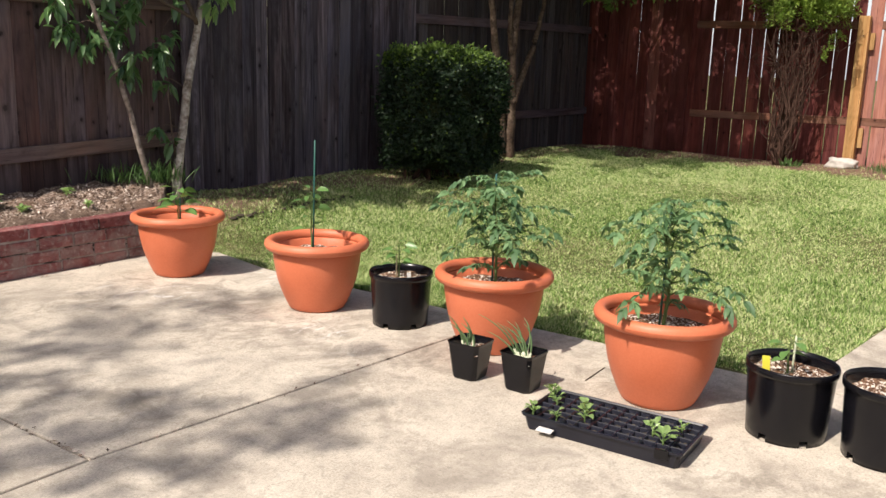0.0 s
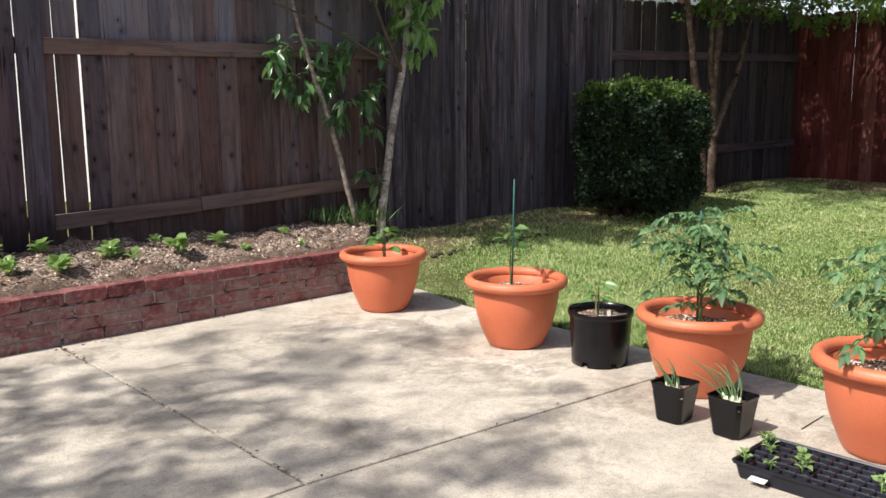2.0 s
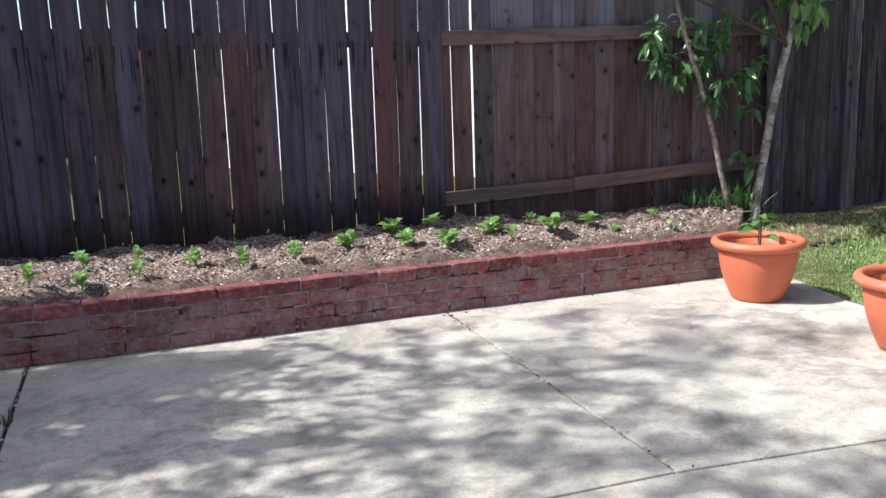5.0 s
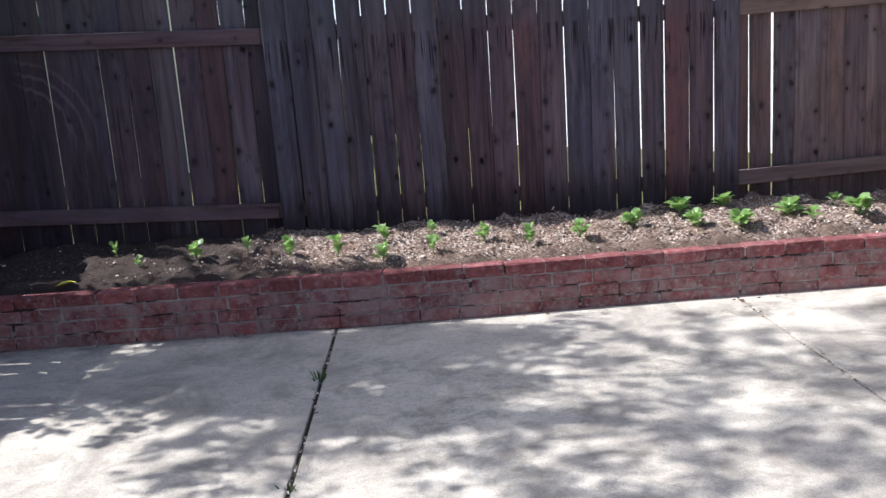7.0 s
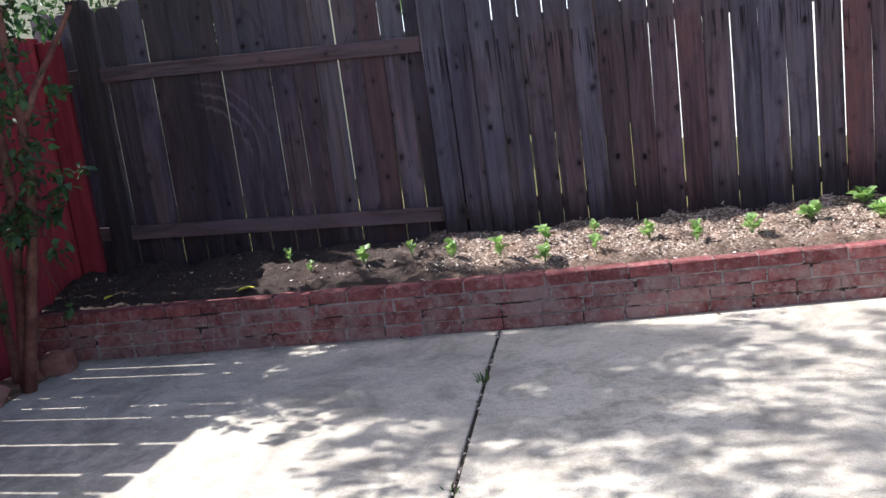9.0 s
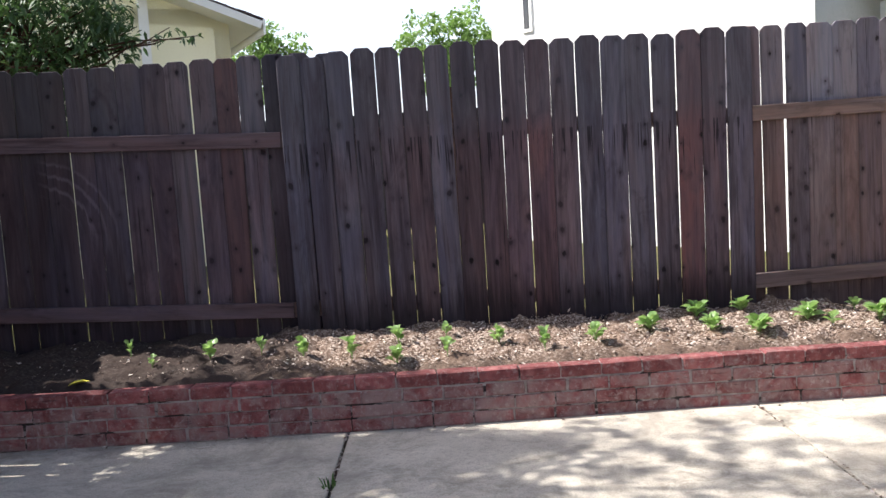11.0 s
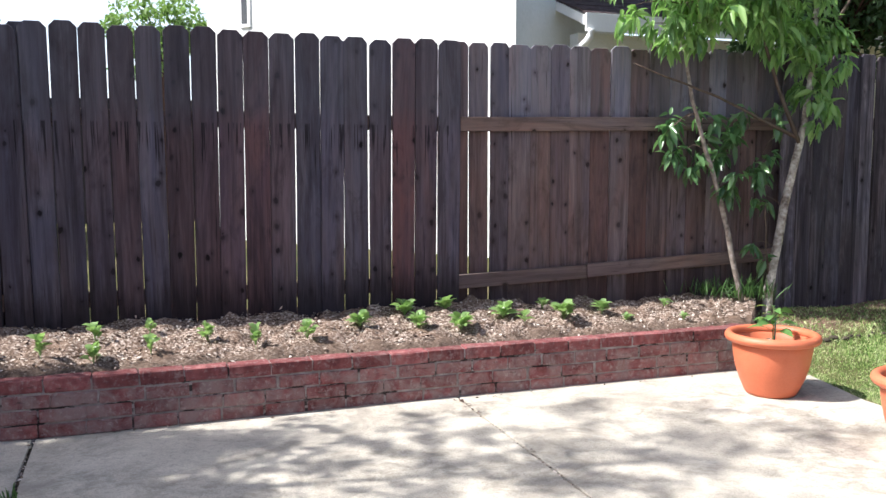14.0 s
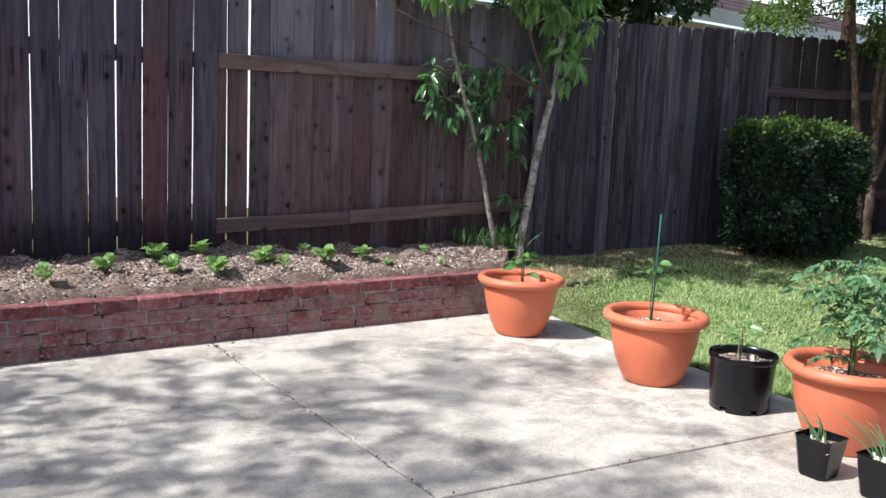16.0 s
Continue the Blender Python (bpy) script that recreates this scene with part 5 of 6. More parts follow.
def rosette(name, at, n, L, W, seed, label, category, group="", material=None, stem=0.02, upright=0.7):
    """A young plant: a stem and leaves that rise in a ring."""
    rs = np.random.RandomState(seed)
    t = thing(name, label, category, at, rs.uniform(0, 360), group)
    a = np.arange(n) * 2.4 + rs.uniform(0, 6)
    up = upright * rs.uniform(0.4, 1.5, n)
    D = unit(np.stack([np.cos(a), np.sin(a), up], 1))
    s = rs.uniform(0.6, 1.15, n)
    hgt = stem * rs.uniform(0.1, 1.2, n)
    B = np.stack([0 * a, 0 * a, hgt], 1)
    tip = B + D * (L * 0.45 * s)[:, None]
    tubes("stem", [(np.array([[0, 0, -0.01], [0.002, 0, stem * 0.6], [0, 0, stem * 1.2]]), np.array([0.0035, 0.003, 0.002]))], SEEDLING if material is None else STEM, t, "", 5)
    for k in range(n):
        tubes("leaf_stalk", [(curve_line([B[k], tip[k]], 3), np.linspace(0.0022, 0.0012, 3))], SEEDLING if material is None else STEM, t, "", 4)
    v, tr = leaf_body(tip, D * np.array([1, 1, 0.75]), np.array([[0, 0, 1.0]]) + rs.randn(n, 3) * 0.25, L * s, W * s, 0.18, 0.35)
    for k in range(n):
        hang(new("leaf", tri_mesh("leaf", v[8 * k:8 * k + 8], tr[:8], material or SEEDLING, True)), t)
    return t


BED = [(-3.41, 5.06), (-3.23, 4.87), (-2.93, 4.94), (-2.65, 4.98), (-2.40, 4.87), (-2.13, 4.82), (-1.88, 4.98), (-1.88, 4.74), (-1.61, 5.08), (-1.61, 4.76), (-1.32, 4.91), (-1.08, 4.80), (-0.80, 4.82),
       (-0.47, 4.96), (-0.16, 5.11), (-0.14, 4.89), (0.10, 5.11), (0.10, 4.83), (0.45, 5.03), (0.52, 4.87), (0.79, 4.88), (1.14, 5.04), (1.20, 4.84), (0.76, 5.12), (1.62, 5.06), (1.58, 4.78)]
SIZE = [0.7, 0.6, 1.05, 0.8, 1.0, 1.0, 1.0, 1.0, 0.7, 0.9, 1.0, 0.95, 1.0, 1.1, 1.2, 1.2, 1.1, 1.25, 1.25, 0.9, 1.4, 1.0, 0.7, 0.8, 0.7, 0.6]
for k, ((x, y), s) in enumerate(zip(BED, SIZE)):
    wide = k > 12      # the plants past the middle of the bed are broader
    rosette("bed_seedling", (x, y, float(soil_z(x, y))), (34 if wide else 24) if s > 0.9 else 14, (0.060 if wide else 0.058) * s, 0.037 * s, 200 + k,
            "bright green leafy seedling planted in the wood-chip bed" if s > 0.9 else "small pale green seedling in the wood-chip bed", "seedling", "bed seedlings", None, (0.034 if wide else 0.060) * s, 1.5 if wide else 2.2)
tray_top = 0.048
for k, (x, y, s) in enumerate([(0.998, 1.425, 1.0), (1.165, 1.435, 1.2), (1.12, 1.40, 0.9), (1.01, 1.345, 0.8), (1.06, 1.265, 1.25), (1.12, 1.285, 1.0), (1.075, 1.035, 1.2), (1.035, 0.985, 1.2), (1.165, 0.975, 0.8)]):
    rosette("tray_seedling", (x, y, tray_top), 10, 0.034 * s, 0.018 * s, 300 + k, "tiny light green seedling in the tray", "seedling", "tray seedlings", None, 0.026 * s, 1.3)


# ---- plants in the pots ----
def tomato(at, h, spread, n, seed, label):
    rs = np.random.RandomState(seed)
    t = thing("tomato_plant", label, "tomato plant", at)
    main = curve_line([(0, 0, -0.03), (0.012, -0.005, h * 0.35), (-0.008, 0.010, h * 0.7), (0.004, 0, h)], 12, 0.008, rs)
    tubes("stem", [(main, np.linspace(0.0075, 0.003, 12))], STEM, t, "", 7)
    for k in range(n):
        f = 0.25 + 0.75 * k / (n - 1)
        b = main[int(f * 11)]
        a = k * 2.4 + rs.uniform(-0.5, 0.5)
        ln = spread * (0.60 + 0.45 * math.sin(math.pi * min(f, 0.92) ** 1.3)) * rs.uniform(0.55, 1.2)
        d = np.array([math.cos(a), math.sin(a), rs.uniform(0.5, 1.3) * (1.15 - 0.35 * f)])
        s = np.linspace(0, 1, 9)[:, None]
        line = b + d * ln * s + np.array([0, 0, -0.62 * ln]) * s ** 2.2
        tubes("leaf_stalk", [(line, np.linspace(0.0034, 0.0012, 9))], STEM, t, "", 5)
        P, D, L, W = [], [], [], []
        for j in range(2, 9):
            tang = unit(line[j] - line[j - 1])
            side = unit(np.cross(tang, np.array([0, 0, 1.0])))
            size = (0.033 + ln * 0.100) * (0.75 + 0.35 * math.sin(j)) * rs.uniform(0.85, 1.2)
            for sg in ((-1, 1) if j < 8 else (0,)):
                dd = unit(tang * 0.55 + side * sg + rs.randn(3) * 0.18)
                P.append(line[j]), D.append(dd), L.append(size), W.append(size * 0.44)
                for q in (-1, 1):   # lobes of the leaflet
                    sd = np.cross(dd, np.array([0, 0, 1.0]))
                    P.append(line[j] + dd * size * 0.28), D.append(dd * 0.7 + sd * q * 0.9 + rs.randn(3) * 0.1), L.append(size * 0.56), W.append(size * 0.32)
        nn = len(P)
        v, tr = leaf_body(P, D, np.array([[0, 0, 1.0]]) + rs.randn(nn, 3) * 0.45, L, W, 0.16, 0.45)
        hang(new("compound_leaf", tri_mesh("compound_leaf", v, tr, TOMATO, True)), t)
    return t


tomato((*POT_AT[2], 0.270), 0.44, 0.245, 36, 41, "bushy green tomato plant tied to a stake")
tomato((POT_AT[3][0] - 0.02, POT_AT[3][1] - 0.01, 0.270), 0.46, 0.235, 31, 47, "green tomato plant with drooping cut leaves")


def pepper(at, h, n, L, seed, label, spread=1.0):
    rs = np.random.RandomState(seed)
    t = thing("pepper_plant", label, "pepper plant", at)
    main = curve_line([(0, 0, -0.03), (0.004, 0.003, h * 0.5), (0, 0, h)], 8, 0.004, rs)
    tubes("stem", [(main, np.linspace(0.005, 0.002, 8))], STEM, t, "", 6)
    for k in range(n):
        f = 0.40 + 0.60 * k / max(n - 1, 1)
        b = main[min(int(f * 8), 7)]
        a = k * 2.4 + rs.uniform(-0.3, 0.3)
        d = unit(np.array([math.cos(a) * spread, math.sin(a) * spread, rs.uniform(-0.05, 0.6)]))
        s = rs.uniform(0.7, 1.15)
        tip = b + d * L * 0.45 * s
        tubes("leaf_stalk", [(curve_line([b, tip], 4), np.linspace(0.002, 0.0012, 4))], STEM, t, "", 5)
        v, tr = leaf_body([tip], [d * np.array([1, 1, 0.35])], [np.array([0, 0, 1.0]) + rs.randn(3) * 0.45], [L * s], [L * 0.52 * s], 0.15, 0.28)
        hang(new("leaf", tri_mesh("leaf", v, tr, PEPPER, True)), t)
    return t


pepper((*POT_AT[0], 0.270), 0.20, 17, 0.090, 51, "young pepper plant with broad glossy leaves")
pepper((POT_AT[1][0] - 0.02, POT_AT[1][1] + 0.02, 0.270), 0.29, 13, 0.066, 52, "small pepper plant beside a tall stake", 0.6)
pepper((1.69, 2.53, 0.212), 0.15, 11, 0.060, 53, "small seedling in a black pot")
pepper((1.50, 0.745, 0.212), 0.115, 9, 0.056, 54, "pepper seedling with dark green leaves")


def stake(at, ln, tilt, material, label, r=0.0045):
    bm = lathe([(0, 0), (r, 0), (r, ln), (0, ln + r)], 8)
    ob = part("plant_stake", bm, material, None, "", True)
    ob.matrix_basis = pose(*at, tilt[0], tilt[1], 0)
    return tagged(ob, label, "plant stake", "plant stakes")


stake((POT_AT[1][0] - 0.015, POT_AT[1][1] + 0.015, 0.20), 0.615, (0.5, 0.8), STAKE, "tall thin green garden stake in the pot soil")
stake((POT_AT[2][0] + 0.01, POT_AT[2][1] + 0.015, 0.20), 0.545, (-0.5, 0.5), STAKE, "green garden stake among the tomato leaves")
stake((POT_AT[3][0] + 0.01, POT_AT[3][1] + 0.02, 0.20), 0.50, (1, 1), STAKE, "green garden stake behind the tomato stem")
stake((POT_AT[0][0] + 0.012, POT_AT[0][1], 0.20), 0.22, (0, 1), STAKE, "short dark stake beside the young pepper")
stake((1.52, 0.735, 0.15), 0.185, (0, 3), TAG_PALE, "thin white stake beside the seedling", 0.0035)
stake((1.685, 2.54, 0.15), 0.17, (2, -3), BAMBOO, "short pale stick beside the seedling", 0.003)


bm = lathe([(0, 0), (0.0022, 0), (0.0016, 0.19), (0, 0.192)], 6)
tagged(part("stick", bm, TWIG), "thin dry stick lying on the concrete", "stick").matrix_basis = pose(1.523, 1.482, 0.004, 0, 90, 1.5)


def plant_tag(at, turn, material, label, h=0.09, w=0.017):
    bm = box(-w / 2, w / 2, -0.0007, 0.0007, 0, h)
    ob = part("plant_tag", bm, material)
    ob.matrix_basis = pose(*at, -12, 4, turn)
    return tagged(ob, label, "plant tag", "plant tags")


plant_tag((1.675, 2.455, 0.19), 125, TAG, "white plastic plant tag stuck in potting mix", 0.065)
plant_tag((1.44, 0.795, 0.18), 100, TAG_YELLOW, "yellow plastic plant tag stuck in potting mix", 0.105, 0.024)
plant_tag((POT_AT[2][0] + 0.01, POT_AT[2][1] - 0.09, 0.248), 70, TAG, "white plastic plant tag below the tomato", 0.055)
plant_tag((POT_AT[1][0] + 0.07, POT_AT[1][1] - 0.06, 0.248), 60, TAG_YELLOW, "yellowish plant tag in potting mix", 0.05)
plant_tag((POT_AT[0][0] + 0.06, POT_AT[0][1] - 0.10, 0.248), 60, TAG_YELLOW, "yellow plant tag below the pepper", 0.05, 0.025)


def fallen_leaf(at, turn, L, label):
    v, tr = leaf_body([(0, 0, 0)], [(1, 0, 0.1)], [(0, 0, 1)], [L], [L * 0.5], 0.2, 0.0)
    ob = new("fallen_leaf", tri_mesh("fallen_leaf", v, tr, TAG_YELLOW, True))
    ob.matrix_basis = pose(*at, 0, 0, turn)
    return tagged(ob, label, "leaf", "fallen leaves")


fallen_leaf((-3.62, 4.68, float(soil_z(-3.62, 4.68)) + 0.012), 20, 0.11, "yellow fallen leaf on the dark bed soil")
fallen_leaf((-4.45, 4.72, float(soil_z(-4.45, 4.72)) + 0.012), 70, 0.08, "yellow fallen leaf near the red fence")


# ---- peach tree ----
def peach_tree():
    t = thing("peach_tree", "young peach tree with long drooping green leaves, against the fence", "tree")
    rs = np.random.RandomState(61)

    def o(pts, n=14, w=0.012):
        return curve_line(pts, n, w, rs)
    limbs = [
        (o([(2.46, 5.08, 0.15), (2.475, 5.08, 0.45), (2.545, 5.08, 0.79), (2.64, 5.06, 1.29), (2.69, 5.05, 1.53), (2.74, 5.03, 2.0), (2.72, 5.0, 2.7), (2.8, 4.95, 3.4)], 22), np.linspace(0.038, 0.012, 22)),
        (o([(2.30, 5.10, 0.2), (2.13, 5.10, 0.82), (2.0, 5.09, 1.17), (1.85, 5.08, 1.57), (1.75, 5.05, 1.78), (1.62, 5.0, 2.3), (1.6, 4.95, 2.9)], 18), np.linspace(0.020, 0.007, 18)),
        (o([(2.69, 5.05, 1.42), (2.40, 5.06, 1.53), (2.0, 5.03, 1.70), (1.6, 5.0, 1.80), (1.30, 4.98, 1.89)], 14), np.linspace(0.014, 0.004, 14)),
        (o([(2.66, 5.05, 1.40), (2.48, 5.02, 1.70), (2.29, 5.0, 2.06), (2.1, 4.95, 2.6), (2.0, 4.9, 3.2)], 14), np.linspace(0.016, 0.005, 14)),
        (o([(2.73, 5.03, 1.9), (3.0, 5.0, 2.4), (3.3, 4.95, 3.0)], 10), np.linspace(0.014, 0.004, 10)),
        (o([(2.46, 5.08, 0.5), (2.38, 5.02, 0.75), (2.36, 5.0, 1.0)], 7), np.linspace(0.007, 0.003, 7)),
    ]
    clumps = []
    # leaves along the lower side shoots
    for x, z, s in ((1.70, 1.50, .14), (1.80, 1.36, .13), (1.90, 1.24, .12), (2.02, 1.38, .16), (2.12, 1.18, .16), (2.22, 1.40, .15), (2.30, 1.15, .15), (2.40, 1.30, .14), 
                    (2.40, 1.05, .09), (1.95, 1.58, .12), (2.30, 1.58, .12), (2.46, 1.52, .12), (1.62, 1.46, .07), (2.38, 0.58, .08), (2.36, 0.72, .07)):
        clumps.append(((x, 5.13 + 0.03 * rs.randn(), z), (s * 1.28, s * 0.7, s * 1.3)))
    # dense upright sprays round the leader
    for x, z, s in ((2.72, 1.62, .15), (2.80, 1.78, .16), (2.70, 1.90, .17), (2.86, 1.98, .16), (2.62, 2.05, .18), (2.80, 2.2, .2), (2.86, 2.1, .12)):
        clumps.append(((x, 5.0 + 0.1 * rs.randn() * 0.6, z), (s, s, s * 1.3)))
    for k in range(96):
        x, z = rs.uniform(1.40, 3.3), 2.12 + 1.8 * rs.rand() ** 1.5
        z += 0.12 * max(0, abs(x - 2.0) - 0.7) * (-1 if x < 2 else 1)
        s = rs.uniform(0.14, 0.27)
        if x > 2.70 and z < 2.60 or x > 3.0 and z < 2.95:
            continue
        clumps.append(((x, rs.uniform(4.55, 5.4) if z > 2.3 else rs.uniform(4.75, 5.15), z), (s, s, s)))
    for k in range(26):      # the sunny side of the crown, over the fence
        s = rs.uniform(0.11, 0.20)
        clumps.append(((rs.uniform(1.25, 2.2), rs.uniform(4.7, 5.1), rs.uniform(2.08, 2.65)), (s, s, s)))
    for c, h in clumps:
        best = min((float(np.linalg.norm(np.asarray(c) - p)), tuple(p)) for ln, _ in limbs[:5] for p in ln)
        p = np.array(best[1])
        limbs.append((o([p, (p + np.asarray(c)) / 2 + np.array([0, 0, 0.04]), c], 6, 0.01), np.linspace(0.005, 0.0018, 6)))
    tubes("trunk", limbs[:1], BARK_PALE, t, "grey peeling trunk", 10)
    tubes("limb", limbs[1:2], BARK, t, "slender leaning second stem", 8)
    for l in limbs[2:6]:
        tubes("branch", [l], TWIG, t, "", 6)
    tubes("twig_tangle", limbs[6:], TWIG, t, "", 4)["kind"] = "stuff"
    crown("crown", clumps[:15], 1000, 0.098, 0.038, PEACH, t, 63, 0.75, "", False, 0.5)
    # leader sprays and upper crown take the copy with sunlight in its colour
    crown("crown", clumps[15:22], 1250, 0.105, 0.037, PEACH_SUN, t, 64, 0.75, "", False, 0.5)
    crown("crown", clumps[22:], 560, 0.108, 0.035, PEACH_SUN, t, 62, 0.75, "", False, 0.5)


peach_tree()


# ---- clipped hedge bush ----
def hedge():
    t = thing("hedge_bush", "dense clipped dark green boxy bush with lighter top", "bush")
    rs = np.random.RandomState(71)
    x0, x1, y0, y1, z0, z1 = 4.56, 5.72, 4.32, 5.12, 0.20, 1.33
    n = 50000
    f = rs.choice(5, n, p=[0.32, 0.30, 0.13, 0.13, 0.12])
    u, v_, = rs.rand(n), rs.rand(n)
    P = np.empty((n, 3))
    X, Y, Z = x0 + (x1 - x0) * u, y0 + (y1 - y0) * v_, z0 + (z1 - z0) * v_
    P[:] = np.stack([X, y0 + 0 * X, Z], 1)
    P[f == 1] = np.stack([X, Y, z1 + 0 * X], 1)[f == 1]
    P[f == 2] = np.stack([x0 + 0 * X, y0 + (y1 - y0) * u, Z], 1)[f == 2]
    P[f == 3] = np.stack([x1 + 0 * X, y0 + (y1 - y0) * u, Z], 1)[f == 3]
    P[f == 4] = np.stack([X, y0 + (y1 - y0) * rs.rand(n), Z], 1)[f == 4]
    c = np.array([(x0 + x1) / 2, (y0 + y1) / 2, (z0 + z1) / 2])
    q = (P - c) / np.array([(x1 - x0) / 2, (y1 - y0) / 2, (z1 - z0) / 2])
    rad = (np.abs(q) ** 3.6).sum(1) ** (1 / 3.6)
    q = q / np.maximum(rad, 1)[:, None]
    out = unit(q)
    lump = np.array([noise.noise(Vector(p) * 2.6) for p in P]) * 0.13 + np.array([noise.noise(Vector(p) * 8) for p in P]) * 0.075
    P = c + q * np.array([(x1 - x0) / 2, (y1 - y0) / 2, (z1 - z0) / 2]) + out * (lump + rs.randn(n) * 0.034 - 0.03)[:, None]
    D = unit(out * 0.7 + rs.randn(n, 3) * 0.6 + np.array([0, 0, 0.25]))
    U = unit(out + rs.randn(n, 3) * 0.5)
    s = rs.uniform(0.6, 1.3, n)
    # young picks leaves near the top; their lighter colour paints in the sunlight
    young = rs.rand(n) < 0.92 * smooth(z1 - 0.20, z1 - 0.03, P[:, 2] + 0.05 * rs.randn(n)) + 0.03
    for name, pick, mat in (("foliage", ~young, HEDGE), ("sunlit_top", young, HEDGE_SUN)):
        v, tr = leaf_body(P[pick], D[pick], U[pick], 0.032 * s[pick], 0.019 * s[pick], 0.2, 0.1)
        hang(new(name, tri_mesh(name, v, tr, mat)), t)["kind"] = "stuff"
    limbs = []
    for k in range(26):
        a = c + np.array([rs.uniform(-0.5, 0.5), rs.uniform(-0.15, 0.15), 0])
        a[2] = 0.1
        b = c + np.array([rs.uniform(-0.42, 0.42), rs.uniform(-0.25, 0.25), rs.uniform(0.05, 0.38)])
        limbs.append((curve_line([a, (a + b) / 2 + rs.randn(3) * 0.08, b], 7), np.linspace(0.018, 0.005, 7)))
    for limb in limbs:
        tubes("stem", [limb], TWIG_DARK, t, "", 5)
    # solid dark core, added to imitate the shade between the leaves
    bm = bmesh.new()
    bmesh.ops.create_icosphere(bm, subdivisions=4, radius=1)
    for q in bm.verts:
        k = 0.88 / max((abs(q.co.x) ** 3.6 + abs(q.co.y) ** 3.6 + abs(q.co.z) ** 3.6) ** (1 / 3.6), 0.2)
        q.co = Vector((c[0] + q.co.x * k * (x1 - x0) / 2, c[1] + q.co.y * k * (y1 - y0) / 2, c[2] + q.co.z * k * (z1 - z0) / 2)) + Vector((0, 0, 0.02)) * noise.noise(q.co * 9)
    part("dark_core", bm, simple("dark hedge core", [(0.012, 0.016, 0.006), (0.03, 0.035, 0.014)], 30, 0.95, 0.05, 0.9, 60, 0.02), t, "solid dark core in place of the hedge's shaded inside")


hedge()


# ---- crape myrtles ----
def myrtle(name_label, stems, clumps, per, seed, bark, L=0.055, W=0.030, leaf=None):
    t = thing("crape_myrtle", name_label, "tree")
    rs = np.random.RandomState(seed)
    for k, (pts, r0, r1) in enumerate(stems):
        n = 5 * len(pts)
        tubes("trunk" if k == 0 else "stem", [(curve_line(pts, n, 0.008, rs), np.linspace(r0, r1, n))], bark, t, "", 9)
    tops = [p for pts, _, _ in stems for p in curve_line(pts, 40) if p[2] > 0.9]
    twigs = []
    for c, h in clumps:
        p = min(tops, key=lambda q: float(np.linalg.norm(q - np.asarray(c))))
        twigs.append((curve_line([p, (p + np.asarray(c)) / 2 + rs.randn(3) * 0.06, c], 7, 0.02, rs), np.linspace(0.006, 0.0015, 7)))
    tubes("twig_tangle", twigs, TWIG, t, "", 4)["kind"] = "stuff"
    crown("crown", clumps, per, L, W, leaf or MYRTLE, t, seed + 1, 0.15)
    return t


rs = np.random.RandomState(81)
cl = [((rs.uniform(5.6, 9.3), rs.uniform(3.2, 6.2), 2.2 + 2.9 * rs.rand() ** 1.2), (k, k, k * 0.8)) for k in rs.uniform(0.24, 0.46, 300)]
cl += [((rs.uniform(6.3, 9.2), rs.uniform(4.4, 5.25), rs.uniform(2.0, 2.5)), (k, k, k * 0.6)) for k in rs.uniform(0.16, 0.28, 34)]
cl += [((rs.uniform(4.3, 5.8), rs.uniform(3.5, 5.5), rs.uniform(2.6, 4.6)), (k, k, k * 0.7)) for k in rs.uniform(0.22, 0.40, 75)]
cl += [((6.1, 4.9, 1.98), (.14, .12, .10)), ((6.9, 4.8, 2.0), (.16, .12, .1)), ((7.7, 4.85, 2.02), (.2, .15, .1)), ((8.3, 4.9, 2.1), (.2, .15, .12))]
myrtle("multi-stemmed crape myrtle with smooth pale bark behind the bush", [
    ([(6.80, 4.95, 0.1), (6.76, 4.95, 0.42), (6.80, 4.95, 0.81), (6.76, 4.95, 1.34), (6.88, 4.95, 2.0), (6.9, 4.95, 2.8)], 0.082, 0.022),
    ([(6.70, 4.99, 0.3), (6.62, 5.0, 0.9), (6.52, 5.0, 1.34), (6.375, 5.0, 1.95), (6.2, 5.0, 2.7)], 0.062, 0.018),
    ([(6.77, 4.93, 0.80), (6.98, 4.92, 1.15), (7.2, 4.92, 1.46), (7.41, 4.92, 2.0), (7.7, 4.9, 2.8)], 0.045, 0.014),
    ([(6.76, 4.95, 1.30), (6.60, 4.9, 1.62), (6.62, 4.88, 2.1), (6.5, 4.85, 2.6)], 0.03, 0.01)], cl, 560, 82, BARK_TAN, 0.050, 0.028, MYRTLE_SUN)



def sunny_bed(x, y, z):
    """True where a twig throws no shade on the open part of the bed."""
    across, along = y - 0.09 * (z - 0.3), x + 0.85 * (z - 0.3)
    return not (across > 4.25 and along > -2.8 + 0.3 * math.sin(6 * z + 2 * y)) or (across < 4.56 and along < -1.75)


rs = np.random.RandomState(91)
cl = []
while len(cl) < 175:
    z = 2.35 + 3.9 * rs.rand()
    y = rs.uniform(2.5, 5.6)
    x = -4.45 + rs.randn() * 0.38
    far = x + 0.85 * z
    thin = 0.25 if y < 3.2 and far < -0.9 else (0.55 if far > -1.2 else 1.0)
    if far < -2.5 and y < 3.75 or rs.rand() > thin or not sunny_bed(x, y, z):
        continue
    cl.append(((x, y, z), tuple(np.array([1, 1, 0.7]) * rs.uniform(0.14, 0.36))))
cl += [((rs.uniform(-4.85, -4.1), rs.uniform(4.05, 5.25), rs.uniform(2.15, 4.4)), tuple(np.array([1, 1, 0.7]) * rs.uniform(0.18, 0.34))) for _ in range(75)]
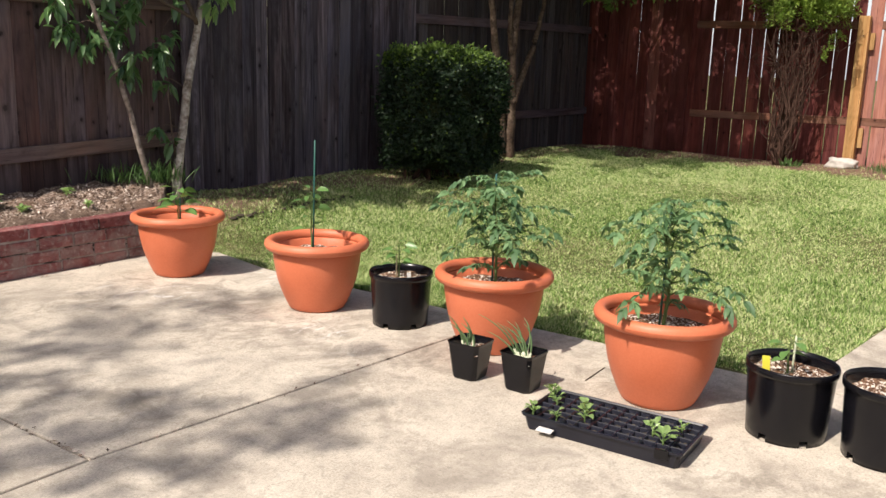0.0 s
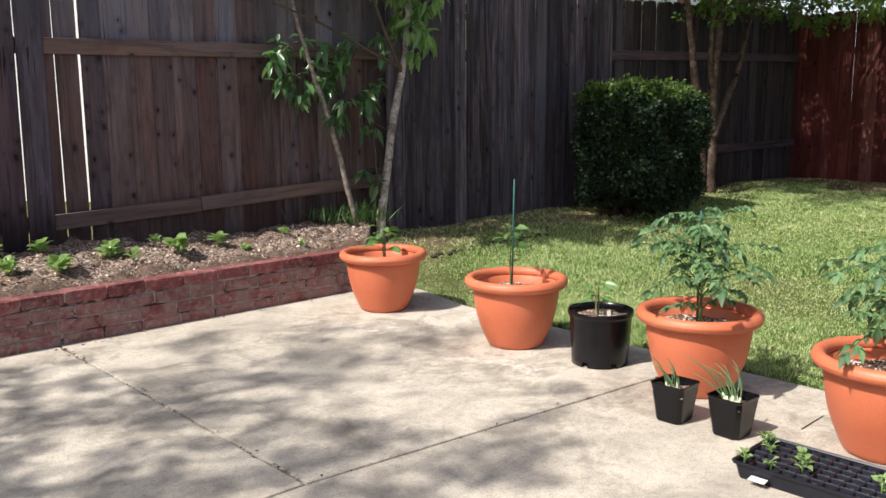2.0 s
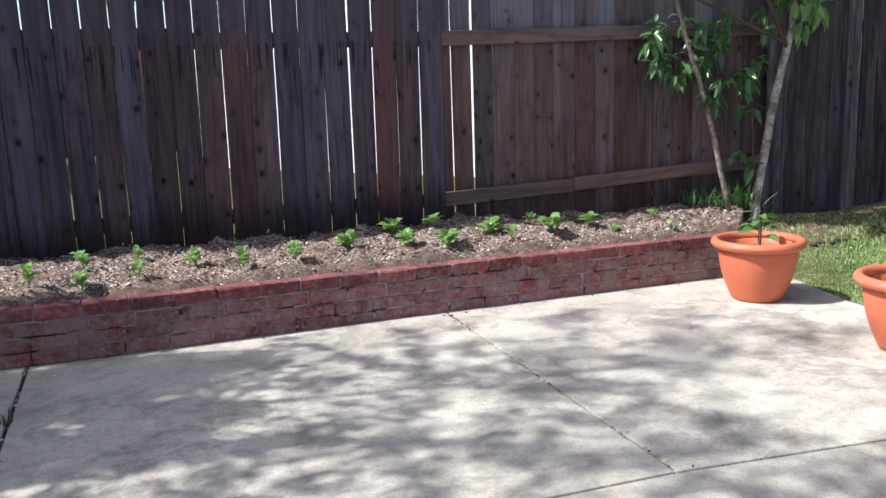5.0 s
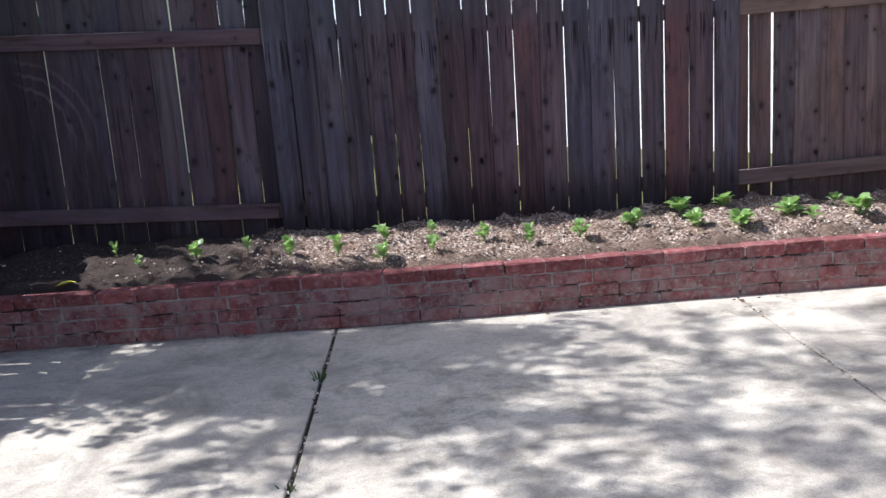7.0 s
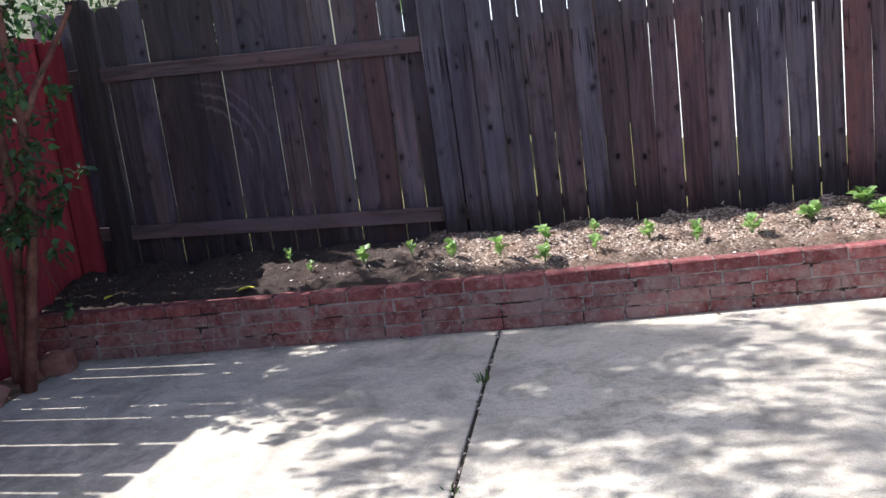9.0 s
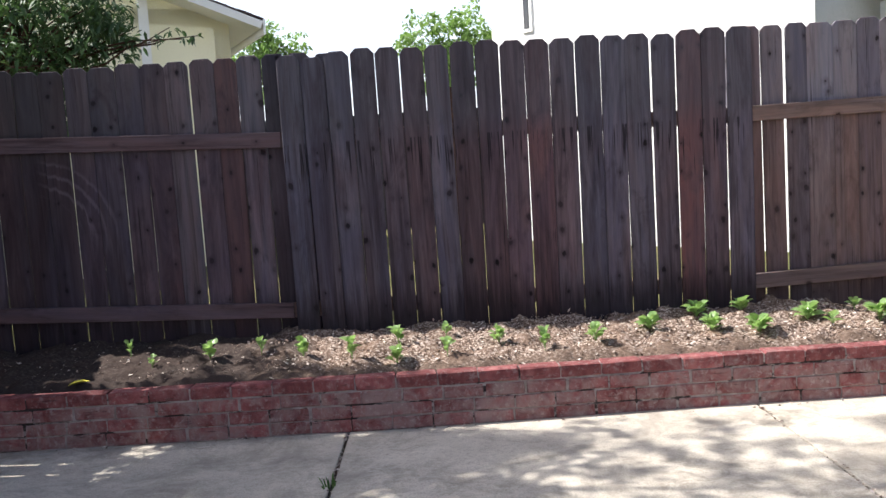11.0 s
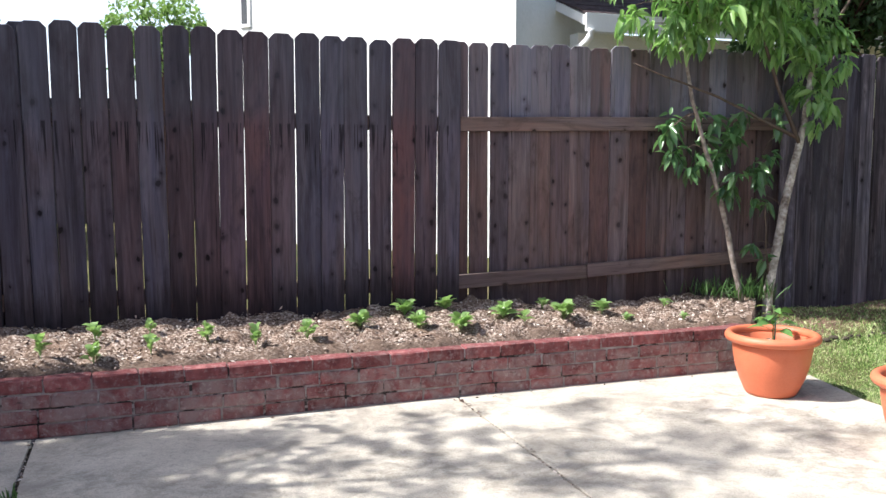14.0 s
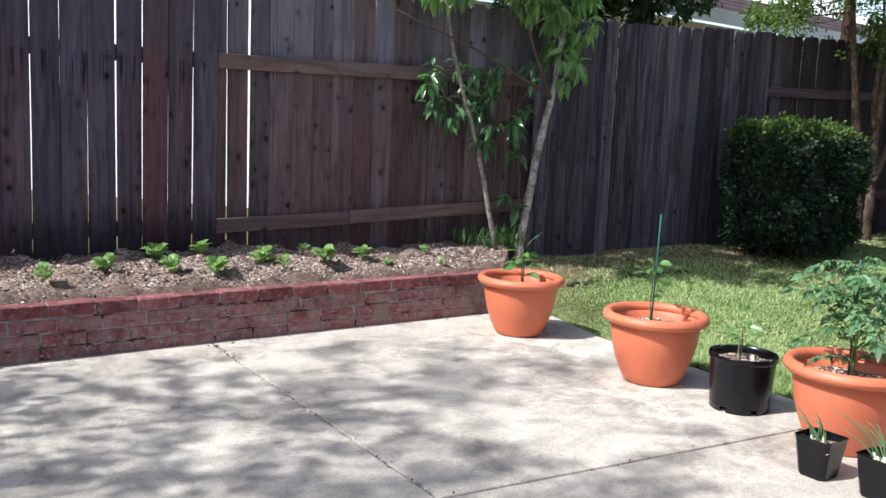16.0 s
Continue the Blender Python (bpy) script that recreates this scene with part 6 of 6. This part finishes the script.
cl += [((rs.uniform(-4.75, -4.15), rs.uniform(3.85, 4.8), rs.uniform(1.85, 2.8)), tuple(np.array([1, 1, 0.7]) * rs.uniform(0.16, 0.28))) for _ in range(30)]
cl += [((rs.uniform(-4.75, -4.2), rs.uniform(3.4, 4.4), rs.uniform(2.1, 3.6)), tuple(np.array([1, 1, 0.7]) * rs.uniform(0.16, 0.30))) for _ in range(45)]
cl = [c for c in cl if sunny_bed(*c[0])]
# out-of-view clumps added to the crown, placed by where their shade should fall
for z in rs.uniform(2.5, 4.6, 270):
    gx_, gy_ = rs.uniform(-3.5, -1.5), rs.uniform(3.35, 4.38)
    if gy_ + 0.35 * (gx_ + 3.5) > 3.70:
        cl.append(((gx_ - 0.85 * z, gy_ + 0.09 * z, z), tuple(np.array([1, 0.8, 0.7]) * rs.uniform(0.14, 0.26))))
for z in rs.uniform(2.6, 4.4, 60):
    gx_, gy_ = rs.uniform(-2.68, -2.08), rs.uniform(2.7, 3.6)
    cl.append(((gx_ - 0.85 * z, gy_ + 0.09 * z, z), tuple(np.array([1, 0.8, 0.7]) * rs.uniform(0.12, 0.21))))
for z in rs.uniform(2.6, 4.4, 230):
    gx_, gy_ = rs.uniform(-3.2, -1.2), rs.uniform(4.0, 4.74)
    if gx_ < -1.85 or gy_ < 4.4 and rs.rand() < 0.6:
        cl.append(((gx_ - 0.85 * (z - 0.2), gy_ + 0.09 * (z - 0.2), z), tuple(np.array([1, 0.7, 0.7]) * rs.uniform(0.12, 0.21))))
cl += [((rs.uniform(-4.75, -4.15), rs.uniform(3.95, 4.2), z), (k, k, k)) for z, k in zip(rs.uniform(0.7, 1.95, 30), rs.uniform(0.12, 0.19, 30))]
cl += [((rs.uniform(-4.86, -4.5), rs.uniform(3.7, 4.2), z), (k, k, k)) for z, k in zip(rs.uniform(0.3, 2.1, 36), rs.uniform(0.13, 0.2, 36))]
cl += [((rs.uniform(-4.95, -4.45), rs.uniform(3.6, 4.9), rs.uniform(1.85, 2.4)), (k, k, k)) for k in rs.uniform(0.15, 0.22, 34)]
cl += [((-4.22, 4.10, 0.95), (.07, .09, .08)), ((-4.20, 4.12, 1.15), (.09, .09, .08)), ((-4.16, 4.1, 1.35), (.10, .10, .09)), ((-4.42, 4.05, 1.45), (.12, .12, .12)), ((-4.30, 4.1, 1.62), (.12, .12, .12)), ((-4.5, 4.0, 1.7), (.16, .14, .16)),
       ((-4.32, 4.0, 1.92), (.2, .2, .14)), ((-4.05, 4.1, 2.0), (.16, .14, .10)), ((-4.6, 4.05, 1.25), (.1, .1, .1)), ((-4.45, 4.38, 0.36), (.10, .06, .07)), ((-4.62, 4.0, 0.9), (.1, .08, .12))]
myrtle("slender crape myrtle with reddish stems at the end of the bed", [
    ([(-4.575, 4.07, -0.05), (-4.44, 4.08, 0.5), (-4.30, 4.08, 1.12), (-4.27, 4.05, 1.5), (-4.24, 4.0, 1.95), (-4.3, 3.9, 3.4), (-4.3, 3.8, 5.0)], 0.034, 0.010),
    ([(-4.63, 4.12, -0.05), (-4.47, 4.11, 0.86), (-4.40, 4.06, 1.3), (-4.42, 3.98, 1.8), (-4.5, 3.7, 3.2), (-4.6, 3.3, 4.6)], 0.030, 0.010),
    ([(-4.28, 4.06, 1.35), (-4.12, 4.10, 1.62), (-3.90, 4.15, 1.95), (-3.8, 4.2, 2.8)], 0.020, 0.006),
    ([(-4.72, 4.2, -0.05), (-4.70, 4.2, 0.7), (-4.62, 4.22, 1.5), (-4.6, 4.3, 2.6), (-4.5, 4.5, 4.0)], 0.026, 0.008)], cl, 420, 92, BARK_RED, 0.055, 0.030)


# ---- half-bare conifer by the red fence ----
def bare_conifer():
    t = thing("conifer_shrub", "half-bare conifer with brown twigs and yellow-green top", "shrub")
    rs = np.random.RandomState(95)
    base = np.array([8.92, 2.62, 0.15])
    limbs, tips = [], []
    for k in range(64):
        top = base + np.array([rs.uniform(-0.28, 0.22), rs.uniform(-0.50, 0.46), rs.uniform(1.1, 2.0)])
        mid = base + (top - base) * np.array([0.35, 0.40, 0.5]) + rs.randn(3) * 0.04
        limbs.append((curve_line([base + rs.randn(3) * 0.03, mid, top], 9, 0.15, rs), np.linspace(0.010, 0.002, 9)))
        tips.append(top)
        for _ in range(5):
            p = limbs[-1][0][rs.randint(4, 8)] if limbs[-1][0].shape[0] == 9 else top
            limbs.append((curve_line([p, p + np.array([rs.randn() * 0.10, rs.randn() * 0.16, rs.uniform(0.02, 0.25)])], 4, 0.02, rs), np.linspace(0.004, 0.0015, 4)))
    for limb in limbs[::6]:
        tubes("stem", [limb], TWIG_DARK, t, "", 5)
    tubes("twig_tangle", [l for k, l in enumerate(limbs) if k % 6], TWIG_DARK, t, "tangle of bare brown twigs", 5)["kind"] = "stuff"
    cl = [((8.88 + rs.uniform(-0.25, 0.2), 2.56 + rs.uniform(-0.42, 0.40), 1.80 + rs.rand() * 0.8), (.16, .17, .18)) for _ in range(52)]
    cl += [((8.85, 2.25, 1.45), (.09, .09, .1)), ((8.9, 2.15, 1.62), (.1, .1, .1)), ((8.85, 2.9, 1.75), (.1, .1, .1))]
    crown("foliage", cl, 13000, 0.045, 0.015, CEDAR, t, 96, -0.3, "", True)


bare_conifer()


def stone(name, at, size, material, seed, label, group):
    bm = bmesh.new()
    bmesh.ops.create_icosphere(bm, subdivisions=3, radius=1)
    for q in bm.verts:
        k = 1 / max((abs(q.co.x) ** 4 + abs(q.co.y) ** 4 + abs(q.co.z) ** 4) ** (1 / 4), 0.2)
        k *= 1 + 0.34 * noise.noise(q.co * 1.5 + Vector((seed * 3.1, 0, 0))) + 0.12 * noise.noise(q.co * 5 + Vector((seed, 0, 0)))
        q.co = Vector((q.co.x * size[0] * k, q.co.y * size[1] * k, q.co.z * size[2] * k))
    ob = part(name, bm, material, None, "", True)
    ob.matrix_basis = pose(*at, 0, 0, seed * 37)
    return tagged(ob, label, "stone", group)


stone("rock", (9.08, 1.99, 0.25), (0.16, 0.09, 0.06), ROCK, 2, "flat pale rock at the foot of the yellow post", "")
for k, (x, y, s) in enumerate([(-4.60, 4.40, .085), (-4.70, 4.28, .07), (-4.70, 3.86, .10), (-4.68, 3.62, .11), (-4.69, 3.36, .11), (-4.69, 3.08, .11), (-4.69, 2.80, .11)]):
    stone("edging_stone", (x, y, 0.035), (s * 0.9, s * 1.2, 0.08), RED_STONE, k + 5, "rough reddish edging stone beside the patio", "edging stones")
tagged(part("side_bed", box(-4.87, -4.60, -2.6, 4.56, -0.14, 0.012, 0.01), EARTH), "narrow strip of bare earth below the red fence", "soil", kind="structure")


# ---- neighbouring houses and trees ----
def wall_from(a, b, z0, z1, material, parent, name="wall", thick=0.2):
    a, b = Vector(a), Vector(b)
    ln = (b - a).length
    ob = part(name, box(0, ln, 0, thick, 0, z1 - z0), material, parent)
    ob.matrix_basis = pose(a.x, a.y, z0, 0, 0, math.degrees(math.atan2(b.y - a.y, b.x - a.x)))
    return ob


def roof_slab(parent, a, b, up, rise, z, courses=22, thick=0.10):
    """A sloping roof over the eave from a to b, rising towards up by rise metres a metre, shingle course by course."""
    a, b, up = Vector((*a, z)), Vector((*b, z)), Vector((*up, 0)).normalized()
    ln = (b - a).length
    ex = (b - a).normalized()
    ez = (up + Vector((0, 0, rise))).normalized()
    en = ex.cross(ez)
    if en.z < 0:
        en = -en
    m = Matrix((ex, ez, en)).transposed().to_4x4()
    m.translation = a
    for k in range(courses):
        bm = box(0, ln, k * 0.16, k * 0.16 + 0.19, 0.0, 0.022)
        bmesh.ops.transform(bm, verts=bm.verts, matrix=m @ Matrix.Translation((0, 0, 0.006 * (k % 2))) @ pose(0, 0, 0.02, -2.0, 0, 0))
        part("shingle_course", bm, SHINGLE, parent, "dark brown shingles")
    bm = box(0, ln, 0, courses * 0.16 + 0.08, -thick, 0.0)
    bmesh.ops.transform(bm, verts=bm.verts, matrix=m)
    part("roof_deck", bm, WHITE_PAINT, parent, "white-painted eave boards")
    bm = box(-0.01, ln + 0.01, -0.03, 0.0, -0.17, 0.03, 0.004)
    bmesh.ops.transform(bm, verts=bm.verts, matrix=Matrix.Translation(a) @ Matrix((ex, up, Vector((0, 0, 1)))).transposed().to_4x4())
    part("fascia", bm, WHITE_PAINT, parent, "white fascia board")
    return m


def window(parent, ob_wall, s, z, w, h):
    wd = part("window", box(s, s + w, -0.03, 0.02, z, z + h, 0.004), WHITE_PAINT, parent, "white-framed window")
    wd.matrix_basis = ob_wall.matrix_basis.copy()
    g = part("pane", box(s + 0.05, s + w - 0.05, -0.036, -0.031, z + 0.05, z + h - 0.05), GLASS_DARK, wd, "dark glass")
    return wd


house = thing("neighbour_house", "white stucco two-storey house beyond the fence", "house")
C, E = (2.28, 9.0), (-0.66, 12.9)
w1 = wall_from(E, C, 0.1, 5.4, STUCCO, house)
window(house, w1, 0.66, 2.95, 0.20, 1.5)
window(house, w1, 1.46, 3.30, 0.16, 1.1)
wall_from(C, (4.6, 10.8), 0.1, 5.4, STUCCO, house)
wall_from((4.6, 10.8), (1.7, 14.7), 0.1, 5.4, STUCCO, house)
wall_from((1.7, 14.7), E, 0.1, 5.4, STUCCO, house)
roof_slab(house, (-1.35, 12.85), (2.2, 8.1), (0.8, 0.6), 0.4, 5.35)
wing = thing("house_wing", "single-storey wing with white eave, gutter pipe and brown shingles", "house", (0.07, 0, 0))
wall_from((3.15, 9.35), (7.2, 9.35), 0.1, 2.75, STUCCO, wing)
roof_slab(wing, (2.98, 8.85), (7.4, 8.85), (0, 1), 0.38, 2.86)
tubes("downspout", [(curve_line([(3.02, 8.80, 2.72), (3.02, 8.82, 2.60), (2.92, 9.1, 2.46), (2.90, 9.28, 2.35), (2.90, 9.30, 0.2)], 14), np.full(14, 0.04))], WHITE_PAINT, wing, "white gutter pipe", 8)

house = thing("neighbour_house", "pale yellow house with brown shingled gable", "house")
house.matrix_basis = pose(-4.22, 12.0, 0, 0, 0, 25) @ pose(4.28, -12.0, 0)
wall_from((-9.5, 12.0), (-4.28, 12.0), 0.1, 3.55, STUCCO_Y, house)
wall_from((-4.28, 12.0), (-4.28, 17.0), 0.1, 3.3, STUCCO_Y, house)
part("corner_board", box(-5.42, -5.30, 11.95, 11.99, 0.1, 3.9), WHITE_PAINT, house, "white upright trim board")
bm = bmesh.new()
tri = [bm.verts.new(p) for p in ((-9.5, 12.0, 3.55), (-4.28, 12.0, 3.3), (-4.28, 12.0, 3.42), (-9.5, 12.0, 5.6))]
f = bm.faces.new(tri)
g = bmesh.ops.extrude_face_region(bm, geom=[f])
bmesh.ops.translate(bm, vec=(0, 0.2, 0), verts=[q for q in g["geom"] if isinstance(q, bmesh.types.BMVert)])
bmesh.ops.recalc_face_normals(bm, faces=bm.faces)
part("gable", bm, STUCCO_Y, house)
roof_slab(house, (-3.93, 17.0), (-3.93, 11.55), (-1, 0), 0.37, 3.33)

house = thing("neighbour_house", "pale house with a long white eave behind the hedge", "house")
wall_from((7.4, 9.25), (17.0, 9.95), 0.1, 2.9, STUCCO_Y, house)
roof_slab(house, (7.1, 8.61), (17.4, 9.36), (-0.073, 0.997), 0.46, 2.98, 34)


sec = thing("fence_section", "dark board fence at the far side of the neighbouring garden", "fence", group=GROUP)
pickets(sec, -10.0, 0.6, 0.1, 2.35, FENCE_DIM, 16.6, 131, gaps=(-0.002, 0.001), yaw=0.3)


def far_tree(at, size, n, per, seed, label, material, L=0.09, W=0.05, extra=()):
    t = thing("tree", label, "tree")
    c = (at[0], at[1], at[2])
    cl = clumps_round(c, size, n, seed, (0.22, 0.45)) + [(p, (k, k, k)) for p, k in extra]
    base = (at[0], at[1], 0.1)
    fork = (at[0], at[1], c[2] - size[2] * 0.7)
    tubes("trunk", [(curve_line([base, fork, (at[0] + 0.1, at[1], c[2])], 10), np.linspace(0.09, 0.03, 10))], TWIG_DARK, t, "", 8)
    for limb in limbs_to(base, cl, 0.016, seed, fork):
        tubes("limb", [limb], TWIG_DARK, t, "", 5)
    crown("crown", cl, per, L, W, material, t, seed + 1, 0.2)
    return t


far_tree((5.05, 7.3, 3.35), (2.15, 0.8, 1.35), 122, 480, 101, "leafy dark green tree beyond the fence", FAR_DARK, 0.075, 0.042)
far_tree((-5.0, 7.3, 2.7), (1.1, 0.6, 0.85), 56, 620, 103, "dark-leaved tree reaching over the fence", FAR_DARK, 0.07, 0.026,
         (((-4.12, 7.3, 2.62), .20), ((-4.02, 7.3, 2.42), .17), ((-3.92, 7.3, 2.58), .10), ((-3.76, 7.3, 2.46), .09), ((-3.66, 7.3, 2.56), .08), ((-3.56, 7.3, 2.46), .06), ((-3.44, 7.3, 2.48), .04), ((-4.2, 7.3, 2.3), .2)))
far_tree((-4.2, 14.6, 3.2), (0.62, 0.5, 0.5), 26, 380, 105, "light green tree in the neighbouring garden", FAR_LEAF, 0.08, 0.045)
far_tree((-1.25, 14.6, 3.2), (0.95, 0.5, 0.62), 36, 380, 107, "light green tree in the neighbouring garden", FAR_LEAF, 0.08, 0.045)
far_tree((9.7, 7.2, 4.25), (2.0, 0.8, 1.2), 48, 300, 109, "leafy tree behind the corner of the fence", FAR_LEAF, 0.08, 0.045)

# unseen wall behind the camera, added to close the garden and bounce light
tagged(part("bounce_wall", box(-5.5, 9.5, -2.62, -2.42, -0.1, 2.7), STUCCO), "plain pale stucco wall, unseen, added to close the garden and bounce light", "wall", kind="structure")
